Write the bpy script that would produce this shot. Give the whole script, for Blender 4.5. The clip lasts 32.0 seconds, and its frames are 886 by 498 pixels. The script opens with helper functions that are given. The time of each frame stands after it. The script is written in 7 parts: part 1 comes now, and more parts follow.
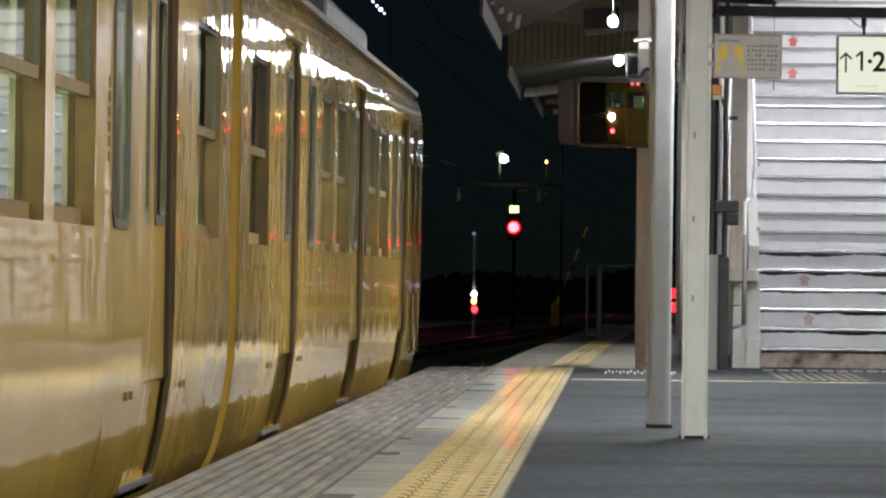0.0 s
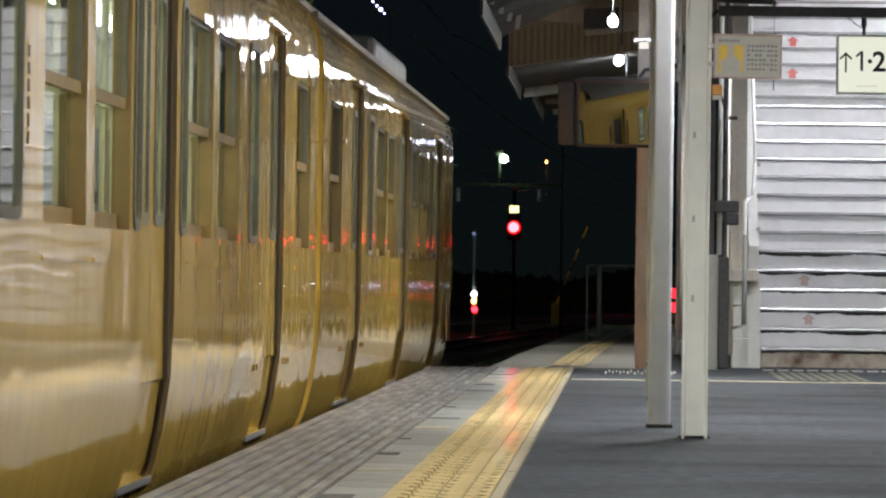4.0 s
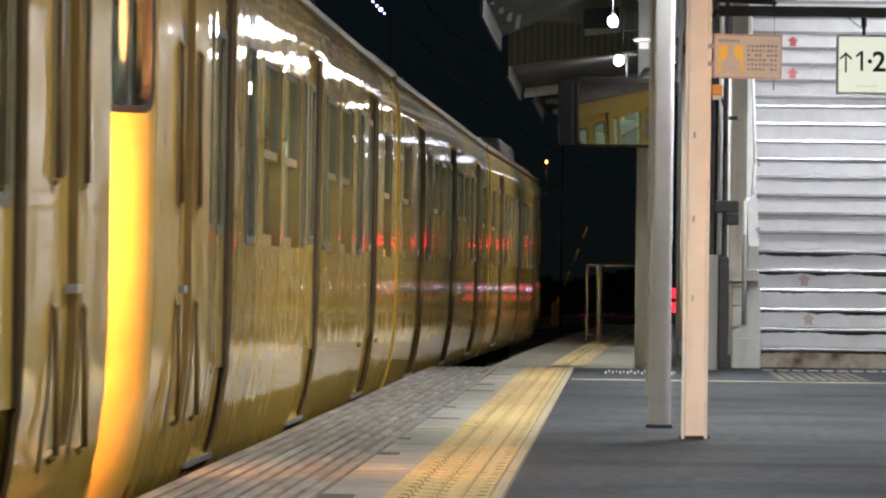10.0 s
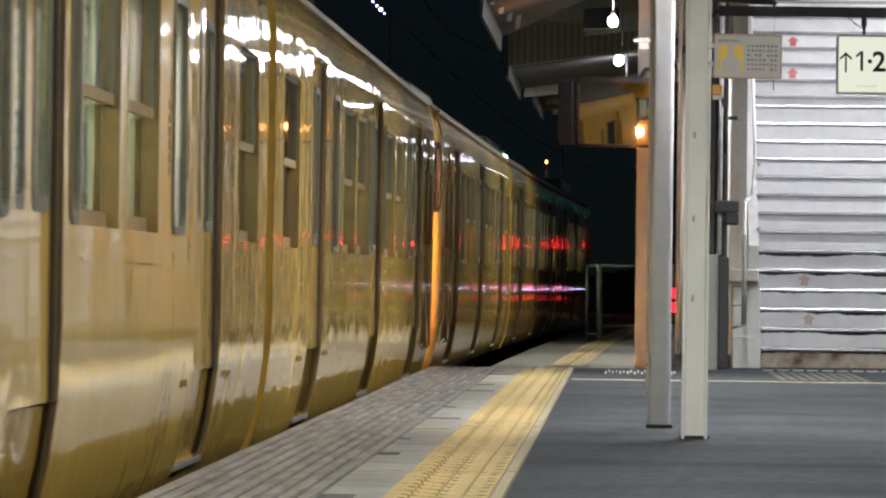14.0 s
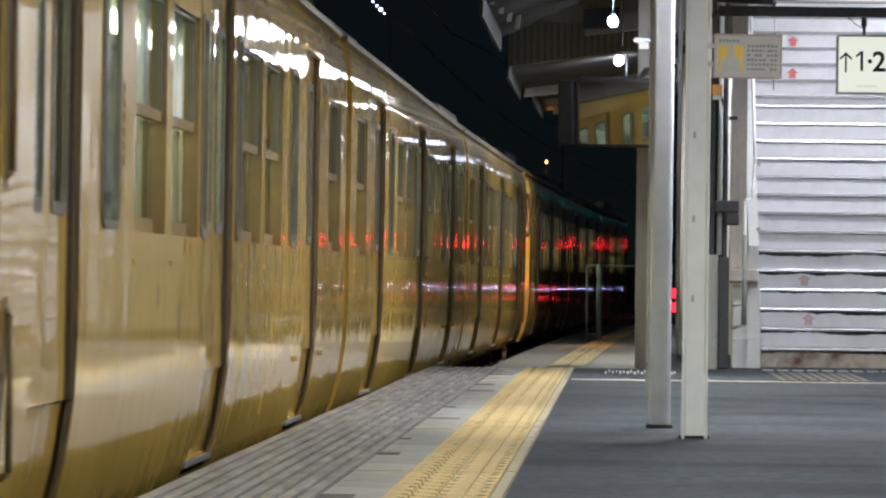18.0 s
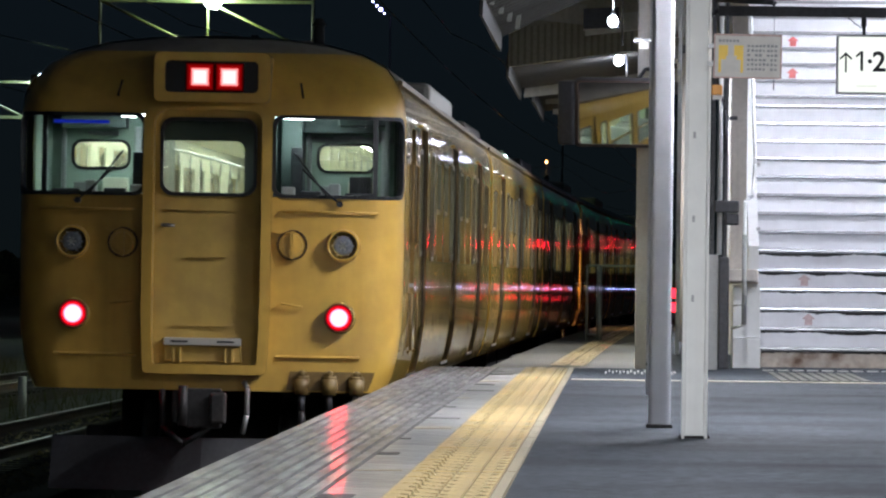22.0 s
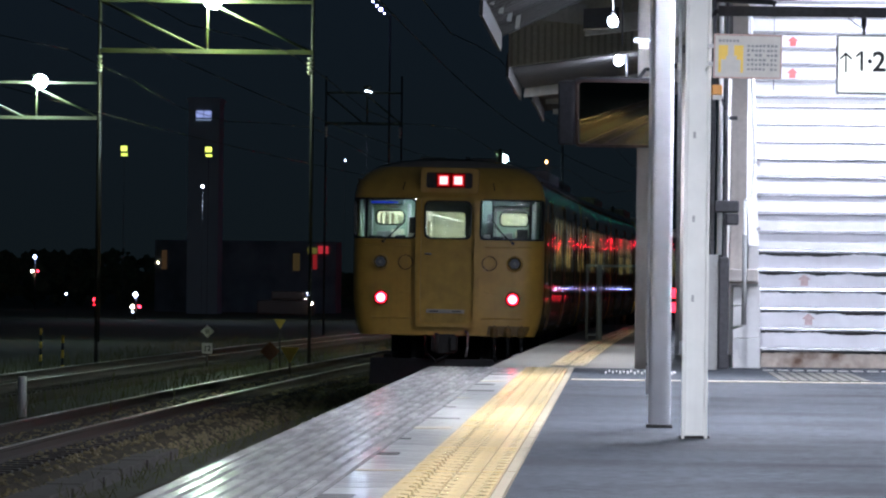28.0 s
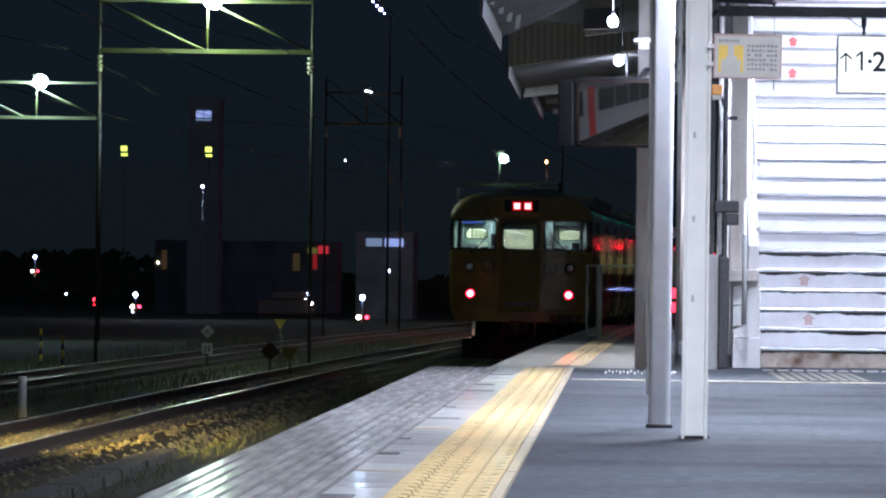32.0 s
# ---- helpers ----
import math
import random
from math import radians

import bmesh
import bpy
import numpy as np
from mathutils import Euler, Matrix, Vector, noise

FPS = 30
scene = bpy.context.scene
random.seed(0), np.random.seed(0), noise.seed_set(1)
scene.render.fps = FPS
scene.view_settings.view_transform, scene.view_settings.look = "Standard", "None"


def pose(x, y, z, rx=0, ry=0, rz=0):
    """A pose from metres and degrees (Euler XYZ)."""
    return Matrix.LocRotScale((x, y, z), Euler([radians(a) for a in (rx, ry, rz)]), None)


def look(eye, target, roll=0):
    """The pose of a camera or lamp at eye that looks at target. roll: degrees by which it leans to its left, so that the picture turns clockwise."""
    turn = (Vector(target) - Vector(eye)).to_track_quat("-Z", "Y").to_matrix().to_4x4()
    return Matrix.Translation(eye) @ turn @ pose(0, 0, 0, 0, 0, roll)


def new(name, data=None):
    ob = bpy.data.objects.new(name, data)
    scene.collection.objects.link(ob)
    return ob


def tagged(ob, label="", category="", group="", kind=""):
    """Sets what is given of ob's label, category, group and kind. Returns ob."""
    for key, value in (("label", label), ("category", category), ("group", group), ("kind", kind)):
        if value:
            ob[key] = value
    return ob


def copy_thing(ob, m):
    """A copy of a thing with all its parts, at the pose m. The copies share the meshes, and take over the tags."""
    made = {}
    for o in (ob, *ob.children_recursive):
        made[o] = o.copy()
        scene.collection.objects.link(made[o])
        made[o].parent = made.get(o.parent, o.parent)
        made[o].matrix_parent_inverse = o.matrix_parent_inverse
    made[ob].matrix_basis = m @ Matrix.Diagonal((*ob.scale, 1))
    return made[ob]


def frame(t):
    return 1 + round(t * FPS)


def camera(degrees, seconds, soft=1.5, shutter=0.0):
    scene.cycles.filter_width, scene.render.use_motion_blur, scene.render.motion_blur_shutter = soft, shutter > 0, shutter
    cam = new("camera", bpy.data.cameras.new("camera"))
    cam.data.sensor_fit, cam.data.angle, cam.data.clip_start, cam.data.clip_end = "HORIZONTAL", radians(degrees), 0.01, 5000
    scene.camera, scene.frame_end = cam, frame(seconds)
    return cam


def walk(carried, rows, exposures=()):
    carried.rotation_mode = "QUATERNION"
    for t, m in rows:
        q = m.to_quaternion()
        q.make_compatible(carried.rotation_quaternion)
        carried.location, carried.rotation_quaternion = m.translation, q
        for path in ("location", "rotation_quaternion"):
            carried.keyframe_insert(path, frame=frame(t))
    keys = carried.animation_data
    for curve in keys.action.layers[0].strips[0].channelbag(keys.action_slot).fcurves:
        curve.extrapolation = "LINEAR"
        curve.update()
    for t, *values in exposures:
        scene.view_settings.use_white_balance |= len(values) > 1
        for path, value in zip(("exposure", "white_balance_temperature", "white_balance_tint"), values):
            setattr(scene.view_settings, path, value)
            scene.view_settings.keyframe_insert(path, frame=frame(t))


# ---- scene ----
cam = camera(9.744, 32.0, soft=2.2, shutter=0.5)
EYE = (0.0, 0.0, 0.71)
VIEW = look(EYE, (-0.3442, 10.0, 0.7673), 0.69)
walk(cam, [(0.0, VIEW), (32.0, VIEW)],
     exposures=[(0.0, 0.07, 6180, 10), (14.0, 0.07, 6180, 10), (18.0, 0.08, 5880, 11), (20.0, 0.16, 5700, 12), (21.0, 0.28, 5700, 13), (23.0, 0.70, 5680, 15), (26.0, 0.93, 5560, 17), (29.0, 1.02, 5350, 18), (32.0, 1.05, 5250, 18)])

RAIL = -1.13        # top of rail below the platform
PITCH = 20.0        # car spacing along the train
COUPLED = 0.5       # extra room between the two coupled sets


def track_x(y):
    """Centre line of the platform track: straight, then a long right-hand curve."""
    return -3.19 + max(0.0, y - 20.2) ** 2 / 6715.0


# ---------------------------------------------------------------- world and light
world = bpy.data.worlds.new("night")
scene.world = world
world.use_nodes = True
wn = world.node_tree
wbg = wn.nodes["Background"]
wtc = wn.nodes.new("ShaderNodeTexCoord")
wsep = wn.nodes.new("ShaderNodeSeparateXYZ")
wramp = wn.nodes.new("ShaderNodeValToRGB")
wn.links.new(wtc.outputs["Generated"], wsep.inputs[0])
wn.links.new(wsep.outputs["Z"], wramp.inputs[0])
wramp.color_ramp.elements[0].color = (0.0028, 0.0041, 0.0041, 1)
wramp.color_ramp.elements[1].color = (0.0029, 0.0046, 0.0058, 1)
wramp.color_ramp.elements[1].position = 0.06
wn.links.new(wramp.outputs[0], wbg.inputs[0])
wbg.inputs[1].default_value = 1.0


def area_lamp(x, y, z, sx, sy, watts, color=(1.0, 0.97, 0.90), aim=(0, 0, -1), spread=180):
    data = bpy.data.lights.new("tube_light", "AREA")
    data.shape, data.size, data.size_y, data.energy, data.color = "RECTANGLE", sx, sy, watts, color
    data.spread = math.radians(spread)
    ob = new("tube_light", data)
    ob.matrix_basis = Matrix.Translation((x, y, z)) @ Vector(aim).to_track_quat("-Z", "Y").to_matrix().to_4x4()
    return ob


# tubes under the near canopy, above and behind the camera
NEAR_TUBES = [(0.8, 1.0, 45), (0.8, 7.0, 60), (0.8, 12.0, 90), (0.8, 16.0, 105), (0.8, 20.0, 125), (0.8, 25.3, 125), (0.8, 28.0, 155), (0.8, 32.6, 122), (0.8, 37.4, 225)]
for tx, ty, watts in NEAR_TUBES:
    area_lamp(tx, ty, 2.93, 0.12, 1.2, watts, spread=180 if ty < 25 else 152)
# tubes of the stairway and of the canopy beyond it
STAIR_TUBES = [(3.2, 41.2, 3.12, 100), (3.2, 44.2, 4.15, 150), (3.2, 48.2, 5.2, 330)]
for tx, ty, tz, watts in STAIR_TUBES:
    area_lamp(tx, ty, tz, 3.9, 0.12, watts, (1.0, 0.98, 0.97), (0, 0, -1) if tz < 4 else (0, 0.5, -0.86))

# unseen tubes added under the old canopy to light the lower platform and train
FAR_TUBES = [(0.55, 53.0, 3.20, 90), (0.55, 59.5, 3.20, 150), (0.55, 64.5, 3.16, 150), (0.55, 72.5, 3.14, 90)]
for tx, ty, tz, watts in FAR_TUBES:
    area_lamp(tx, ty, tz, 0.12, 1.2, watts)


def point_lamp(x, y, z, r, watts, color):
    data = bpy.data.lights.new("bulb_light", "POINT")
    data.shadow_soft_size, data.energy, data.color = r, watts, color
    ob = new("bulb_light", data)
    ob.location = (x, y, z)


# globe lamps under the far canopy, floodlights of the yard
point_lamp(-0.105, 46.9, 2.95, 0.06, 12, (0.95, 0.97, 1.0))
point_lamp(-0.063, 59.9, 3.12, 0.07, 12, (0.95, 0.97, 1.0))
point_lamp(0.19, 49.9, 2.84, 0.05, 11, (0.95, 0.97, 1.0))
point_lamp(-9.1, 114.3, 6.6, 0.2, 230, (0.80, 1.0, 0.42))
point_lamp(-18.0, 159.3, 6.4, 0.2, 230, (0.80, 1.0, 0.75))
point_lamp(-11.9, 239.6, 9.2, 0.15, 240, (0.85, 0.95, 1.0))
point_lamp(-3.5, 239.4, 5.9, 0.1, 90, (1.0, 0.45, 0.12))
point_lamp(-19.5, 239.6, 4.7, 0.15, 160, (0.85, 0.95, 1.0))


# ---------------------------------------------------------------- mesh helpers
def box(bm, x0, x1, y0, y1, z0, z1):
    v = [bm.verts.new(p) for p in ((x0, y0, z0), (x1, y0, z0), (x1, y1, z0), (x0, y1, z0),
                                   (x0, y0, z1), (x1, y0, z1), (x1, y1, z1), (x0, y1, z1))]
    for f in ((3, 2, 1, 0), (4, 5, 6, 7), (0, 1, 5, 4), (1, 2, 6, 5), (2, 3, 7, 6), (3, 0, 4, 7)):
        bm.faces.new([v[i] for i in f])
    return v


def rod(bm, p0, p1, r0, r1=None, n=10, caps=True):
    """A tapered round bar from p0 to p1."""
    p0, p1 = Vector(p0), Vector(p1)
    r1 = r0 if r1 is None else r1
    q = (p1 - p0).to_track_quat("Z", "Y")
    rings = []
    for p, r in ((p0, r0), (p1, r1)):
        rings.append([bm.verts.new(p + q @ Vector((r * math.cos(2 * math.pi * i / n), r * math.sin(2 * math.pi * i / n), 0))) for i in range(n)])
    for i in range(n):
        f = bm.faces.new((rings[0][i], rings[0][(i + 1) % n], rings[1][(i + 1) % n], rings[1][i]))
        f.smooth = True
    if caps:
        bm.faces.new(rings[0][::-1])
        bm.faces.new(rings[1])


def pipe(bm, pts, r, n=8):
    """A bent pipe through pts."""
    for a, b in zip(pts[:-1], pts[1:]):
        rod(bm, a, b, r, r, n)


def prism(bm, poly, a0, a1, axis="y"):
    """Extrude a 2D polygon along an axis. y: poly is (x, z); x: poly is (y, z); z: poly is (x, y)."""
    def put(p, a):
        return {"y": (p[0], a, p[1]), "x": (a, p[0], p[1]), "z": (p[0], p[1], a)}[axis]
    lo = [bm.verts.new(put(p, a0)) for p in poly]
    hi = [bm.verts.new(put(p, a1)) for p in poly]
    n = len(poly)
    bm.faces.new(lo)
    bm.faces.new(hi[::-1])
    for i in range(n):
        bm.faces.new((lo[i], hi[i], hi[(i + 1) % n], lo[(i + 1) % n]))
    bmesh.ops.recalc_face_normals(bm, faces=bm.faces)


def rrect(x0, x1, z0, z1, r, n=5):
    """Outline of a rectangle with rounded corners."""
    pts = []
    for cx, cz, a0 in ((x1 - r, z1 - r, 0), (x0 + r, z1 - r, 90), (x0 + r, z0 + r, 180), (x1 - r, z0 + r, 270)):
        for i in range(n + 1):
            a = radians(a0 + 90 * i / n)
            pts.append((cx + r * math.cos(a), cz + r * math.sin(a)))
    return pts


def dense(pts, step=0.12):
    out = []
    for i, p in enumerate(pts):
        q = pts[(i + 1) % len(pts)]
        m = max(1, int(math.hypot(q[0] - p[0], q[1] - p[1]) / step))
        out += [(p[0] + (q[0] - p[0]) * k / m, p[1] + (q[1] - p[1]) * k / m) for k in range(m)]
    return out


def holed(bm, outer, holes, place, depth):
    """A plate with holes. place(u, v, w) puts it in space; w runs from 0 to depth."""
    loops = [outer] + holes
    layers = []
    for w in (0.0, depth):
        edges, rings = [], []
        for loop in loops:
            ring = [bm.verts.new(place(u, v, w)) for u, v in loop]
            rings.append(ring)
            edges += [bm.edges.new((ring[i], ring[(i + 1) % len(ring)])) for i in range(len(ring))]
        bmesh.ops.triangle_fill(bm, use_beauty=True, use_dissolve=False, edges=edges)
        layers.append(rings)
    for a, b in zip(*layers):
        for i in range(len(a)):
            j = (i + 1) % len(a)
            bm.faces.new((a[i], a[j], b[j], b[i]))
    bmesh.ops.recalc_face_normals(bm, faces=bm.faces)


def mesh_of(name, bm, material, smooth=False, bevel=0.0):
    if bevel:
        bmesh.ops.bevel(bm, geom=bm.edges[:], offset=bevel, segments=2, profile=0.5, affect="EDGES", clamp_overlap=True)
    for ed in bm.edges:
        if len(ed.link_faces) != 2 or ed.calc_face_angle(0.0) > 0.6:
            ed.smooth = False
    data = bpy.data.meshes.new(name)
    bm.to_mesh(data)
    bm.free()
    if smooth:
        for p in data.polygons:
            p.use_smooth = True
    data.materials.append(material)
    return data


def part(name, bm, material, parent=None, label="", smooth=False, bevel=0.0, at=None):
    """One mesh object, under a thing where a parent is given."""
    ob = new(name, mesh_of(name, bm, material, smooth, bevel))
    if parent is not None:
        ob.parent = parent
    if label:
        ob["label"] = label
    if at is not None:
        ob.matrix_basis = at
    return ob


def holder(name, m, label, category, group="", kind=""):
    ob = new(name)
    ob.empty_display_size = 0.1
    ob.matrix_basis = m
    return tagged(ob, label, category, group, kind)


def boxes(name, specs, material, parent=None, label="", bevel=0.0, at=None):
    bm = bmesh.new()
    for s in specs:
        box(bm, *s)
    return part(name, bm, material, parent, label, bevel=bevel, at=at)


def mesh_box(name, spec, material, bevel=0.0):
    bm = bmesh.new()
    box(bm, *spec)
    return mesh_of(name, bm, material, bevel=bevel)


def put(data, parent, at):
    """One more object on a shared mesh, as a part of its parent."""
    ob = new(data.name.split(".")[0], data)
    ob.parent, ob.location = parent, at
    return ob


# ---------------------------------------------------------------- materials
def material(name, color, rough=0.5, metal=0.0, grain=0.0, grain_scale=30.0, stain=0.0, stain_scale=1.5,
             stain_color=(0.03, 0.025, 0.02), bump=0.0, bump_scale=60.0, coat=0.0, coat_patch=0.0, vary=0.0, rough_var=0.0, stretch=(1, 1, 1), streak=0.0, spec=0.5, coat_rough=0.06):
    m = bpy.data.materials.new(name)
    m.use_nodes = True
    nt = m.node_tree
    p = nt.nodes["Principled BSDF"]
    p.inputs["Roughness"].default_value = rough
    p.inputs["Metallic"].default_value = metal
    p.inputs["Specular IOR Level"].default_value = spec
    p.inputs["Coat Weight"].default_value = coat
    p.inputs["Coat Roughness"].default_value = coat_rough
    tc = nt.nodes.new("ShaderNodeTexCoord")
    mp = nt.nodes.new("ShaderNodeMapping")
    mp.inputs["Scale"].default_value = stretch
    nt.links.new(tc.outputs["Object"], mp.inputs[0])

    def noise_tex(scale, detail=4.0):
        n = nt.nodes.new("ShaderNodeTexNoise")
        n.inputs["Scale"].default_value, n.inputs["Detail"].default_value = scale, detail
        nt.links.new(mp.outputs[0], n.inputs["Vector"])
        return n.outputs[0]

    def mix(fac, a, b, mode="MIX"):
        x = nt.nodes.new("ShaderNodeMix")
        x.data_type, x.blend_type = "RGBA", mode
        for sock, val in ((x.inputs[0], fac), (x.inputs[6], a), (x.inputs[7], b)):
            if hasattr(val, "links"):
                nt.links.new(val, sock)
            else:
                sock.default_value = val
        return x.outputs[2]

    def ramp(sock, a, b, va=0.0, vb=1.0):
        r = nt.nodes.new("ShaderNodeMapRange")
        r.inputs[1].default_value, r.inputs[2].default_value, r.inputs[3].default_value, r.inputs[4].default_value = a, b, va, vb
        nt.links.new(sock, r.inputs[0])
        return r.outputs[0]

    col = (*color, 1.0)
    if grain:
        g = ramp(noise_tex(grain_scale, 6), 0.3, 0.7, 1.0 - grain, 1.0 + grain)
        comb = nt.nodes.new("ShaderNodeCombineColor")
        for i in range(3):
            nt.links.new(g, comb.inputs[i])
        col = mix(1.0, col, comb.outputs[0], "MULTIPLY")
    if vary:
        oi = nt.nodes.new("ShaderNodeObjectInfo")
        g = ramp(oi.outputs["Random"], 0, 1, 1.0 - vary, 1.0 + vary)
        comb = nt.nodes.new("ShaderNodeCombineColor")
        for i in range(3):
            nt.links.new(g, comb.inputs[i])
        col = mix(1.0, col, comb.outputs[0], "MULTIPLY")
    if stain:
        s = ramp(noise_tex(stain_scale, 8), 0.48, 0.72, 0.0, stain)
        col = mix(s, col, (*stain_color, 1.0))
    if streak:
        w = nt.nodes.new("ShaderNodeTexNoise")
        w.inputs["Scale"].default_value, w.inputs["Detail"].default_value = 1.0, 6
        m2 = nt.nodes.new("ShaderNodeMapping")
        m2.inputs["Scale"].default_value = (14, 14, 0.7)
        nt.links.new(tc.outputs["Object"], m2.inputs[0])
        nt.links.new(m2.outputs[0], w.inputs["Vector"])
        col = mix(ramp(w.outputs[0], 0.5, 0.75, 0.0, streak), col, (*stain_color, 1.0))
    if hasattr(col, "links"):
        nt.links.new(col, p.inputs["Base Color"])
    else:
        p.inputs["Base Color"].default_value = col
    if rough_var:
        nt.links.new(ramp(noise_tex(stain_scale * 2.3, 5), 0.3, 0.7, max(0.02, rough - rough_var), rough + rough_var), p.inputs["Roughness"])
    if coat_patch:
        lump = nt.nodes.new("ShaderNodeBump")
        lump.inputs["Strength"].default_value, lump.inputs["Distance"].default_value = 0.8, 0.002
        nt.links.new(noise_tex(coat_patch * 3, 1), lump.inputs["Height"])
        nt.links.new(lump.outputs[0], p.inputs["Coat Normal"])
        nt.links.new(ramp(noise_tex(coat_patch, 5), 0.36, 0.6, 0.1, coat), p.inputs["Coat Weight"])
    if bump:
        b = nt.nodes.new("ShaderNodeBump")
        b.inputs["Strength"].default_value, b.inputs["Distance"].default_value = bump, 0.01
        nt.links.new(noise_tex(bump_scale, 6), b.inputs["Height"])
        nt.links.new(b.outputs[0], p.inputs["Normal"])
    return m


def glow(name, color, strength):
    m = bpy.data.materials.new(name)
    m.use_nodes = True
    nt = m.node_tree
    nt.nodes.clear()
    e = nt.nodes.new("ShaderNodeEmission")
    e.inputs[0].default_value, e.inputs[1].default_value = (*color, 1), strength
    o = nt.nodes.new("ShaderNodeOutputMaterial")
    nt.links.new(e.outputs[0], o.inputs[0])
    return m


def glass(name, tint=(0.85, 0.9, 0.88), ior=1.5, rough=0.02):
    m = bpy.data.materials.new(name)
    m.use_nodes = True
    nt = m.node_tree
    nt.nodes.clear()
    t = nt.nodes.new("ShaderNodeBsdfTransparent")
    t.inputs[0].default_value = (*tint, 1)
    g = nt.nodes.new("ShaderNodeBsdfGlossy")
    g.inputs["Roughness"].default_value = rough
    fr = nt.nodes.new("ShaderNodeFresnel")
    fr.inputs[0].default_value = ior
    mx = nt.nodes.new("ShaderNodeMixShader")
    o = nt.nodes.new("ShaderNodeOutputMaterial")
    nt.links.new(fr.outputs[0], mx.inputs[0])
    nt.links.new(t.outputs[0], mx.inputs[1])
    nt.links.new(g.outputs[0], mx.inputs[2])
    nt.links.new(mx.outputs[0], o.inputs[0])
    return m


def hazy(name, clear, white):
    """A grimy, half-clear pane that scatters part of the light behind it."""
    m = glass(name, (clear, clear, clear * 0.97))
    nt = m.node_tree
    mx = [n for n in nt.nodes if n.type == "MIX_SHADER"][0]
    o = [n for n in nt.nodes if n.type == "OUTPUT_MATERIAL"][0]
    tr = nt.nodes.new("ShaderNodeBsdfTranslucent")
    tr.inputs[0].default_value = (white, white, white * 0.85, 1)
    ad = nt.nodes.new("ShaderNodeMixShader")
    ad.inputs[0].default_value = 0.22
    nt.links.new(mx.outputs[0], ad.inputs[1])
    nt.links.new(tr.outputs[0], ad.inputs[2])
    nt.links.new(ad.outputs[0], o.inputs[0])
    return m


def wavy(m, dent, ridge):
    """Dents and upright ridges, in metres, of a painted steel sheet on its frames."""
    nt = m.node_tree
    p = nt.nodes["Principled BSDF"]
    tc = nt.nodes.new("ShaderNodeTexCoord")
    heights = []
    for stretch, scale, detail, deep in (((1.0, 1.0, 0.8), 1.5, 2.2, dent), ((0.0, 1.0, 0.16), 5.0, 1.5, ridge)):
        mp = nt.nodes.new("ShaderNodeMapping")
        mp.inputs["Scale"].default_value = stretch
        n = nt.nodes.new("ShaderNodeTexNoise")
        n.inputs["Scale"].default_value, n.inputs["Detail"].default_value = scale, detail
        k = nt.nodes.new("ShaderNodeMath")
        k.operation = "MULTIPLY"
        k.inputs[1].default_value = deep
        nt.links.new(tc.outputs["Object"], mp.inputs[0])
        nt.links.new(mp.outputs[0], n.inputs["Vector"])
        nt.links.new(n.outputs[0], k.inputs[0])
        heights.append(k.outputs[0])
    add = nt.nodes.new("ShaderNodeMath")
    nt.links.new(heights[0], add.inputs[0])
    nt.links.new(heights[1], add.inputs[1])
    b = nt.nodes.new("ShaderNodeBump")
    b.inputs["Strength"].default_value, b.inputs["Distance"].default_value = 1.0, 1.0
    nt.links.new(add.outputs[0], b.inputs["Height"])
    nt.links.new(b.outputs[0], p.inputs["Normal"])
    nt.links.new(b.outputs[0], p.inputs["Coat Normal"])
    return m


M_YELLOW = wavy(material("train_yellow", (0.56, 0.365, 0.064), 0.50, grain=0.06, grain_scale=8, stain=0.40, stain_scale=0.9,
                         stain_color=(0.26, 0.17, 0.03), coat=0.85, coat_rough=0.045, spec=0.2, streak=0.2), 0.0095, 0.0015)
M_YELLOW_FACE = material("cab_yellow", (0.60, 0.37, 0.062), 0.42, grain=0.06, grain_scale=9, stain=0.30, stain_scale=2.0,
                         stain_color=(0.24, 0.14, 0.04), coat=0.8, coat_rough=0.07, streak=0.14)
# reveal browns: shade inside the recesses and grime, both put into the colour
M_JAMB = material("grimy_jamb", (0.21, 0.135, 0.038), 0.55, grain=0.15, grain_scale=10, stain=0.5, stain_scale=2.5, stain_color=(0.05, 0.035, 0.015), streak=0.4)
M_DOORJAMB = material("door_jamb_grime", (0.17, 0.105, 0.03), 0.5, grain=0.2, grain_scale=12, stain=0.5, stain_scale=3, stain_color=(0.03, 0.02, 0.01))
M_DOORPAINT = material("gangway_yellow", (0.56, 0.38, 0.10), 0.75, grain=0.10, grain_scale=7, stain=0.55, stain_scale=3.0, stain_color=(0.38, 0.26, 0.09), spec=0.2, streak=0.15)
M_ROOF = material("train_roof", (0.24, 0.22, 0.19), 0.45, grain=0.12, grain_scale=12, stain=0.4, stain_scale=1.5)
M_GUTTER = material("gutter_brown", (0.17, 0.12, 0.06), 0.5, metal=0.0, grain=0.2, stain=0.3)
M_STEP = material("worn_step", (0.15, 0.145, 0.14), 0.5, metal=0.2, grain=0.2, stain=0.4)
M_ALU = material("aluminium", (0.33, 0.335, 0.34), 0.45, metal=0.6, grain=0.08, grain_scale=20)
M_STEEL = material("dull_steel", (0.30, 0.30, 0.29), 0.45, metal=0.7, grain=0.15, grain_scale=15, stain=0.3)
M_RUBBER = material("black_rubber", (0.012, 0.012, 0.013), 0.45, grain=0.15)
M_DOORSEAL = material("door_edge_grime", (0.045, 0.030, 0.012), 0.6, grain=0.25, stain=0.4, stain_color=(0.012, 0.010, 0.008))
M_SEAL = material("window_gasket", (0.10, 0.088, 0.06), 0.5, grain=0.15)
M_UNDER = material("underframe_dark", (0.016, 0.016, 0.017), 0.75, grain=0.25, stain=0.4, stain_color=(0.035, 0.026, 0.018))
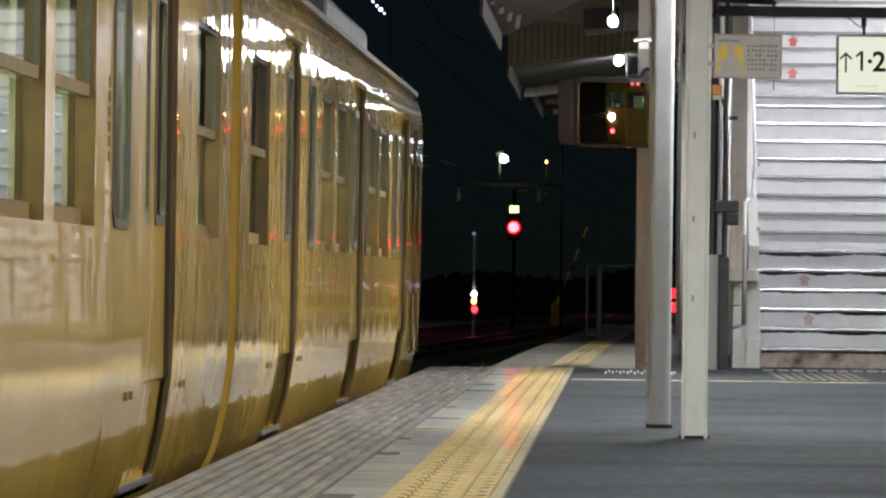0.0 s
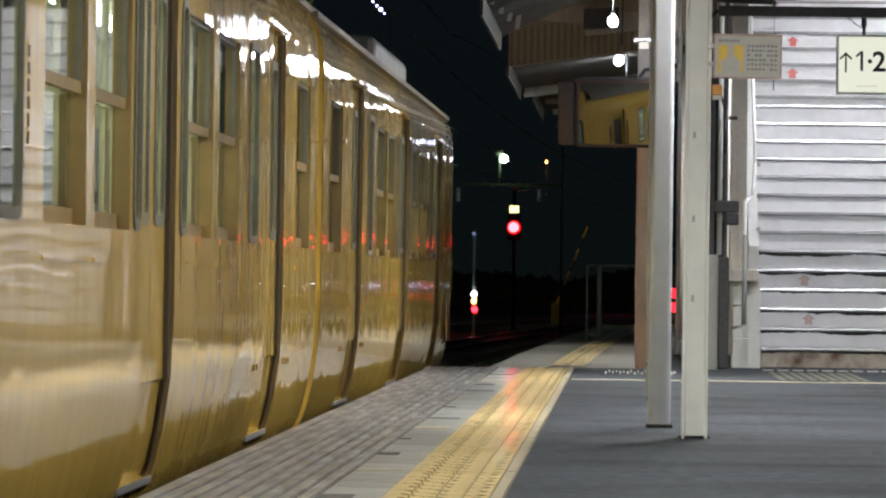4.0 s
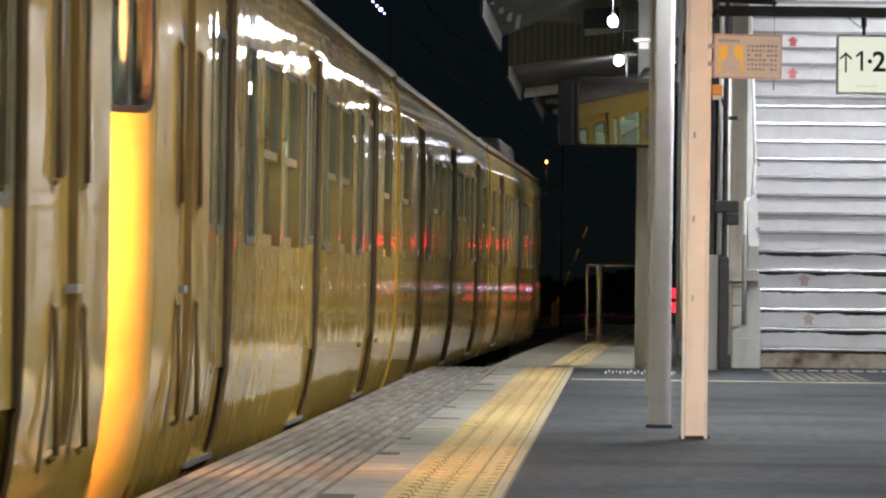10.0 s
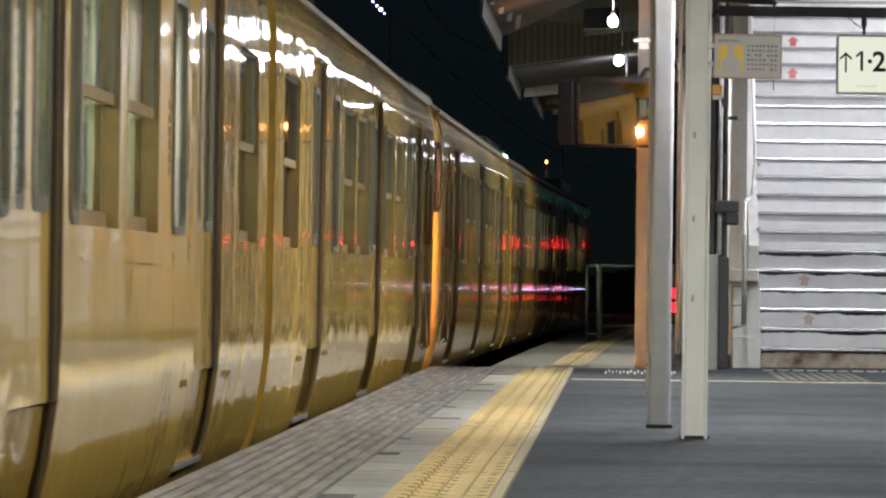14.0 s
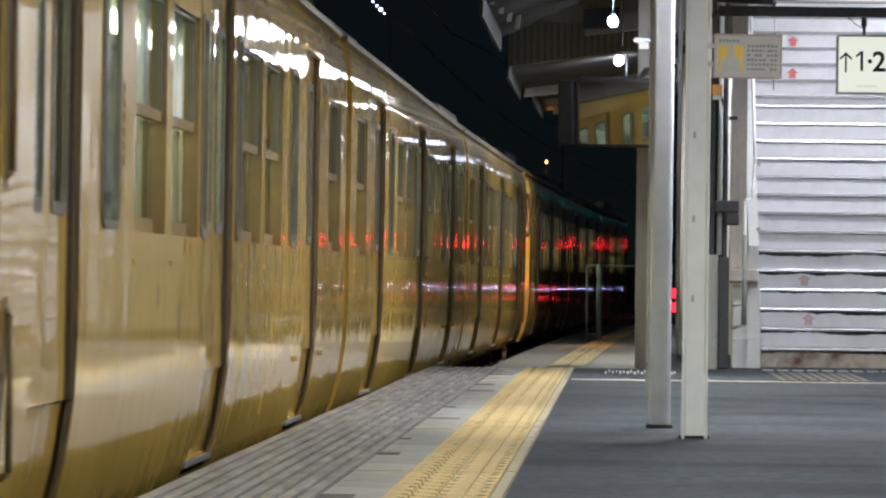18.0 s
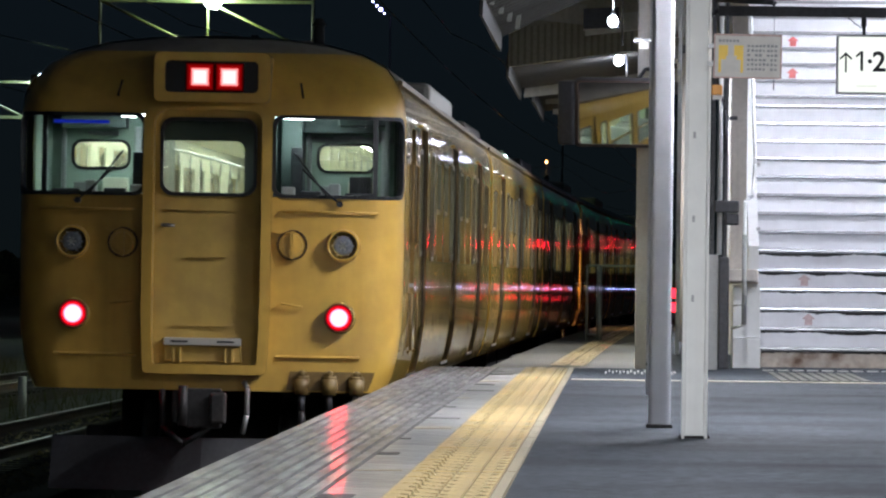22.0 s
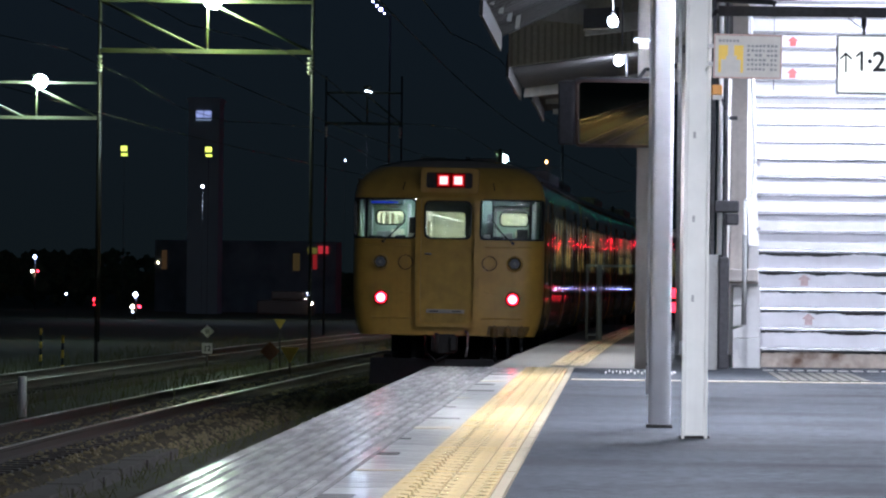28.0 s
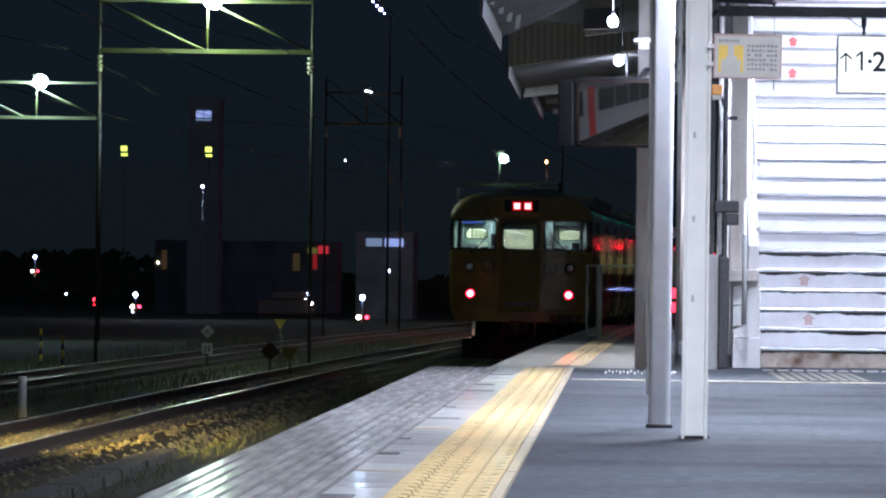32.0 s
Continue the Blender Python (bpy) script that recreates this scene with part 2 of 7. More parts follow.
M_COUPLER = material("coupler_iron", (0.035, 0.033, 0.032), 0.6, metal=0.3, grain=0.3, stain=0.4, stain_color=(0.06, 0.04, 0.025))
M_PLOUGH = material("plough_grey", (0.032, 0.032, 0.036), 0.6, grain=0.2, stain=0.4)
M_GLASS = glass("window_glass")
M_GLASS_SIDE = glass("saloon_glass", (0.80, 0.86, 0.76))
M_HAZE = hazy("inner_pane", 1.0, 0.95)
M_CABGREEN = material("cab_green", (0.40, 0.50, 0.40), 0.5, grain=0.06, stain=0.12)
# darkened cab green: the missing light in the cab is put into the colour
M_UNLIT_GREEN = material("vestibule_green", (0.07, 0.09, 0.08), 0.6, grain=0.1)
M_CREAM = material("saloon_cream", (0.72, 0.70, 0.52), 0.5, grain=0.05, stain=0.08)
M_SEAT = material("seat_moquette", (0.22, 0.24, 0.26), 0.9, grain=0.2, grain_scale=60)
M_FLOOR_IN = material("lino", (0.20, 0.18, 0.15), 0.5, grain=0.1)
M_LENS = material("lamp_glass", (0.42, 0.45, 0.50), 0.12, metal=0.7, grain=0.3, grain_scale=40, coat=0.6)
M_RING = material("grimy_ring", (0.10, 0.06, 0.02), 0.7, grain=0.2)


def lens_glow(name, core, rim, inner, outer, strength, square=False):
    """A lamp lens: bright core fading to the rim colour, a painted glare halo."""
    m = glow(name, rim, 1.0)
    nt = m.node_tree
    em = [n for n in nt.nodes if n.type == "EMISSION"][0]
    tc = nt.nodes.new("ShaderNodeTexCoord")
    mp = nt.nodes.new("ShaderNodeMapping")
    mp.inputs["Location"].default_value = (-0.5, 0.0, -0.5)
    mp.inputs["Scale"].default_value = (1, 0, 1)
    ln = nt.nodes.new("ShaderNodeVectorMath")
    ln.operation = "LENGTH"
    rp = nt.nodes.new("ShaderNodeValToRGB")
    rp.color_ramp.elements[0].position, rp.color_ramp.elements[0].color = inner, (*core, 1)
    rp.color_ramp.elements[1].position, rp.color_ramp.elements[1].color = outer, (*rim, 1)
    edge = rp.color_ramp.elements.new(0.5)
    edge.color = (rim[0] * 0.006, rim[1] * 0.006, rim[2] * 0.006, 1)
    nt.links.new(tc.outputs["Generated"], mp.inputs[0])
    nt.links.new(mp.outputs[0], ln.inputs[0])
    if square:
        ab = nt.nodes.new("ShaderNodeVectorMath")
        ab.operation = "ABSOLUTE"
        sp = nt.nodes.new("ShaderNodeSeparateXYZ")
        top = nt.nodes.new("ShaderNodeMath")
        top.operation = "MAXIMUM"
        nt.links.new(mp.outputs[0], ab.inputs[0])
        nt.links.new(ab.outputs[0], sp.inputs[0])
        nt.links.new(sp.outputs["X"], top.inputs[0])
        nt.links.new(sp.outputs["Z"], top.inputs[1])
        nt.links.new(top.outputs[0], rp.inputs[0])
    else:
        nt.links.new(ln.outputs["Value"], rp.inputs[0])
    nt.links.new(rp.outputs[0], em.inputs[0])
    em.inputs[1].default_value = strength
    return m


M_RED_CORE = lens_glow("tail_lamp_core", (1.0, 0.014, 0.017), (0.009, 0.00001, 0.00009), 0.16, 0.36, 115.0)
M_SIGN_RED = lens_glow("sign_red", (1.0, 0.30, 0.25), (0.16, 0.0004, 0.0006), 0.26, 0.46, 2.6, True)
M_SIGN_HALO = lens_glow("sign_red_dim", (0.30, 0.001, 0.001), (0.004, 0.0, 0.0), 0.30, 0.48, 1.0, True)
M_HEAD_ON = glow("headlamp_warm", (1.0, 0.40, 0.13), 2300.0)
M_HEAD_DIM = glow("headlamp_warm_dim", (1.0, 0.62, 0.30), 330.0)
M_CEIL_ON = glow("saloon_tube", (0.93, 1.0, 0.74), 22.0)
M_CAB_ON = glow("cab_tube", (0.86, 1.0, 0.88), 27.0)
M_BLUE_ON = glow("blue_indicator", (0.03, 0.06, 0.8), 0.22)

M_ASPHALT = material("platform_asphalt", (0.038, 0.0425, 0.049), 0.85, grain=0.6, grain_scale=60, stain=0.85, stain_scale=2.2,
                     stain_color=(0.011, 0.012, 0.014), bump=0.5, bump_scale=160, rough_var=0.05, stretch=(0.25, 0.35, 1), spec=0.08)
M_EDGE = material("edge_concrete", (0.22, 0.212, 0.208), 0.42, grain=0.16, grain_scale=22, stain=0.5, stain_scale=1.9,
                  stain_color=(0.075, 0.073, 0.072), stretch=(1.6, 0.16, 1), bump=0.3, bump_scale=90, coat=0.6, coat_rough=0.15, coat_patch=7.0, vary=0.10, rough_var=0.14)
M_GROOVE = material("groove_dirt", (0.045, 0.042, 0.04), 0.8, grain=0.2)
M_JOINT = material("joint_dirt", (0.15, 0.115, 0.06), 0.8, grain=0.2)
M_SLAB = material("slab_concrete", (0.32, 0.32, 0.312), 0.36, grain=0.12, grain_scale=18, stain=0.45, stain_scale=3.5,
                  stain_color=(0.12, 0.115, 0.11), bump=0.25, bump_scale=80, coat=0.6, coat_rough=0.10, coat_patch=7.0, vary=0.26, rough_var=0.12, stretch=(0.5, 1.6, 1))
M_TACTILE = material("tactile_yellow", (0.60, 0.455, 0.20), 0.32, grain=0.10, grain_scale=20, stain=0.30, stain_scale=4.0,
                     stain_color=(0.36, 0.31, 0.22), bump=0.2, bump_scale=70, coat=0.42, stretch=(1.6, 0.6, 1), coat_rough=0.075, coat_patch=7.0, vary=0.09, rough_var=0.12)
M_TACTILE_PALE = material("tactile_pale", (0.29, 0.25, 0.16), 0.4, grain=0.10, grain_scale=20, stain=0.3, stain_scale=4, stain_color=(0.3, 0.25, 0.18), vary=0.08)
M_LOWPAVE = material("old_concrete", (0.15, 0.14, 0.115), 0.8, grain=0.2, grain_scale=14, stain=0.5, stain_scale=1.3, stain_color=(0.07, 0.065, 0.055), bump=0.3, bump_scale=60)
M_GUIDE = material("guide_worn", (0.055, 0.052, 0.038), 0.7, grain=0.2)
M_WHITE_LINE = material("line_white", (0.42, 0.41, 0.38), 0.5, grain=0.2, grain_scale=25, stain=0.4, stain_scale=5, stain_color=(0.2, 0.19, 0.18))
M_RETAIN = material("retaining_concrete", (0.20, 0.19, 0.17), 0.8, grain=0.15, stain=0.5, streak=0.4)
M_WHITE_PAINT = material("white_paint", (0.64, 0.64, 0.63), 0.42, grain=0.05, grain_scale=14, stain=0.12, stain_scale=3, stain_color=(0.42, 0.38, 0.33), streak=0.10, bump=0.08, bump_scale=30)
M_PIPE_WHITE = material("glossy_white_pipe", (0.86, 0.86, 0.85), 0.25, grain=0.04, coat=0.5)
M_POST_COOL = material("post_cool_grey", (0.52, 0.53, 0.565), 0.75, spec=0.2, grain=0.06, grain_scale=10, stain=0.16, stain_scale=4, stain_color=(0.21, 0.20, 0.19), streak=0.16, bump=0.1, bump_scale=25)
M_POST_PAINT = material("post_paint", (0.70, 0.70, 0.665), 0.75, spec=0.25, grain=0.05, grain_scale=10, stain=0.14, stain_scale=4, stain_color=(0.45, 0.41, 0.36), streak=0.14, bump=0.1, bump_scale=25)
M_GREY_PAINT = material("grey_paint", (0.34, 0.34, 0.33), 0.5, grain=0.08, stain=0.2, streak=0.2)
M_BEIGE = material("beige_column", (0.56, 0.52, 0.47), 0.55, grain=0.07, stain=0.2, streak=0.2)
M_RISER = material("stair_riser", (0.66, 0.66, 0.68), 0.45, grain=0.05, grain_scale=9, stain=0.16, stain_scale=2.2, stain_color=(0.40, 0.37, 0.35), streak=0.12, vary=0.05)
M_NOSING = material("worn_nosing", (0.55, 0.55, 0.56), 0.25, metal=0.55, grain=0.1, stain=0.3, stain_scale=6)
M_TREAD = material("stair_tread", (0.30, 0.30, 0.31), 0.5, grain=0.12, stain=0.3)
M_RUST = material("rusty_paint", (0.42, 0.36, 0.30), 0.7, grain=0.2, grain_scale=12, stain=0.95, stain_scale=5, stain_color=(0.10, 0.05, 0.025))
M_DIRT = material("black_dirt", (0.02, 0.018, 0.018), 0.8, grain=0.3)
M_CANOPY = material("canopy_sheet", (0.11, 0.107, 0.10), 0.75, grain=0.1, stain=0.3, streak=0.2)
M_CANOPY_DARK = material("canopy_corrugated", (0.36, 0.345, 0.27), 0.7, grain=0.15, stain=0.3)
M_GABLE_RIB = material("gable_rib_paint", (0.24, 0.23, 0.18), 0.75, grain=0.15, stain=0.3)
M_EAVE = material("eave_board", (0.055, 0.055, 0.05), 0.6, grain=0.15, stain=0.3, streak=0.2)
M_BEAM = material("canopy_beam", (0.48, 0.48, 0.45), 0.85, spec=0.2, grain=0.08, stain=0.3, streak=0.2)
M_DARKSTEEL = material("dark_steel", (0.05, 0.05, 0.055), 0.5, metal=0.3, grain=0.2)
M_SIGN_PLATE = material("sign_plate", (0.47, 0.45, 0.40), 0.45, grain=0.05, stain=0.1)
M_SIGN_RIM = material("sign_rim_red", (0.40, 0.27, 0.23), 0.5, grain=0.1)
M_SIGN_YELLOW = material("sign_yellow", (0.74, 0.50, 0.05), 0.5, grain=0.06)
M_INK = material("ink_grey", (0.20, 0.20, 0.21), 0.6)
M_ARROW_RED = material("arrow_red", (0.55, 0.13, 0.12), 0.6, grain=0.15, stain=0.3, stain_color=(0.5, 0.4, 0.38))
M_ARROW_WORN = material("arrow_worn", (0.50, 0.36, 0.35), 0.6, grain=0.2, stain=0.3, stain_color=(0.5, 0.45, 0.43))
M_LIT_SIGN = glow("lit_sign_face", (1.0, 0.99, 0.78), 0.80)
M_SIGN_FAINT = glow("sign_faint_print", (1.0, 0.97, 0.70), 0.58)
M_SHORT = glow("short_lamp_diffuser", (1.0, 0.93, 0.82), 0.95)
M_LETTER = material("sign_letter", (0.01, 0.01, 0.011), 0.5)
M_SOOT = material("signal_black", (0.0015, 0.0015, 0.0015), 1.0, spec=0.0)
M_DULL_RED = material("dull_red_sign", (0.16, 0.07, 0.035), 0.6, grain=0.2, stain=0.3)
M_DULL_YELLOW = material("dull_yellow_sign", (0.42, 0.30, 0.04), 0.6, grain=0.15, stain=0.3)
M_ORANGE = material("orange_box", (0.62, 0.27, 0.03), 0.45, grain=0.06)
M_BULB = glow("globe_lamp", (0.93, 0.95, 1.0), 26.0)
M_GLOBE_BLUE = glow("bluish_globe", (0.72, 0.74, 1.0), 30.0)
M_TUBE = glow("fluorescent_tube", (1.0, 0.98, 0.93), 110.0)
M_MIRROR = material("mirror_steel", (0.66, 0.65, 0.62), 0.03, metal=1.0)
M_FENCE = material("green_fence", (0.15, 0.17, 0.14), 0.55, grain=0.2, stain=0.3)
M_MIRROR_RIM = material("mirror_rim", (0.05, 0.030, 0.022), 0.45, grain=0.15)
M_GROUND = material("ground_soil", (0.045, 0.051, 0.025), 0.95, grain=0.3, grain_scale=3, stain=0.6, stain_scale=0.35, stain_color=(0.04, 0.045, 0.022), bump=0.6, bump_scale=8)
M_BALLAST = material("ballast_stone", (0.062, 0.053, 0.033), 0.95, grain=0.5, grain_scale=14, stain=0.5, stain_scale=2, bump=1.0, bump_scale=16, spec=0.15)
M_STONE = material("pale_stone", (0.23, 0.195, 0.105), 0.85, grain=0.35, grain_scale=9)
M_SLEEPER = material("sleeper_concrete", (0.08, 0.075, 0.065), 0.9, grain=0.2, stain=0.4)
M_RAIL = material("rail_side", (0.030, 0.020, 0.013), 0.7, grain=0.2)
M_RAILTOP = material("rail_head", (0.40, 0.38, 0.33), 0.34, metal=1.0, grain=0.08)
M_WEED = material("dry_weed", (0.11, 0.12, 0.045), 0.9, grain=0.3)
M_MAST = material("mast_green_grey", (0.065, 0.073, 0.035), 0.55, grain=0.1, stain=0.3)
M_DARKWALL = material("far_wall", (0.27, 0.28, 0.30), 0.9, grain=0.25, grain_scale=0.8, stain=0.4, stain_scale=0.3)
M_TOWERWALL = material("tower_wall", (0.36, 0.39, 0.43), 0.9, grain=0.1, stain=0.2, stain_scale=0.4)
M_FOLIAGE = material("night_foliage", (0.10, 0.125, 0.06), 0.9, grain=0.4, grain_scale=4)

# ---------------------------------------------------------------- platform
EDGE_X, END_Y = -1.54, 42.2
LOW = -0.22          # the older, lower platform beyond the ramp


def low_edge(y):
    return track_x(y) + 1.62


bm = bmesh.new()
box(bm, -0.372, 9.0, -14.0, END_Y, -0.4, 0.0)
box(bm, 0.25, 9.0, END_Y, 75.0, -0.4, 0.0)
PLATFORM = tagged(part("platform", bm, M_ASPHALT), "grey asphalt station platform, patched and worn", "platform", kind="structure")
bm = bmesh.new()
box(bm, -1.44, -0.372, -14.0, END_Y - 0.01, -0.5, -0.03)
box(bm, -1.50, -1.30, -14.0, END_Y - 0.02, RAIL - 0.4, -0.5)
tagged(part("platform_wall", bm, M_RETAIN), "dark stained concrete platform wall above the track", "wall", kind="structure")
# ramp and lower platform that follows the curve
bm = bmesh.new()
ys = [END_Y, 46.0, 50.0, 56.0, 62.0, 68.0, 74.0, 80.0, 86.0, 92.0, 98.0, 104.0, 110.0]
rows = []
for y in ys:
    z = LOW if y >= 50 else -0.012 + (LOW + 0.012) * (y - END_Y) / (50 - END_Y)
    rows.append([bm.verts.new((min(low_edge(y), 0.2), y, z)), bm.verts.new((4.2, y, z)),
                 bm.verts.new((min(low_edge(y), 0.2), y, RAIL - 0.3)), bm.verts.new((4.2, y, RAIL - 0.3))])
for r0, r1 in zip(rows[:-1], rows[1:]):
    bm.faces.new((r0[0], r0[1], r1[1], r1[0]))
    bm.faces.new((r0[0], r1[0], r1[2], r0[2]))
    bm.faces.new((r0[1], r0[3], r1[3], r1[1]))
bm.faces.new((rows[-1][0], rows[-1][1], rows[-1][3], rows[-1][2]))
LOW_PLATFORM = tagged(part("platform_low", bm, M_LOWPAVE), "older lower platform beyond the ramp", "platform", kind="structure")
bm = bmesh.new()
for y0, y1 in zip(ys[3:-1], ys[4:]):
    e0, e1 = low_edge(y0), low_edge(y1)
    for o0, o1, h in ((0.62, 0.80, 0.012), (0.82, 1.00, 0.012)):
        v = [bm.verts.new(p) for p in ((e0 + o0, y0, LOW + h), (e0 + o1, y0, LOW + h), (e1 + o1, y1, LOW + h), (e1 + o0, y1, LOW + h))]
        bm.faces.new(v)
tagged(part("tactile_strip", bm, M_TACTILE, LOW_PLATFORM), "worn yellow tactile strip on the lower platform")
# end fence on the lower platform
fence = holder("platform_fence", pose(-0.53, 80.0, LOW), "dull grey-green pipe fence at the platform end", "fence")
for fx, r in ((0.0, 0.020), (0.19, 0.045), (0.90, 0.045)):
    bm = bmesh.new()
    rod(bm, (fx, 0, 0), (fx, 0, 1.17), r, r, 8)
    part("post", bm, M_FENCE, fence)
for fz, x1 in ((0.10, 0.19), (1.16, 1.3)):
    bm = bmesh.new()
    rod(bm, (0, 0, fz), (x1, 0, fz), 0.020, 0.020, 6)
    part("rail", bm, M_FENCE, fence)

# paving pieces share three meshes
bm = bmesh.new()
RIBS = 9
RIB_W = (-0.985 - EDGE_X) / RIBS
for i in range(RIBS):
    x0 = i * RIB_W + (0.0 if i == 0 else 0.010)
    box(bm, x0, (i + 1) * RIB_W - 0.010, 0.0, 2.999, -0.03, 0.0)
edge_mesh = mesh_of("edge_slab", bm, M_EDGE)
bm = bmesh.new()
box(bm, 0.0, 0.206, 0.006, 0.444, -0.03, 0.0)
slab_mesh = mesh_of("paving_slab", bm, M_SLAB)
bm = bmesh.new()
for k in range(4):
    box(bm, 0.000 + k * 0.0875, 0.076 + k * 0.0875, 0.005, 0.295, -0.03, 0.0)
tact_mesh = mesh_of("tactile_block", bm, M_TACTILE)
bm = bmesh.new()
box(bm, 0.351, 0.387, 0.002, 0.298, -0.03, 0.002)
bar_mesh = mesh_of("tactile_bar", bm, M_TACTILE_PALE)

boxes("groove_bed", [(EDGE_X + 0.01, -0.985, -14.0, END_Y - 0.02, -0.032, -0.012)], M_GROOVE, PLATFORM, "dark dirt in the grooves of the edge")
boxes("joint_bed", [(-0.985, -0.372, -14.0, END_Y - 0.02, -0.032, -0.010)], M_JOINT, PLATFORM, "dark joints between slabs")
# patches and stains of old repair on the slabs
rng = random.Random(5)
for k in range(15):
    y = 13.2 + k * 1.93 + rng.uniform(-0.5, 0.5)
    w = rng.uniform(0.05, 0.19)
    boxes("repair_patch", [(-0.975, -0.975 + w, y, y + rng.uniform(0.05, 0.4), -0.002, 0.003)], M_GROOVE if k % 3 else M_TACTILE_PALE, PLATFORM, bevel=0.001)
# painted lines across the platform towards the stairs
boxes("white_line", [(-0.35, 2.15, 37.05, 37.30, 0.001, 0.004)], M_TACTILE_PALE, PLATFORM, "pale worn line across the platform")
rng = random.Random(9)
for k in range(20):
    x, y = -0.12 + k * 0.028, 39.7 + 0.5 * (k % 2) + rng.uniform(-0.2, 0.2)
    boxes("line_dash", [(x, x + rng.uniform(0.010, 0.020), y, y + rng.uniform(0.7, 1.2), 0.001, 0.005)], M_WHITE_LINE, PLATFORM)
for k in range(26):
    x = 1.15 + k * 0.12
    boxes("tactile_dash", [(x, x + 0.085, 41.9, 42.15, 0.001, 0.006)], M_WHITE_LINE, PLATFORM)
for k in range(9):
    x = 1.16 + k * 0.075
    boxes("guide_bar", [(x, x + 0.05, 37.6, 41.0, 0.001, 0.006)], M_GUIDE, PLATFORM)

# ---------------------------------------------------------------- the two posts beside the tactile strip
post = holder("canopy_post", pose(0.19, 25.25, 0), "pale grey rounded steel canopy post standing on the platform", "post")
bm = bmesh.new()
prism(bm, rrect(-0.052, 0.054, -0.052, 0.052, 0.022, 4), 0.0, 3.3, "z")
part("shaft", bm, M_POST_COOL, post, smooth=False)
boxes("edge_strip", [(-0.066, -0.0525, -0.03, 0.03, 0.16, 3.3)], M_POST_COOL, post, bevel=0.002)
boxes("foot", [(-0.064, 0.064, -0.064, 0.064, 0.0, 0.018)], M_DIRT, post, bevel=0.004)
boxes("bolt_mark", [(-0.066, -0.062, -0.07, -0.05, 0.30, 0.315)], M_DIRT, post)
post = holder("canopy_post", pose(0.337, 23.6, 0), "white-painted steel channel post with a notice fixed on it", "post")
bm = bmesh.new()
prism(bm, [(-0.058, -0.05), (-0.045, -0.05), (-0.045, 0.0), (0.045, 0.0), (0.045, -0.05), (0.058, -0.05), (0.058, 0.05), (-0.058, 0.05)], 0.0, 3.3, "z")
part("shaft", bm, M_POST_PAINT, post, bevel=0.0)
boxes("web", [(-0.044, 0.044, -0.030, -0.002, 0.012, 3.3)], M_POST_PAINT, post, bevel=0.003)
boxes("foot", [(-0.07, 0.07, -0.02, 0.07, 0.0, 0.012)], M_DIRT, post)
for hz in (0.62, 1.36, 0.98):
    boxes("paint_chip", [(-0.02, -0.008, -0.0315, -0.029, hz, hz + 0.03)], M_GREY_PAINT, post)

# emergency notice on the post, with its call box below
notice = holder("notice_board", pose(0.407, 23.52, 1.637, 0, 0.7, 0), "small white notice with yellow pictures and a dull red rim", "notice")
boxes("plate", [(0.0, 0.300, 0.0, 0.012, 0.0, 0.192)], M_SIGN_PLATE, notice, bevel=0.003)
boxes("rim", [(-0.004, 0.304, -0.004, 0.010, -0.004, 0.003), (-0.004, 0.304, -0.004, 0.010, 0.189, 0.197), (-0.004, 0.003, -0.004, 0.010, 0.003, 0.189),
              (0.297, 0.304, -0.004, 0.010, 0.003, 0.189)], M_SIGN_RIM, notice)
for x0, z0, z1, w in ((0.018, 0.022, 0.145, 0.042), (0.088, 0.022, 0.145, 0.042)):
    boxes("picture", [(x0, x0 + w, -0.003, 0.0, z0, z1)], M_SIGN_YELLOW, notice, "yellow instruction picture")
boxes("picture_gap", [(0.030, 0.118, -0.0045, -0.003, 0.022, 0.080), (0.052, 0.100, -0.0045, -0.003, 0.080, 0.098)], M_SIGN_PLATE, notice)
rng = random.Random(3)
for r in range(7):
    z = 0.160 - r * 0.021
    if r == 0:
        for k in range(6):
            boxes("text_bar", [(0.018 + k * 0.016, 0.029 + k * 0.016, -0.003, 0.0, z, z + 0.011)], M_INK, notice)
        continue
    for k in range(8):
        if rng.random() < 0.9:
            x = 0.148 + k * 0.0175
            boxes("text_bar", [(x, x + rng.uniform(0.009, 0.014), -0.003, 0.0, z, z + rng.uniform(0.008, 0.012))], M_INK, notice)
for bz in (0.05, 0.13):
    boxes("bracket", [(-0.03, 0.0, 0.002, 0.010, bz, bz + 0.02)], M_STEEL, notice)
callbox = holder("call_box", pose(0.398, 23.53, 1.535), "small orange emergency call box on the post", "call box")
boxes("body", [(0.0, 0.048, 0.0, 0.05, 0.022, 0.068)], M_ORANGE, callbox, bevel=0.004)
boxes("base", [(0.004, 0.046, 0.0, 0.045, 0.0, 0.021)], M_SIGN_PLATE, callbox, bevel=0.003)

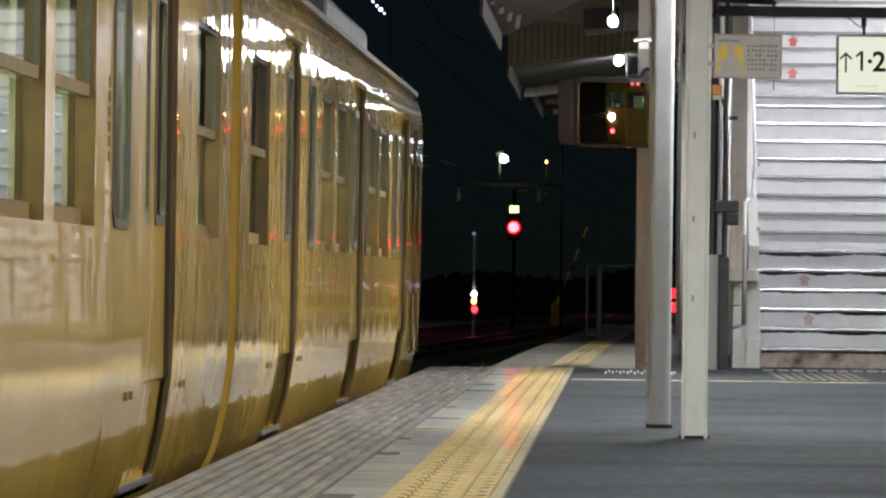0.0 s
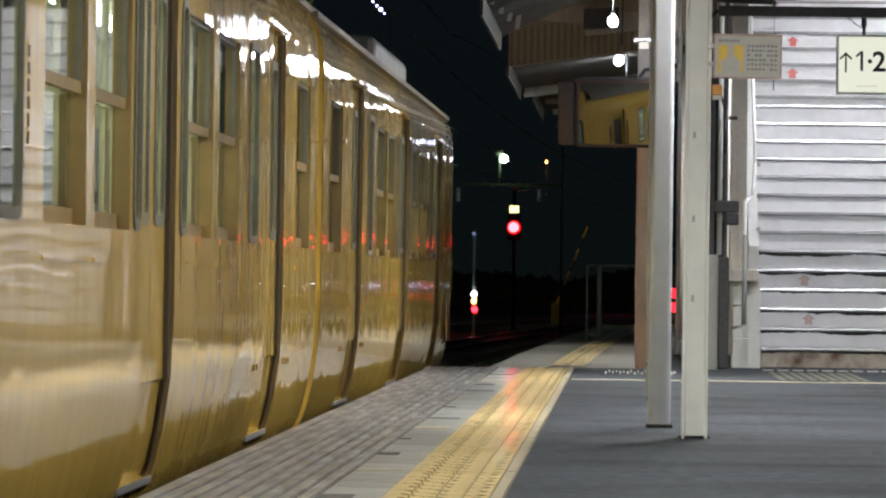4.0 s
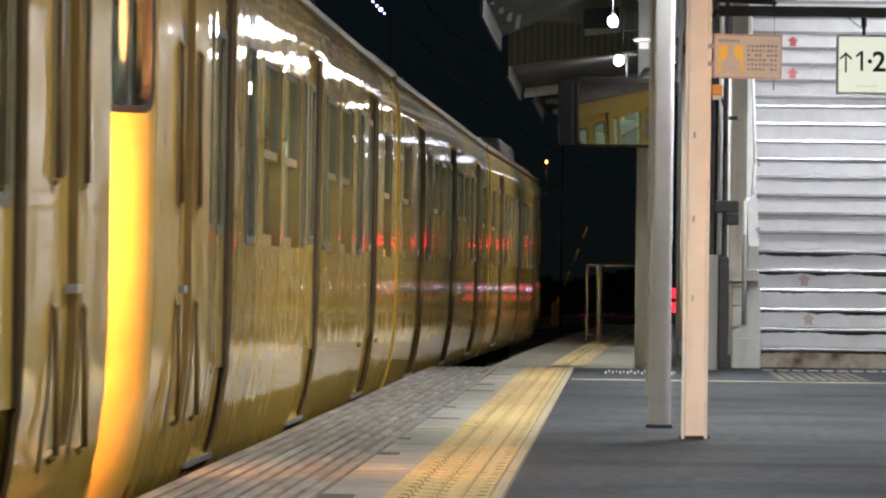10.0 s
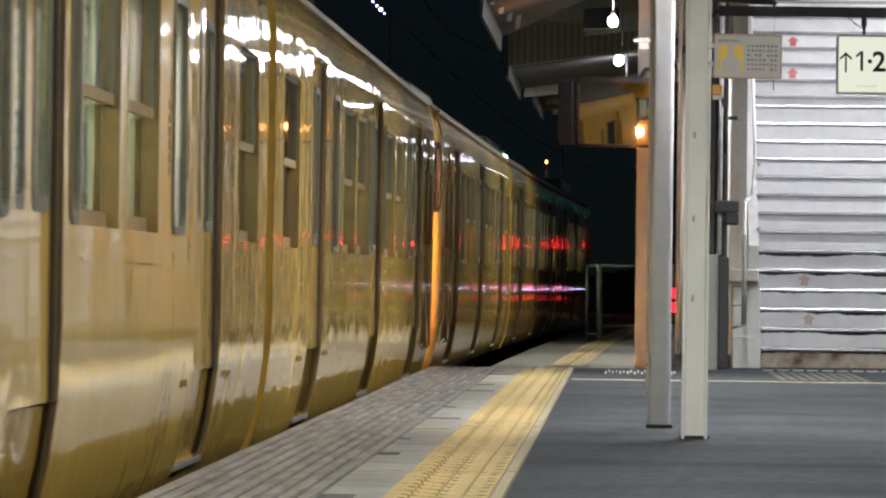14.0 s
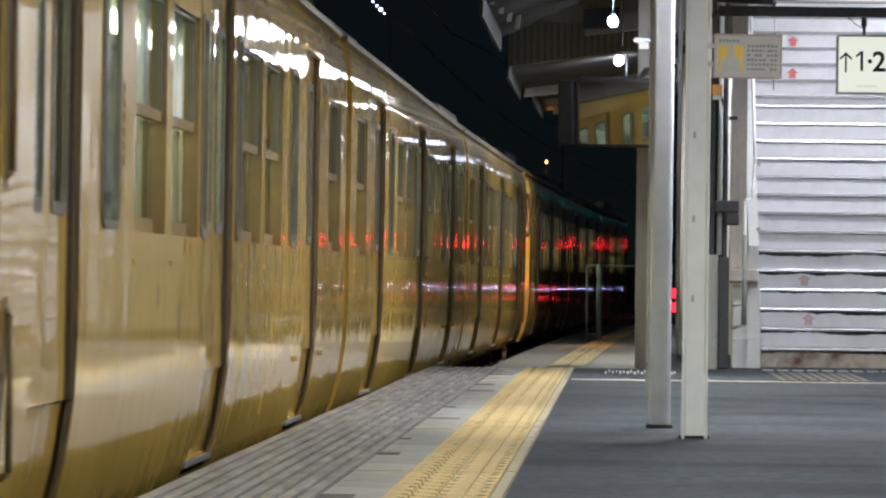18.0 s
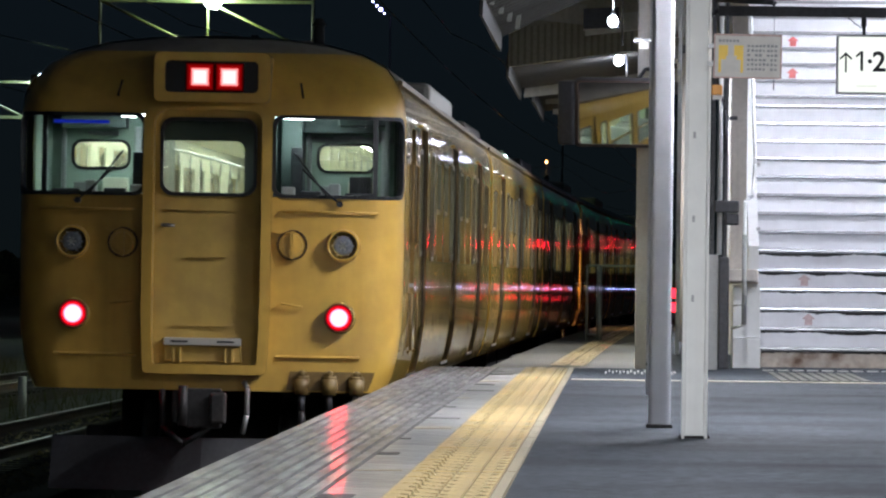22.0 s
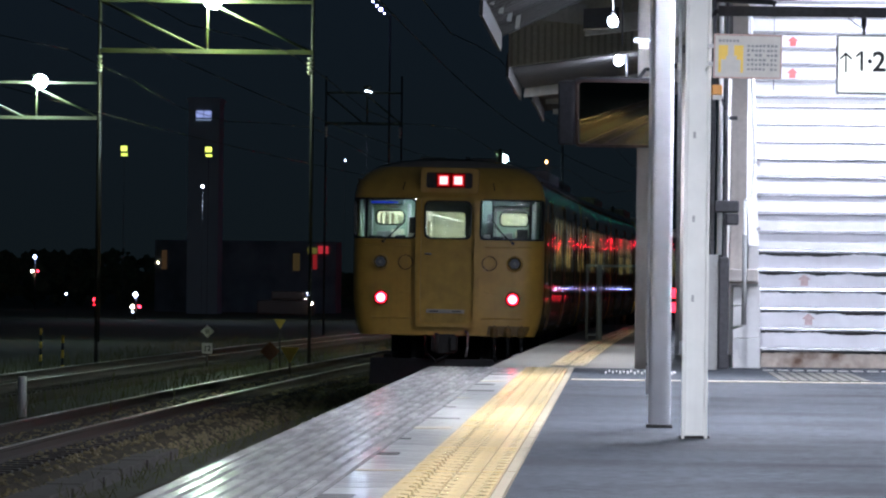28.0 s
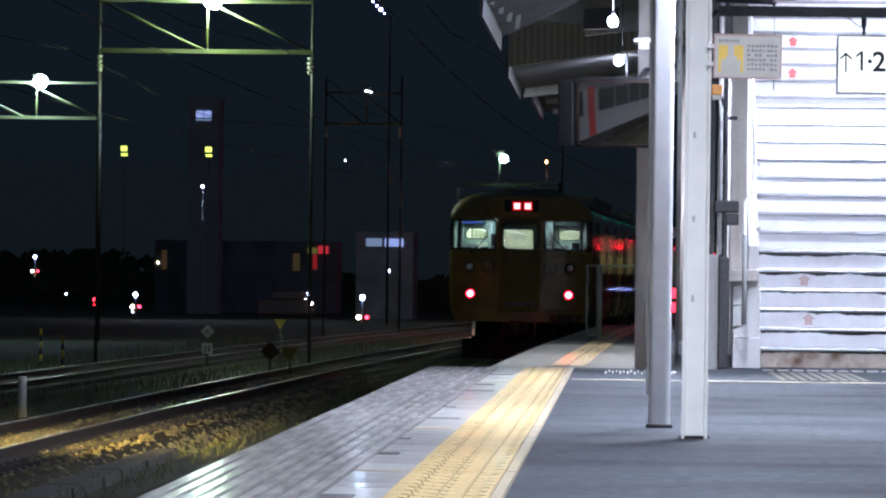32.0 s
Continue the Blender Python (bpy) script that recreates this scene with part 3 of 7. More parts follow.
# ---------------------------------------------------------------- stairway to platforms 1 and 2
STAIR_X, STAIR_Y, RISE, GOING = 1.16, 43.66, 0.166, 0.276
stair = holder("stairway", pose(STAIR_X, STAIR_Y, 0), "white-painted footbridge stairway with dirty worn steps", "stairs", kind="structure")
LANDING = 14
step_y = 0.0
for k in range(1, 25):
    z0, z1 = (k - 1) * RISE, k * RISE
    boxes("riser", [(0.0, 4.2, step_y, step_y + 0.05, z0 + 0.002, z1 - 0.028)], M_RUST if k == 1 else M_RISER, stair, "rusty stained bottom riser" if k == 1 else "")
    deep = GOING + (2.0 if k == LANDING else 0.0)
    boxes("tread", [(0.0, 4.2, step_y - 0.012, step_y + deep + 0.05, z1 - 0.028, z1)], M_TREAD, stair)
    bm = bmesh.new()
    prism(bm, [(step_y - 0.028, z1 - 0.016), (step_y - 0.022, z1 + 0.002), (step_y - 0.006, z1 + 0.006), (step_y + 0.06, z1 + 0.006), (step_y + 0.06, z1 + 0.001), (step_y - 0.010, z1 - 0.016)], 0.01, 4.2, "x")
    part("nosing", bm, M_NOSING, stair, "worn metal step nosing")
    if k < 7:
        bm = bmesh.new()
        rg = random.Random(k)
        x, drip = 0.02, 0.012
        while x < 2.2:
            w = rg.uniform(0.012, 0.04)
            drip = min(0.05 if k == 1 else 0.030, max(0.004, drip + rg.uniform(-0.007, 0.007)))
            box(bm, x, x + w, step_y - 0.003, step_y, z1 - 0.028 - drip, z1 - 0.028)
            x += w
        part("grime", bm, M_DIRT, stair, "black grime below the nosing")
    step_y += deep
# arrows on the risers


def riser_arrow(k, x, mat, s=1.0):
    y = (k - 1) * GOING + (2.0 if k > LANDING else 0.0)
    zc = (k - 0.56) * RISE
    bm = bmesh.new()
    w, h = 0.058 * s, 0.05 * s
    prism(bm, [(x - w, zc), (x, zc + h), (x + w, zc), (x + w * 0.55, zc), (x + w * 0.55, zc - h), (x - w * 0.55, zc - h), (x - w * 0.55, zc)], y - 0.004, y - 0.0005, "y")
    part("arrow_mark", bm, mat, stair, "red arrow painted on a riser" if mat is M_ARROW_RED else "worn faded arrow on a riser")


riser_arrow(17, 1.62 - STAIR_X, M_ARROW_RED)
riser_arrow(19, 1.62 - STAIR_X + 0.02, M_ARROW_RED)
riser_arrow(5, 1.55 - STAIR_X + 0.02, M_ARROW_WORN)
riser_arrow(3, 1.59 - STAIR_X, M_ARROW_WORN)
# side wall with coping, column and handrail
boxes("stair_wall", [(-0.235, -0.005, -0.55, -0.05, 0.0, 0.25)], M_WHITE_PAINT, stair, "low white plinth", bevel=0.006)
boxes("stair_wall", [(-0.235, -0.008, -0.5, 0.3, 0.251, 0.70)], M_WHITE_PAINT, stair, bevel=0.004)
boxes("coping", [(-0.285, -0.03, -0.62, 0.35, 0.715, 0.82)], M_BEIGE, stair, "beige concrete coping with a painted shadow strip below", bevel=0.012)
# rust-brown strip painted in as the shadow under the coping
boxes("coping_shadow_strip", [(-0.25, -0.03, -0.58, 0.33, 0.701, 0.714)], M_RUST, stair)
boxes("column", [(-0.25, -0.12, 0.02, 0.16, 0.825, 3.3)], M_BEIGE, stair, "beige stair column")
prism_pts = [(0.31, 0.0), (0.31, 1.02), (3.9, 3.12), (6.0, 3.12), (8.4, 4.6), (8.4, 0.0)]
bm = bmesh.new()
prism(bm, prism_pts, -0.09, -0.005, "x")
part("balustrade", bm, M_WHITE_PAINT, stair, "white sheet side wall of the stairs")
bm = bmesh.new()
pipe(bm, [(-0.16, -1.16, 0.364), (-0.158, -1.16, 1.375), (-0.075, -0.16, 1.435), (-0.04, 0.4, 1.70), (-0.03, 3.6, 3.6)], 0.015, 10)
pipe(bm, [(-0.16, -1.16, 0.364), (-0.24, -0.7, 0.33), (-0.24, -0.5, 0.33)], 0.012, 8)
pipe(bm, [(-0.16, -1.16, 0.70), (-0.24, -0.6, 0.68)], 0.006, 6)
pipe(bm, [(-0.16, -1.16, 0.53), (-0.24, -0.6, 0.515)], 0.006, 6)
part("handrail", bm, M_PIPE_WHITE, stair, "bent white pipe handrail")
bm = bmesh.new()
rod(bm, (-0.158, -1.165, 0.364), (-0.158, -1.165, 1.10), 0.020, 0.020, 10)
part("handrail_sleeve", bm, M_GREY_PAINT, stair)
for hz, hy in ((1.15, 0.5), (1.43, 0.6), (1.70, 0.7)):
    boxes("bracket", [(-0.02, 0.012, hy, hy + 0.03, hz, hz + 0.03)], M_GREY_PAINT, stair)
# back wall of the stairs and its clapboards above
bm = bmesh.new()
box(bm, -0.09, 4.3, 10.4, 10.5, 0.0, 6.5)
part("end_wall", bm, M_WHITE_PAINT, stair)
# unseen wall added to keep the stair lamps' spill off the far canopy
boxes("side_screen", [(-0.09, -0.005, 1.0, 10.4, 3.15, 6.5)], M_WHITE_PAINT, stair)
boxes("outer_wall", [(4.2, 4.3, 0.0, 10.4, 0.0, 6.5)], M_WHITE_PAINT, stair)
boxes("stair_roof", [(-0.3, 4.4, -1.0, 10.6, 6.5, 6.6)], M_CANOPY, stair)

# header beam over the stair foot with its cable pipe
header = holder("stair_header", pose(0, 40.0, 0), "dark painted steel header over the stair foot", "beam", kind="structure")
bm = bmesh.new()
prism(bm, [(40.0 - 40.0, 2.775), (0.10, 2.775), (0.10, 2.80), (0.06, 2.805), (0.06, 2.81), (0.0, 2.815)], 0.72, 5.5, "x")
box(bm, 0.72, 5.5, -0.01, 0.0, 2.755, 2.835)
part("beam", bm, M_DARKSTEEL, header)
bm = bmesh.new()
pipe(bm, [(0.62, 0.05, 2.62), (0.64, 0.05, 2.74), (0.72, 0.05, 2.80), (0.9, 0.05, 2.815)], 0.016, 8)
part("cable_pipe", bm, M_DARKSTEEL, header)
bm = bmesh.new()
pipe(bm, [(0.70, 0.3, 2.90), (1.15, 0.3, 2.88), (1.17, 0.3, 2.86)], 0.022, 8)
rod(bm, (1.16, 0.3, 2.86), (1.16, 0.3, 2.2), 0.003, 0.003, 5)
part("cable", bm, M_DARKSTEEL, header)
boxes("lamp_base", [(0.9, 1.35, 0.9, 1.0, 2.93, 2.97)], M_DARKSTEEL, header)
boxes("header_post", [(5.3, 5.5, -0.05, 0.15, 0.0, 2.76)], M_POST_PAINT, header)

# lit hanging sign
SIGN_CM = holder("hanging_sign", pose(1.63, 39.96, 2.165, 0, 0.0, 0), "lit hanging sign pointing ahead to platforms 1 and 2", "sign")
bm = bmesh.new()
holed(bm, rrect(0.0, 1.3, 0.0, 0.455, 0.02, 3), [rrect(0.014, 1.286, 0.014, 0.441, 0.012, 3)], lambda u, v, w: Vector((u, -0.01 + w, v)), 0.12)
part("frame", bm, M_STEEL, SIGN_CM, "grey sign frame")
boxes("face", [(0.010, 1.29, 0.0, 0.10, 0.010, 0.445)], M_LIT_SIGN, SIGN_CM, "white glowing sign face")
bm = bmesh.new()
rod(bm, (0.21, 0.05, 0.455), (0.21, 0.05, 0.60), 0.012, 0.012, 8)
rod(bm, (0.21, 0.05, 0.52), (0.21, 0.05, 0.60), 0.022, 0.022, 8)
pipe(bm, [(0.21, 0.05, 0.50), (0.13, 0.05, 0.55), (0.08, 0.05, 0.60)], 0.004, 5)
part("hanger", bm, M_DARKSTEEL, SIGN_CM)
bm = bmesh.new()
rod(bm, (1.09, 0.05, 0.455), (1.09, 0.05, 0.60), 0.012, 0.012, 8)
part("hanger", bm, M_DARKSTEEL, SIGN_CM)


def lettering(text, x, z, size, y, parent, mat, nm="lettering"):
    cu = bpy.data.curves.new(nm, "FONT")
    cu.body, cu.size, cu.extrude, cu.offset = text, size, 0.002, size * 0.018
    tmp = bpy.data.objects.new(nm, cu)
    scene.collection.objects.link(tmp)
    dg = bpy.context.evaluated_depsgraph_get()
    me = bpy.data.meshes.new_from_object(tmp.evaluated_get(dg))
    bpy.data.objects.remove(tmp)
    me.transform(Matrix.Translation((x, y, z)) @ Matrix.Rotation(math.pi / 2, 4, "X"))
    me.materials.clear()
    me.materials.append(mat)
    ob = new(nm, me)
    ob.parent = parent
    return ob


bm = bmesh.new()
prism(bm, [(0.182, 0.178), (0.203, 0.178), (0.203, 0.330), (0.186, 0.330), (0.148, 0.300), (0.148, 0.280), (0.182, 0.304)], -0.005, -0.001, "y")
part("lettering", bm, M_LETTER, SIGN_CM)
lettering("·", 0.226, 0.178, 0.215, -0.003, SIGN_CM, M_LETTER)
lettering("2", 0.272, 0.178, 0.215, -0.003, SIGN_CM, M_LETTER)
bm = bmesh.new()
prism(bm, [(0.064, 0.165), (0.078, 0.165), (0.078, 0.295), (0.112, 0.262), (0.121, 0.272), (0.071, 0.322), (0.021, 0.272), (0.030, 0.262), (0.064, 0.295)], -0.004, -0.001, "y")
part("arrow", bm, M_LETTER, SIGN_CM)
for k in range(10):
    boxes("text_bar", [(0.155 + k * 0.016, 0.166 + k * 0.016, -0.003, 0.0, 0.055, 0.068)], M_SIGN_FAINT, SIGN_CM)

# ---------------------------------------------------------------- poles and equipment beside the stairs
eq = holder("equipment_column", pose(0.80, 42.0, 0), "grey equipment column with dark boxes beside the stairs", "cabinet")
boxes("panel", [(-0.10, -0.02, 0.0, 0.10, 0.0, 0.93)], M_GREY_PAINT, eq, bevel=0.006)
boxes("panel", [(-0.018, 0.068, -0.03, 0.12, 0.01, 0.915)], M_DARKSTEEL, eq, "dark slim cabinet", bevel=0.015)
boxes("pole", [(-0.085, -0.055, 0.02, 0.08, 0.93, 3.2)], M_DARKSTEEL, eq)
boxes("pole", [(0.02, 0.05, 0.15, 0.19, 0.91, 3.2)], M_DARKSTEEL, eq)
bm = bmesh.new()
rod(bm, (-0.015, 0.06, 0.93), (-0.015, 0.06, 3.2), 0.022, 0.022, 8)
part("conduit", bm, M_WHITE_PAINT, eq, "white conduit")
boxes("speaker_box", [(-0.06, 0.14, -0.06, 0.08, 1.27, 1.37)], M_DARKSTEEL, eq, bevel=0.012)
boxes("lamp_box", [(0.03, 0.14, -0.05, 0.06, 1.17, 1.265)], M_DARKSTEEL, eq, bevel=0.015)
boxes("lamp_spot", [(0.055, 0.085, -0.054, -0.05, 1.275, 1.292)], M_WHITE_PAINT, eq)
boxes("clip", [(0.05, 0.12, -0.01, 0.05, 2.02, 2.05)], M_DARKSTEEL, eq)
bm = bmesh.new()
pipe(bm, [(0.01, -0.02, 1.5), (0.03, -0.02, 1.75), (0.02, -0.02, 2.1), (-0.04, -0.02, 2.3), (-0.05, -0.02, 2.6)], 0.012, 6)
part("cable", bm, M_DARKSTEEL, eq)

mirror_post = holder("mirror_column", pose(0.19, 50.9, LOW), "beige steel column that carries the platform mirror", "column")
boxes("shaft", [(-0.055, 0.07, 0, 0.12, 0.0, 3.75)], M_BEIGE, mirror_post, bevel=0.008)
boxes("shaft", [(0.15, 0.20, 0.0, 0.10, 0.0, 3.75)], M_DARKSTEEL, mirror_post)
boxes("conduit", [(0.34, 0.38, 0.0, 0.06, 0.0, 3.75)], M_GREY_PAINT, mirror_post, bevel=0.004)
boxes("label_plate", [(0.33, 0.36, -0.03, 0.0, 3.00, 3.07), (0.33, 0.36, -0.03, 0.0, 2.88, 2.95)], M_SIGN_PLATE, mirror_post)

mirror = holder("platform_mirror", pose(-0.118, 50.5, 2.335, 5.18, 0.55, -13.66), "rectangular convex platform mirror in a dark hood", "mirror")
bm = bmesh.new()
MH = 0.305
nx, nz = 24, 18
mxs = [-0.335 + 0.735 * i / nx for i in range(nx + 1)]
mzs = [-MH + 2 * MH * j / nz for j in range(nz + 1)]
grid = [[bm.verts.new((x, (x * x + z * z) / 12.65, z)) for z in mzs] for x in mxs]
for i in range(nx):
    for j in range(nz):
        f = bm.faces.new((grid[i][j], grid[i + 1][j], grid[i + 1][j + 1], grid[i][j + 1]))
        f.smooth = True
part("mirror_face", bm, M_MIRROR, mirror, "bulging polished mirror face")
bm = bmesh.new()
holed(bm, rrect(-0.350, 0.415, -0.322, 0.322, 0.04, 4), [rrect(-0.332, 0.397, -0.302, 0.302, 0.035, 4)], lambda u, v, w: Vector((u, -0.02 + w, v)), 0.06)
part("rim", bm, M_MIRROR_RIM, mirror, "thin rusty rim")
bm = bmesh.new()
holed(bm, rrect(-0.365, 0.43, -0.33, 0.345, 0.04, 4), [rrect(-0.347, 0.412, -0.318, 0.318, 0.035, 4)], lambda u, v, w: Vector((u, 0.0 + w, v)), 0.22)
box(bm, -0.355, 0.42, 0.19, 0.22, -0.325, 0.335)
part("hood", bm, M_DARKSTEEL, mirror, "dark sheet housing")
boxes("side_flap", [(-0.525, -0.368, -0.05, 0.22, -0.31, 0.31)], M_DARKSTEEL, mirror, "dark side flap", bevel=0.02)
bm = bmesh.new()
pipe(bm, [(0.25, 0.1, 0.34), (0.28, 0.25, 0.42), (0.34, 0.35, 0.42)], 0.02, 6)
part("arm", bm, M_DARKSTEEL, mirror)

# ---------------------------------------------------------------- canopies
# near canopy above the camera
near = holder("near_canopy", pose(0, 0, 0), "plain sheet canopy with tube lights over the platform", "canopy", kind="structure")
boxes("roof_sheet", [(-1.05, 8.8, -14.0, 40.2, 3.28, 3.33)], M_CANOPY, near)
for y in range(-12, 41, 6):
    boxes("rafter", [(-1.0, 8.6, y, y + 0.1, 3.12, 3.28)], M_BEAM, near)
boxes("fascia", [(-1.10, -1.05, -14.0, 40.2, 3.15, 3.36)], M_BEAM, near)
for tx, ty, watts in NEAR_TUBES:
    tl = holder("tube_lamp", pose(tx, ty, 2.99), "white fluorescent lamp fitting under the canopy", "lamp", "canopy tube lamps")
    boxes("fitting", [(-0.06, 0.06, -0.63, 0.63, 0.0, 0.29)], M_WHITE_PAINT, tl, bevel=0.006)
    bm = bmesh.new()
    rod(bm, (0, -0.6, -0.03), (0, 0.6, -0.03), 0.016, 0.016, 8)
    part("tube", bm, M_TUBE, tl)
# unseen plain wall added to close the platform and bounce light
boxes("wall_east", [(7.2, 7.4, -14.0, 40.0, 0.0, 3.28)], M_WHITE_PAINT)
tagged(bpy.data.objects["wall_east"], "unseen plain pale wall added to close the platform", "wall", kind="structure")

# far canopy whose eave runs along the platform edge
far = holder("far_canopy", pose(0, 0, 0), "old sheet-metal platform canopy with bare beams", "canopy", kind="structure")
# roof: sections that rise towards the middle of the platform


def canopy_section(y0, y1, xe, ze, rise):
    bm = bmesh.new()
    prism(bm, [(xe, ze), (3.2, ze + rise), (3.2, ze + rise + 0.04), (xe, ze + 0.05)], y0, y1, "y")
    part("roof_sheet", bm, M_CANOPY_DARK, far, "dark corrugated roof sheet")
    bm = bmesh.new()
    n = int((y1 - y0) / 0.45)
    for k in range(n):
        y = y0 + (k + 0.5) * (y1 - y0) / n
        prism(bm, [(xe + 0.02, ze - 0.03), (3.1, ze + rise - 0.03), (3.1, ze + rise), (xe + 0.02, ze)], y - 0.03, y + 0.03, "y")
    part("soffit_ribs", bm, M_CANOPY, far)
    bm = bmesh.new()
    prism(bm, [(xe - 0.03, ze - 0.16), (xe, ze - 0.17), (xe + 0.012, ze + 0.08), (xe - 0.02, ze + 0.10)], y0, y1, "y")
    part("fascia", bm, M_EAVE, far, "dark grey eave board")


canopy_section(44.6, 51.5, -1.22, 3.14, 2.0)
canopy_section(58.5, 66.0, -1.30, 3.16, 0.62)
canopy_section(66.3, 74.5, -1.14, 3.15, 0.60)
# gable end: boarded panel above the crossbeam
bm = bmesh.new()
prism(bm, [(-1.30, 3.10), (3.2, 3.72), (3.2, 4.5), (-0.40, 4.12), (-0.40, 3.88), (-1.30, 3.92)], 58.4, 58.5, "y")
part("gable_panel", bm, M_CANOPY_DARK, far, "dark ribbed gable panel")
for k in range(26):
    x = -1.28 + k * 0.075
    zb = 3.11 + (x + 1.3) * 0.138
    boxes("gable_rib", [(x, x + 0.03, 58.37, 58.4, zb, min(3.72, zb + 0.42))], M_GABLE_RIB, far)
bm = bmesh.new()
prism(bm, [(-1.30, 3.66), (-0.43, 3.58), (-0.43, 3.80), (-1.30, 3.93)], 58.28, 58.36, "y")
part("gable_board", bm, M_BEAM, far)
bm = bmesh.new()
prism(bm, [(-1.27, 3.03), (3.2, 3.55), (3.2, 3.78), (-1.25, 3.24)], 66.05, 66.25, "y")
part("crossbeam", bm, M_BEAM, far, "pale sloping crossbeam")
bm = bmesh.new()
prism(bm, [(-0.42, 3.35), (3.2, 3.80), (3.2, 3.95), (-0.42, 3.55)], 56.0, 56.15, "y")
part("crossbeam", bm, M_BEAM, far)
bm = bmesh.new()
prism(bm, [(-0.44, 3.40), (-0.06, 3.42), (-0.06, 3.64), (-0.44, 3.62)], 55.6, 55.9, "y")
part("dark_box", bm, M_DARKSTEEL, far)
for x0, z0 in ((-1.14, 3.27), (-1.05, 3.12), (-0.95, 2.98)):
    boxes("rafter_end", [(x0, -0.55, 69.95, 70.05, z0 - 0.035, z0 + 0.035)], M_BEAM, far, "pale rafter end under the eave")
bm = bmesh.new()
for k in range(5):
    prism(bm, [(-1.24 + 0.05 * k, 3.14 - 0.012 * k), (-1.20 + 0.05 * k, 3.14 - 0.012 * k), (-1.17 + 0.05 * k, 3.34), (-1.21 + 0.05 * k, 3.34)], 44.5 + 1.2 * k, 44.62 + 1.2 * k, "y")
part("eave_bracket", bm, M_BEAM, far)
for x, y in ((0.75, 50.0), (0.75, 62.0), (0.55, 74.0)):
    bm = bmesh.new()
    rod(bm, (x, y, LOW), (x, y, 3.5), 0.07, 0.07, 10)
    part("canopy_column", bm, M_BEIGE, far)
for x0, y0, z0, ln in ((-0.02, 49.5, 2.95, 0.6), (0.30, 56.0, 3.05, 0.5)):
    bm = bmesh.new()
    rod(bm, (x0, y0, z0), (x0, y0, z0 + ln), 0.008, 0.008, 6)
    part("hanger", bm, M_DARKSTEEL, far)

for tx, ty, tz, watts in FAR_TUBES:
    tl = holder("tube_lamp", pose(tx, ty, tz + 0.03), "unseen fluorescent fitting added under the old canopy", "lamp", "canopy tube lamps")
    boxes("fitting", [(-0.06, 0.06, -0.63, 0.63, 0.0, 0.38)], M_WHITE_PAINT, tl, bevel=0.006)
# unseen bluish post lamps added towards the lower platform's end for glints on cars
for x, y in ((0.68, 88.0), (0.74, 100.0)):
    g = holder("platform_lamp", pose(x, y, LOW), "unseen bluish globe lamp on a slim post, added for its glint", "lamp", "post lamps")
    bm = bmesh.new()
    rod(bm, (0, 0, 0), (0, 0, 0.12), 0.09, 0.07, 10)
    rod(bm, (0, 0, 0.12), (0, 0, 3.22), 0.05, 0.04, 10)
    part("post", bm, M_BEIGE, g)
    bm = bmesh.new()
    bmesh.ops.create_uvsphere(bm, u_segments=16, v_segments=10, radius=0.06)
    bmesh.ops.translate(bm, verts=bm.verts, vec=(0, 0, 3.27))
    part("globe", bm, M_GLOBE_BLUE, g, smooth=True)
# bare globe lamps on stems
for nm, x, y, z, r in (("globe_lamp", -0.105, 47.0, 3.055, 0.047), ("globe_lamp", -0.063, 60.0, 3.25, 0.056)):
    g = holder(nm, pose(x, y, z), "bare glowing white globe lamp under the canopy", "lamp", "globe lamps")
    bm = bmesh.new()
    bmesh.ops.create_uvsphere(bm, u_segments=20, v_segments=12, radius=r)
    for v in bm.verts:
        v.co.z *= 1.25 if v.co.z > 0 else 1.1
    part("bulb", bm, M_BULB, g, smooth=True)
    bm = bmesh.new()
    rod(bm, (0, 0, r * 0.9), (0, 0, r + 0.035), 0.028, 0.02, 10)
    rod(bm, (0, 0, r + 0.035), (0, 0, r + 0.5), 0.008, 0.008, 6)
    part("stem", bm, M_WHITE_PAINT, g)
bm = bmesh.new()
rod(bm, (0.035, 59.9, 3.05), (0.035, 59.9, 3.8), 0.012, 0.012, 6)
part("stem", bm, M_DARKSTEEL, far)
short = holder("short_lamp", pose(0.19, 50.0, 2.98), "short lit fluorescent fitting under the canopy", "lamp")
boxes("diffuser", [(-0.05, 0.045, -0.02, 0.06, -0.035, 0.03)], M_SHORT, short, bevel=0.01)
boxes("housing", [(-0.10, 0.12, -0.01, 0.08, 0.031, 0.07)], M_BEAM, short, bevel=0.006)

# ---------------------------------------------------------------- the yellow train
BODY = 19.6
HALF = BODY / 2
# half width of the body by height above rail
PROFILE = [(0.97, 1.318), (1.02, 1.346), (1.07, 1.368), (1.13, 1.386), (1.25, 1.413), (1.45, 1.44), (1.70, 1.45), (2.9, 1.45), (3.08, 1.447), (3.20, 1.432),
           (3.28, 1.405), (3.335, 1.37), (3.45, 1.28), (3.55, 1.10), (3.62, 0.84), (3.66, 0.50), (3.68, 0.0)]
GUTTER_Z = 3.335


def half_width(z):
    for (z0, w0), (z1, w1) in zip(PROFILE[:-1], PROFILE[1:]):
        if z <= z1:
            return w0 + (w1 - w0) * max(0.0, z - z0) / (z1 - z0)
    return 0.0


DOORS = [(2.80, 4.10), (9.15, 10.45), (15.50, 16.80)]
WINDOWS = [(5.90, 7.12), (7.38, 8.60), (11.0, 12.22), (12.48, 13.70)]
POCKETS = [(4.75, 5.30), (8.72, 8.98), (10.62, 10.88), (14.30, 14.85)]
WIN_LO, WIN_HI, WIN_MID = 2.0, 2.88, 2.46


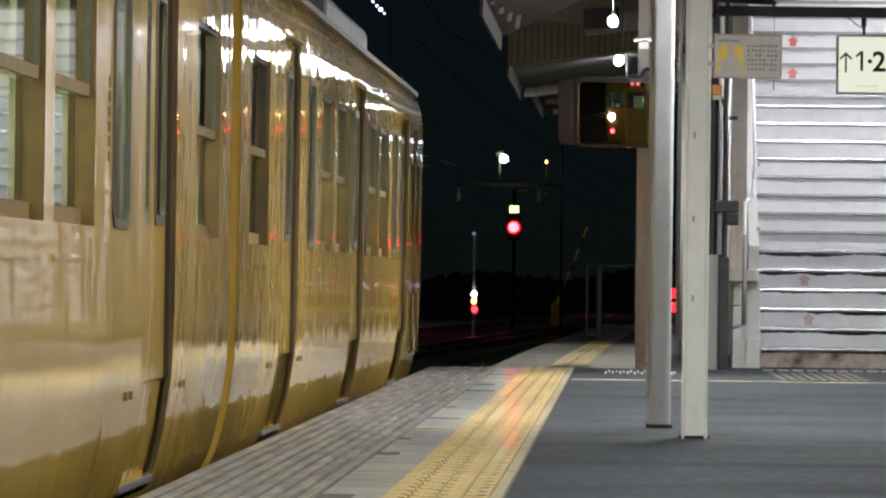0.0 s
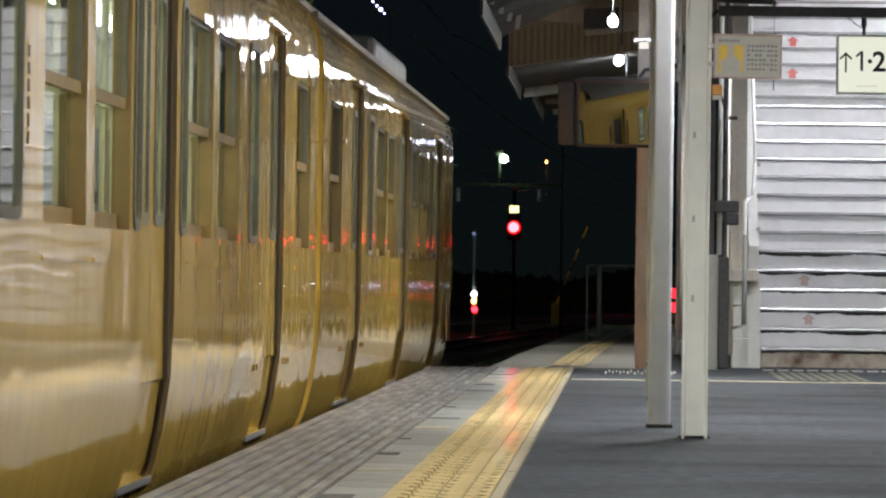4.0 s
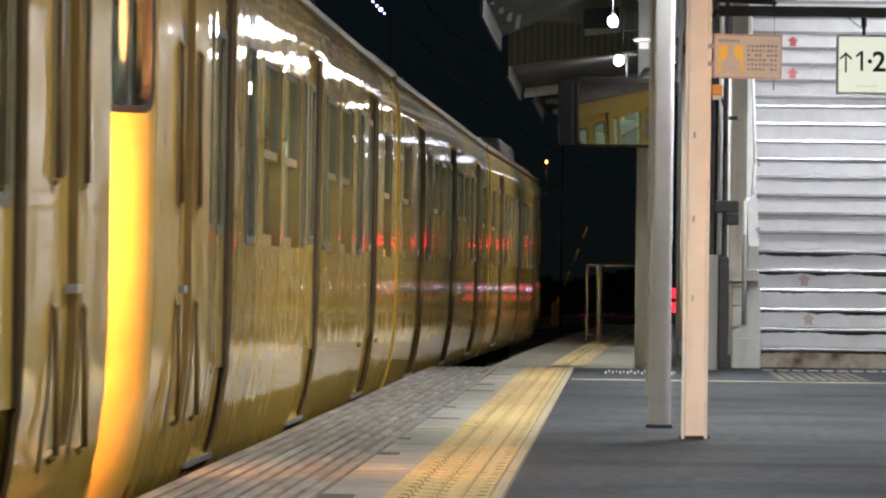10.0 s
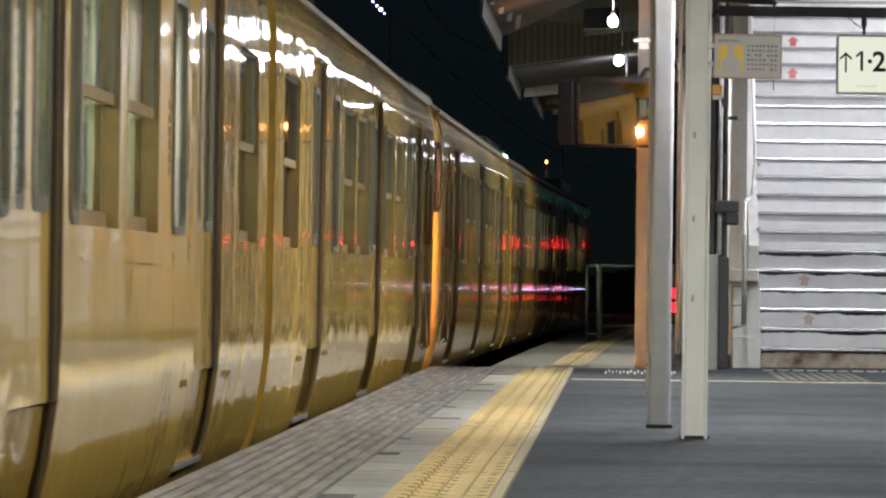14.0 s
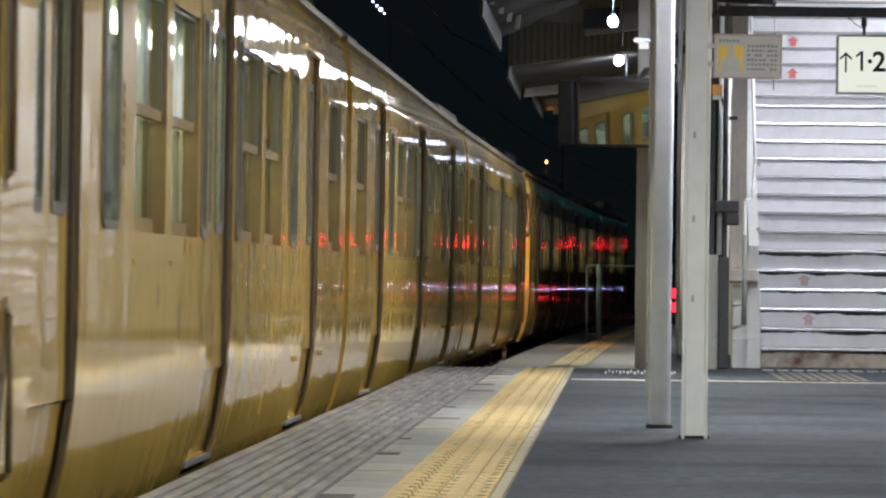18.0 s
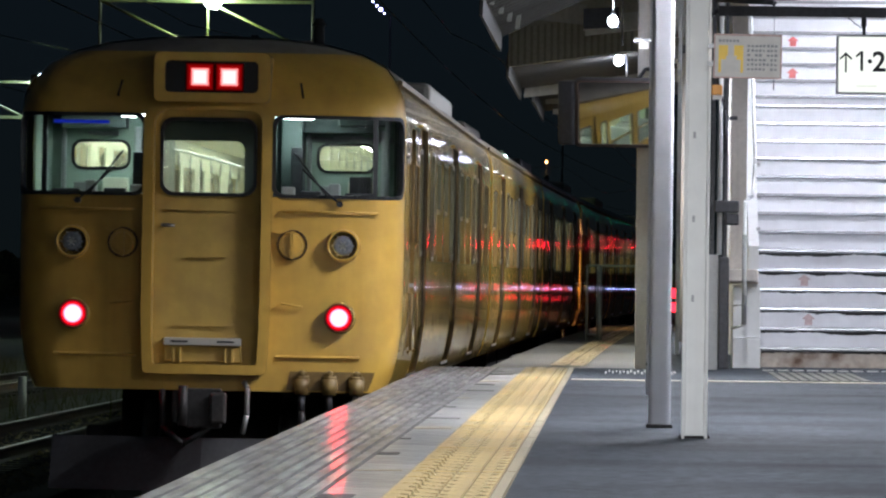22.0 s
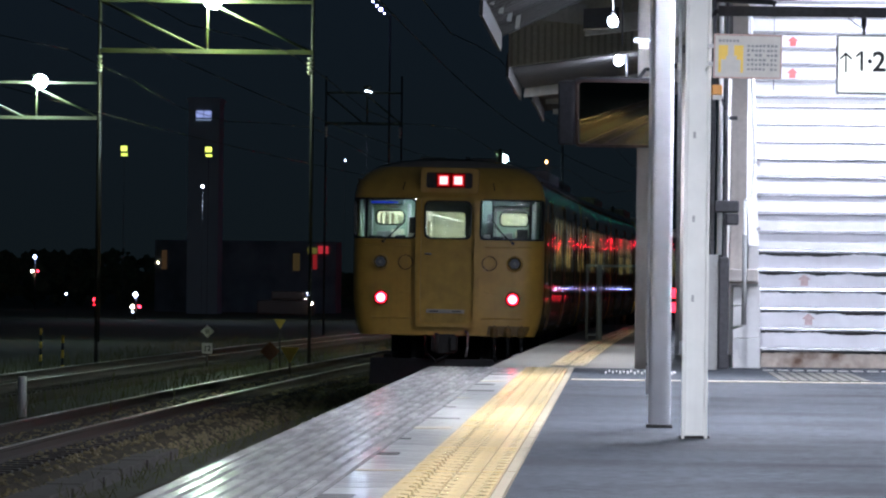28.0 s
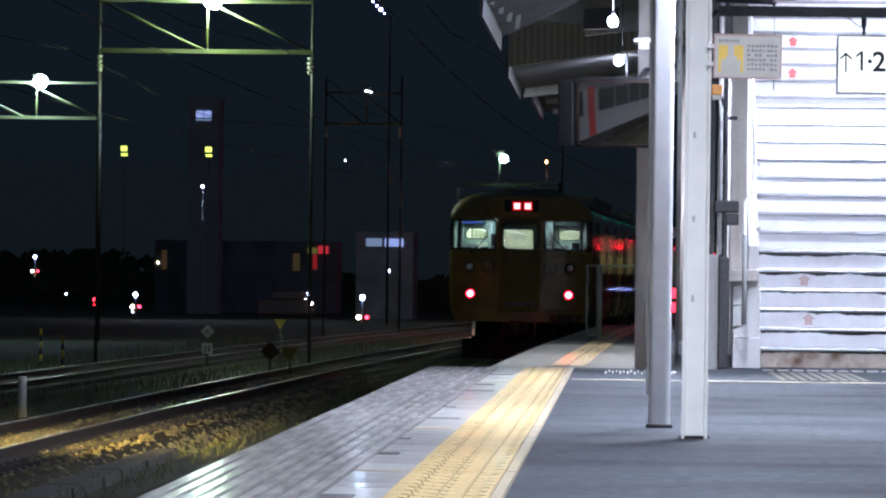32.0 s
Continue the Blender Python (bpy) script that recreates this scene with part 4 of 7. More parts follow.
def side_wall(bm, openings, y0, y1, sign):
    """Side sheet with real openings; each opening is (u0, u1, z0, z1, depth), u from the rear."""
    us = sorted({0.0, BODY, y0, y1} | {o[0] for o in openings} | {o[1] for o in openings})
    us = [u for u in us if y0 <= u <= y1]
    zs = sorted({z for z, w in PROFILE if z <= GUTTER_Z} | {o[2] for o in openings} | {o[3] for o in openings})
    cache = {}

    def vert(u, z, dip=0.0):
        key = (round(u, 4), round(z, 4), round(dip, 4))
        if key not in cache:
            cache[key] = bm.verts.new((sign * (half_width(z) - dip), u - HALF, z))
        return cache[key]

    def inside(u, z):
        for o in openings:
            if o[0] < u < o[1] and o[2] < z < o[3]:
                return o
        return None

    for ua, ub in zip(us[:-1], us[1:]):
        for za, zb in zip(zs[:-1], zs[1:]):
            o = inside((ua + ub) / 2, (za + zb) / 2)
            if o is None:
                f = bm.faces.new((vert(ua, za), vert(ub, za), vert(ub, zb), vert(ua, zb)))
                f.smooth = True
                continue
            d = o[4]
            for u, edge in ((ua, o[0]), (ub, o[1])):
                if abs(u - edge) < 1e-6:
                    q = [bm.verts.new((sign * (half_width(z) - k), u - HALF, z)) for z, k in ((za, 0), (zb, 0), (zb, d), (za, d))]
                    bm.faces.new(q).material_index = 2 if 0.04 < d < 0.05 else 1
            for z, edge in ((za, o[2]), (zb, o[3])):
                if abs(z - edge) < 1e-6:
                    q = [bm.verts.new((sign * (half_width(z) - k), u - HALF, z)) for u, k in ((ua, 0), (ub, 0), (ub, d), (ua, d))]
                    bm.faces.new(q)


FLAT, CORNER = 1.13, 0.32      # half of the flat front and the radius of its corners


def plan(a):
    """Plan of the cab front: a metres from the centre along the sheet -> (x, distance behind the nose)."""
    s, a = (1 if a >= 0 else -1), abs(a)
    r, flat = CORNER, FLAT
    if a <= flat:
        return s * a, 0.06 * (a / flat) ** 2
    t = min((a - flat) / r, math.pi / 2)
    return s * (flat + r * math.sin(t)), 0.06 + r * (1 - math.cos(t)) + max(0.0, a - flat - r * math.pi / 2)


A_END = FLAT + CORNER * math.pi / 2


def nose(a, z, out=0.0):
    """A point of the cab front at the rear end of a car; out is metres proud of the sheet."""
    x, back = plan(a)
    k = half_width(z) / 1.45
    lean = 0.0 if z < 2.95 else 0.55 * ((z - 2.95) / 0.70) ** 2.2
    x0, b0 = plan(a - 0.01)
    x1, b1 = plan(a + 0.01)
    n = Vector((b1 - b0, x1 - x0)).normalized()
    return Vector(((x + (n.x * out)) * k, -HALF + back - n.y * out + lean, z))


def nose_patch(bm, a0, a1, z0, z1, out=0.0, na=8, nz=4):
    grid = [[bm.verts.new(nose(a0 + (a1 - a0) * i / na, z0 + (z1 - z0) * j / nz, out)) for j in range(nz + 1)] for i in range(na + 1)]
    for i in range(na):
        for j in range(nz):
            f = bm.faces.new((grid[i][j], grid[i + 1][j], grid[i + 1][j + 1], grid[i][j + 1]))
            f.smooth = True


def gasket(bm, a0, a1, z0, z1, r, wide=0.035, out=0.015, margin=0.0):
    outer = dense(rrect(a0 - margin, a1 + margin, z0 - margin, z1 + margin, r))
    hole = dense(rrect(a0 + wide, a1 - wide, z0 + wide, z1 - wide, max(0.02, r - wide * 0.4)))
    holed(bm, outer, [hole], lambda u, v, w: nose(u, v, out - w), 0.04)


def arch(x0, x1, z0, z1, r, foot):
    """Door outline: wide top corners and tight bottom ones."""
    top, low = rrect(x0, x1, z0, z1, r), rrect(x0, x1, z0, z1, foot)
    return [p for p in top if p[1] > (z0 + z1) / 2] + [p for p in low if p[1] < (z0 + z1) / 2]


CAB_WIN = [(0.485, 1.53, 2.45, 3.055), (-1.53, -0.485, 2.45, 3.055)]
CAB_DOOR_WIN = (-0.355, 0.355, 2.45, 3.03)


def cab_front(car, tail_on, head_on, sign_on):
    holes = CAB_WIN + [CAB_DOOR_WIN]
    cuts = sorted({h[0] for h in holes} | {h[1] for h in holes} | {-A_END, A_END, 0.0} | {s * (FLAT + CORNER * math.radians(d)) for s in (1, -1) for d in (0, 18, 36, 54, 72)}
                  | {s * v for s in (1, -1) for v in (0.8,)})
    zs = [0.975, 1.10, 1.25, 1.45, 1.8, 2.1, 2.45, 2.7, 2.95, 3.03, 3.055, 3.12, 3.18, 3.24, 3.29, 3.335, 3.39, 3.45, 3.50, 3.55, 3.585, 3.62, 3.64, 3.66]
    bm = bmesh.new()
    cache = {}

    def vert(a, z):
        key = (round(a, 4), round(z, 4))
        if key not in cache:
            cache[key] = bm.verts.new(nose(a, z))
        return cache[key]
    for a, b in zip(cuts[:-1], cuts[1:]):
        for z0, z1 in zip(zs[:-1], zs[1:]):
            ma, mz = (a + b) / 2, (z0 + z1) / 2
            if any(h[0] < ma < h[1] and h[2] < mz < h[3] for h in holes):
                continue
            f = bm.faces.new((vert(a, z0), vert(b, z0), vert(b, z1), vert(a, z1)))
            f.smooth = True
            f.material_index = 1 if z0 > 3.53 else 0
    part("cab_front", bm, M_YELLOW_FACE, car, "rounded yellow cab front sheet").data.materials.append(M_ROOF)
    for h in CAB_WIN:
        s = 1 if h[0] > 0 else -1
        bm = bmesh.new()
        gasket(bm, h[0], h[1], h[2], h[3], 0.08, 0.016, 0.012, 0.012)
        div = sorted((s * 1.22, s * 1.26))
        nose_patch(bm, div[0], div[1], h[2], h[3], 0.014, 2, 3)
        w = part("windscreen", bm, M_RUBBER, car, "cab windscreen in a black rubber seal")
        bm = bmesh.new()
        nose_patch(bm, h[0], h[1], h[2], h[3], -0.006, 14, 3)
        pane = part("pane", bm, M_GLASS, w)
        pane.visible_shadow = False
        # wiper
        bm = bmesh.new()
        pipe(bm, [nose(s * 0.98, 2.40, 0.03), nose(s * 0.80, 2.56, 0.05), nose(s * 0.70, 2.66, 0.04)], 0.009, 6)
        pipe(bm, [nose(s * 0.90, 2.44, 0.045), nose(s * 0.64, 2.78, 0.035)], 0.008, 6)
        rod(bm, nose(s * 0.98, 2.40, -0.01), nose(s * 0.98, 2.40, 0.05), 0.025)
        part("wiper", bm, M_RUBBER, car)
        # handrail below the glass
        bm = bmesh.new()
        pipe(bm, [nose(s * 0.56, 2.335, 0.0), nose(s * 0.56, 2.335, 0.035), nose(s * 1.26, 2.335, 0.035), nose(s * 1.26, 2.335, 0.0)], 0.011, 6)
        part("handrail", bm, M_YELLOW_FACE, car)
        # round jumper plug cover
        bm = bmesh.new()
        rod(bm, nose(s * 0.634, 2.085, -0.01), nose(s * 0.634, 2.085, 0.035), 0.105, 0.10, 20)
        rod(bm, nose(s * 0.634, 2.085, 0.035), nose(s * 0.634, 2.085, 0.042), 0.08, 0.075, 20)
        box(bm, s * 0.634 - 0.013, s * 0.634 + 0.013, -HALF - 0.05, -HALF + 0.03, 1.98, 2.19)
        box(bm, s * 0.634 - 0.13, s * 0.634 - 0.02, -HALF - 0.02, -HALF + 0.03, 2.165, 2.20)
        pc = part("plug_cover", bm, M_YELLOW_FACE, car, "round plug cover with a centre bar")
        bm = bmesh.new()
        ring = [(s * 0.634 + 0.108 * math.cos(k * math.pi / 12), -HALF - 0.012, 2.085 + 0.108 * math.sin(k * math.pi / 12)) for k in range(25)]
        pipe(bm, ring, 0.010, 6)
        part("rim", bm, M_RING, pc)
        # headlamp
        c = nose(s * 1.015, 2.085, 0)
        bm = bmesh.new()
        prof = [(0.00, 0.128), (0.06, 0.125), (0.09, 0.120), (0.10, 0.114), (0.095, 0.106), (0.04, 0.102)]
        rings = []
        for d, r in prof:
            rings.append([bm.verts.new((c.x + r * math.cos(2 * math.pi * i / 24), c.y + 0.01 - d, c.z + r * math.sin(2 * math.pi * i / 24))) for i in range(24)])
        for r0, r1 in zip(rings[:-1], rings[1:]):
            for i in range(24):
                f = bm.faces.new((r0[i], r0[(i + 1) % 24], r1[(i + 1) % 24], r1[i]))
                f.smooth = True
        hl = part("headlight", bm, M_YELLOW_FACE, car, "round headlight in a yellow bezel")
        bm = bmesh.new()
        rod(bm, (c.x, c.y - 0.03, c.z), (c.x, c.y - 0.05, c.z), 0.103, 0.101, 24)
        rod(bm, (c.x, c.y - 0.05, c.z), (c.x, c.y - 0.075, c.z), 0.101, 0.055, 24)
        part("lens", bm, (M_HEAD_DIM if tail_on else M_HEAD_ON) if head_on else M_LENS, hl)
        if not head_on:
            bm = bmesh.new()
            for k in range(6):
                ang = math.pi * k / 3
                rod(bm, (c.x, c.y - 0.079, c.z), (c.x + 0.085 * math.cos(ang), c.y - 0.058, c.z + 0.085 * math.sin(ang)), 0.006, 0.006, 5)
            part("reflector", bm, M_STEEL, hl)
        # tail lamp
        c = nose(s * 1.0, 1.54, 0)
        bm = bmesh.new()
        rod(bm, (c.x, c.y + 0.02, c.z), (c.x, c.y - 0.075, c.z), 0.122, 0.112, 24)
        tl = part("tail_light", bm, M_YELLOW_FACE, car, "round red tail light")
        bm = bmesh.new()
        rod(bm, (c.x, c.y - 0.073, c.z), (c.x, c.y - 0.088, c.z), 0.112, 0.106, 24)
        part("rim", bm, M_RING, tl)
        bm = bmesh.new()
        rod(bm, (c.x, c.y - 0.086, c.z), (c.x, c.y - 0.099, c.z), 0.102, 0.086, 24)
        part("lens", bm, M_RED_CORE if tail_on else M_SIGN_RIM, tl)
        # small grab handle, ridge above the hoses and the hoses
        bm = bmesh.new()
        pipe(bm, [nose(s * 0.56, 1.64, 0.0), nose(s * 0.56, 1.64, 0.04), nose(s * 0.72, 1.62, 0.04), nose(s * 0.72, 1.62, 0.0)], 0.008, 6)
        part("grab_handle", bm, M_YELLOW_FACE, car)
        bm = bmesh.new()
        rows = [[bm.verts.new(nose(s * (0.54 + 0.053 * k), z, o)) for z, o in ((1.252, -0.004), (1.244, 0.016), (1.236, 0.022), (1.228, 0.018), (1.222, -0.004))] for k in range(13)]
        for r0, r1 in zip(rows[:-1], rows[1:]):
            for i in range(4):
                bm.faces.new((r0[i], r1[i], r1[i + 1], r0[i + 1])).smooth = True
        bmesh.ops.recalc_face_normals(bm, faces=bm.faces)
        part("lip", bm, M_YELLOW_FACE, car)
        if s > 0:
            # flat brown sheet stands in for the shaded recess behind the cocks
            bm = bmesh.new()
            nose_patch(bm, 0.66, 1.33, 0.985, 1.13, 0.004, 8, 2)
            part("grime_panel", bm, M_DOORJAMB, car, "brown sheet painted in for the dark recess behind the air cocks")
        for hx in (0.78, 1.0, 1.21) if s > 0 else ():
            bm = bmesh.new()
            c = nose(s * hx, 1.015, 0.05)
            rod(bm, c + Vector((0, 0.05, 0.10)), c + Vector((0, 0, 0.085)), 0.028, 0.034)
            rod(bm, c + Vector((0, 0, 0.085)), c + Vector((0, 0, 0.06)), 0.052, 0.058, 12)
            rod(bm, c + Vector((0, 0, 0.06)), c + Vector((0, -0.01, -0.06)), 0.062, 0.050, 12)
            rod(bm, c + Vector((0, 0, 0.085)), c + Vector((0, 0, 0.125)), 0.022, 0.014, 8)
            hose = part("air_cock", bm, M_JAMB, car, "grimy yellow air cock with a hose")
            bm = bmesh.new()
            pts = [c + Vector((0, -0.01, -0.06)), c + Vector((0.005, -0.05, -0.18)), c + Vector((0.01, -0.06, -0.32)), c + Vector((0.02, 0.02, -0.42))]
            pipe(bm, pts, 0.027, 8)
            part("hose", bm, M_RUBBER, hose)
    # gangway door in its frame
    bm = bmesh.new()
    holed(bm, dense(arch(-0.475, 0.475, 1.10, 3.13, 0.12, 0.035)), [dense(arch(-0.40, 0.40, 1.17, 3.09, 0.10, 0.02))], lambda u, v, w: nose(u, v, 0.13 - w), 0.13)
    fr = part("gangway_frame", bm, M_YELLOW_FACE, car, "raised frame round the gangway door")
    bm = bmesh.new()
    holed(bm, dense(arch(-0.40, 0.40, 1.17, 3.09, 0.10, 0.02)), [dense(rrect(*CAB_DOOR_WIN, 0.09))], lambda u, v, w: nose(u, v, 0.025 - w), 0.02)
    gd = part("gangway_door", bm, M_DOORPAINT, car, "worn yellow gangway door with a window")
    bm = bmesh.new()
    gasket(bm, *CAB_DOOR_WIN, 0.10, 0.018, 0.045, 0.008)
    part("seal", bm, M_RUBBER, gd)
    bm = bmesh.new()
    nose_patch(bm, -0.345, 0.345, 2.46, 3.02, 0.0, 4, 3)
    pn = part("pane", bm, M_GLASS, gd)
    pn.visible_shadow = False
    for r0, r1, rz in ((-0.14, 0.15, 1.981), (-0.23, 0.16, 1.460), (-0.34, 0.34, 2.333)):
        boxes("rib", [(r0, r1, -HALF - 0.042, -HALF - 0.02, rz, rz + 0.011)], M_DOORPAINT, gd)
    boxes("foot_plate", [(-0.305, 0.270, -HALF - 0.10, -HALF - 0.02, 1.315, 1.372)], M_SIGN_PLATE, gd, "worn off-white foot plate", bevel=0.006)
    boxes("foot_box", [(-0.31, 0.275, -HALF - 0.055, -HALF - 0.02, 1.19, 1.314)], M_DOORPAINT, gd, bevel=0.008)
    for hx in (-0.19, 0.155):
        boxes("grip_hole", [(hx - 0.065, hx + 0.065, -HALF - 0.1015, -HALF - 0.09, 1.335, 1.352)], M_RUBBER, gd, bevel=0.003)
    for hx in (-0.235, -0.185, 0.155, 0.205):
        boxes("hinge", [(hx - 0.012, hx + 0.012, -HALF - 0.085, -HALF - 0.03, 1.185, 1.30)], M_DOORPAINT, gd, bevel=0.006)
    bm = bmesh.new()
    pipe(bm, [(-0.33, -HALF - 0.02, 2.22), (-0.33, -HALF - 0.08, 2.22), (-0.24, -HALF - 0.085, 2.215)], 0.013, 8)
    part("handle", bm, M_ALU, gd, "bright door handle")
    # destination box
    bm = bmesh.new()
    zc = [3.15, 3.46]
    holed(bm, dense(rrect(-0.42, 0.45, 3.15, 3.53, 0.05)), [dense(rrect(-0.34, 0.36, 3.225, 3.465, 0.04))],
          lambda u, v, w: Vector((u, -HALF - 0.03 + w, v)), 0.5)
    db = part("sign_box", bm, M_YELLOW_FACE, car, "yellow housing of the destination sign")
    boxes("sign_back", [(-0.35, 0.37, -HALF + 0.02, -HALF + 0.05, 3.215, 3.475)], M_RUBBER, db)
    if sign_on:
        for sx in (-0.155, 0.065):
            # dim red glow painted in as the halo of each sign square
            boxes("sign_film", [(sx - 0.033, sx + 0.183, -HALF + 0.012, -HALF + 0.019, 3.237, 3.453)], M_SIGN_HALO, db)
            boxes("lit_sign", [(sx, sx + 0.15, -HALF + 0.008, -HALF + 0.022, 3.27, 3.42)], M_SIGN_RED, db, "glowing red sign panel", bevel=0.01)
    # forehead steps
    for s in (-1, 1):
        bm = bmesh.new()
        pipe(bm, [nose(s * 0.70, 3.20, -0.02), nose(s * 0.70, 3.20, 0.05), nose(s * 0.70, 3.31, 0.05), nose(s * 0.70, 3.31, -0.02)], 0.008, 6)
        part("step_iron", bm, M_UNDER, car)
    # coupler, plough and pilot gear
    bm = bmesh.new()
    box(bm, -0.10, 0.10, -HALF - 0.35, -HALF + 0.3, 0.75, 0.98)
    shank = part("coupler", bm, M_COUPLER, car, "dark knuckle coupler", bevel=0.012)
    boxes("jaw", [(-0.20, -0.101, -HALF - 0.46, -HALF - 0.22, 0.74, 0.98)], M_COUPLER, shank, bevel=0.02)
    boxes("head", [(-0.10, 0.16, -HALF - 0.40, -HALF - 0.351, 0.70, 1.00)], M_COUPLER, shank, bevel=0.015)
    boxes("knuckle", [(0.08, 0.20, -HALF - 0.50, -HALF - 0.402, 0.74, 0.97)], M_COUPLER, shank, bevel=0.02)
    bm = bmesh.new()
    rod(bm, (-0.12, -HALF - 0.47, 0.72), (-0.12, -HALF - 0.47, 1.02), 0.035, 0.035)
    part("pin", bm, M_COUPLER, shank)
    bm = bmesh.new()
    pipe(bm, [(-0.30, -HALF - 0.2, 0.98), (-0.28, -HALF - 0.3, 0.70), (-0.12, -HALF - 0.4, 0.58), (0.06, -HALF - 0.3, 0.70)], 0.022, 8)
    part("brake_hose", bm, M_RUBBER, car, "slack black rubber hose")
    bm = bmesh.new()
    pipe(bm, [(0.30, -HALF - 0.05, 1.04), (0.34, -HALF - 0.25, 1.0), (0.34, -HALF - 0.30, 0.80), (0.31, -HALF - 0.28, 0.66)], 0.020, 8)
    part("release_lever", bm, M_STEEL, car, "bent steel uncoupling lever")
    bm = bmesh.new()
    v0 = [(-1.15, -HALF - 0.1, 0.22), (0.0, -HALF - 0.35, 0.22), (1.15, -HALF - 0.1, 0.22)]
    v1 = [(-1.15, -HALF + 0.1, 0.62), (0.0, -HALF - 0.15, 0.62), (1.15, -HALF + 0.1, 0.62)]
    lo, hi = [bm.verts.new(p) for p in v0], [bm.verts.new(p) for p in v1]
    for i in range(2):
        bm.faces.new((lo[i], lo[i + 1], hi[i + 1], hi[i]))
    bmesh.ops.solidify(bm, geom=bm.faces[:], thickness=0.02)
    part("snow_plough", bm, M_PLOUGH, car, "grey snow plough below the coupler")
    # the cab behind the glass
    yb = -HALF + 1.55
    cab_holes = [dense(rrect(0.72, 1.15, 2.675, 2.885, 0.07)), dense(rrect(-1.19, -0.76, 2.675, 2.885, 0.07)), dense([(-0.42, 1.25), (0.42, 1.25), (0.42, 3.12), (-0.42, 3.12)])]
    bm = bmesh.new()
    holed(bm, [(-1.40, 1.25), (1.40, 1.25), (1.40, 3.20), (-1.40, 3.20)], cab_holes, lambda u, v, w: Vector((u, yb + w, v)), 0.04)
    part("bulkhead", bm, M_CABGREEN, car, "pale green cab bulkhead with windows")
    bm = bmesh.new()
    holed(bm, [(-0.42, 1.25), (0.42, 1.25), (0.42, 3.12), (-0.42, 3.12)], [dense(rrect(-0.40, 0.24, 2.40, 2.87, 0.07))], lambda u, v, w: Vector((u, -HALF + 0.32 + w, v)), 0.04)
    vd = part("vestibule_door", bm, M_UNLIT_GREEN, car, "grey-green inner door with a window, painted dark as if unlit")
    boxes("pane", [(-0.40, 0.24, -HALF + 0.345, -HALF + 0.350, 2.40, 2.87)], M_HAZE, vd).visible_shadow = False
    for hx in (0.935, -0.975):
        bm = bmesh.new()
        holed(bm, dense(rrect(hx - 0.232, hx + 0.232, 2.660, 2.900, 0.085)), [dense(rrect(hx - 0.208, hx + 0.208, 2.682, 2.878, 0.065))],
              lambda u, v, w: Vector((u, yb - 0.015 + w, v)), 0.025)
        part("bulkhead_seal", bm, M_RUBBER, car)
        boxes("bulkhead_pane", [(hx - 0.25, hx + 0.25, yb + 0.015, yb + 0.02, 2.67, 2.89)], M_HAZE, car).visible_shadow = False
        for bx, bw, z0, z1, mat in ((-0.20, 0.16, 2.36, 2.56, M_GREY_PAINT), (0.02, 0.20, 2.40, 2.60, M_CREAM), (0.27, 0.05, 2.30, 3.0, M_WHITE_PAINT),
                                    (-0.30, 0.03, 2.30, 3.05, M_GREY_PAINT), (-0.10, 0.24, 2.93, 2.96, M_GREY_PAINT)):
            boxes("cab_panel", [(hx + bx, hx + bx + bw, yb - 0.09, yb - 0.004, z0, z1)], mat, car, bevel=0.006)
    boxes("cab_floor", [(-1.02, 1.02, -HALF + 0.12, yb, 1.2, 1.25)], M_FLOOR_IN, car)
    boxes("cab_ceiling", [(-1.25, 1.25, -HALF + 0.35, yb, 3.10, 3.13)], M_UNLIT_GREEN, car, "cab ceiling painted dark green as if unlit")
    for bx0, bx1, by, bz in ((0.62, 1.18, 1.25, 2.97), (0.90, 1.30, 0.95, 3.02), (-1.25, -0.75, 1.2, 2.98)):
        boxes("ceiling_box", [(bx0, bx1, -HALF + by, -HALF + by + 0.22, bz, 3.098)], M_UNLIT_GREEN, car, bevel=0.01)
    boxes("blind_roll", [(0.62, 1.30, yb - 0.06, yb - 0.02, 2.905, 2.945)], M_GREY_PAINT, car, "grey blind roller over the bulkhead window", bevel=0.01)
    boxes("cab_cupboard", [(0.46, 0.62, yb - 0.45, yb - 0.01, 1.26, 3.08)], M_UNLIT_GREEN, car, "dark green cupboard", bevel=0.01)
    for spec in ((-0.75, -0.35, -HALF + 0.75, -HALF + 0.9, 3.06, 3.09), (0.48, 0.72, -HALF + 0.75, -HALF + 0.9, 3.06, 3.09)):
        boxes("cab_lamp", [spec], M_CAB_ON, car, "lit cab ceiling lamp")
    for spec in ((-1.30, -0.45, -HALF + 0.25, -HALF + 0.55, 2.20, 2.43), (0.45, 1.30, -HALF + 0.25, -HALF + 0.55, 2.20, 2.40)):
        boxes("desk", [spec], M_DARKSTEEL, car, "dark driver's desk", bevel=0.02)
    for spec in ((1.02, 1.18, -HALF + 0.55, -HALF + 0.7, 2.43, 2.62), (0.74, 1.0, -HALF + 0.5, -HALF + 0.62, 2.40, 2.47),
                 (0.55, 0.64, -HALF + 0.9, -HALF + 1.0, 2.45, 2.85), (-0.62, -0.50, -HALF + 0.5, -HALF + 0.6, 2.50, 2.78)):
        boxes("cab_box", [spec], M_DARKSTEEL, car, "dark instrument box", bevel=0.01)
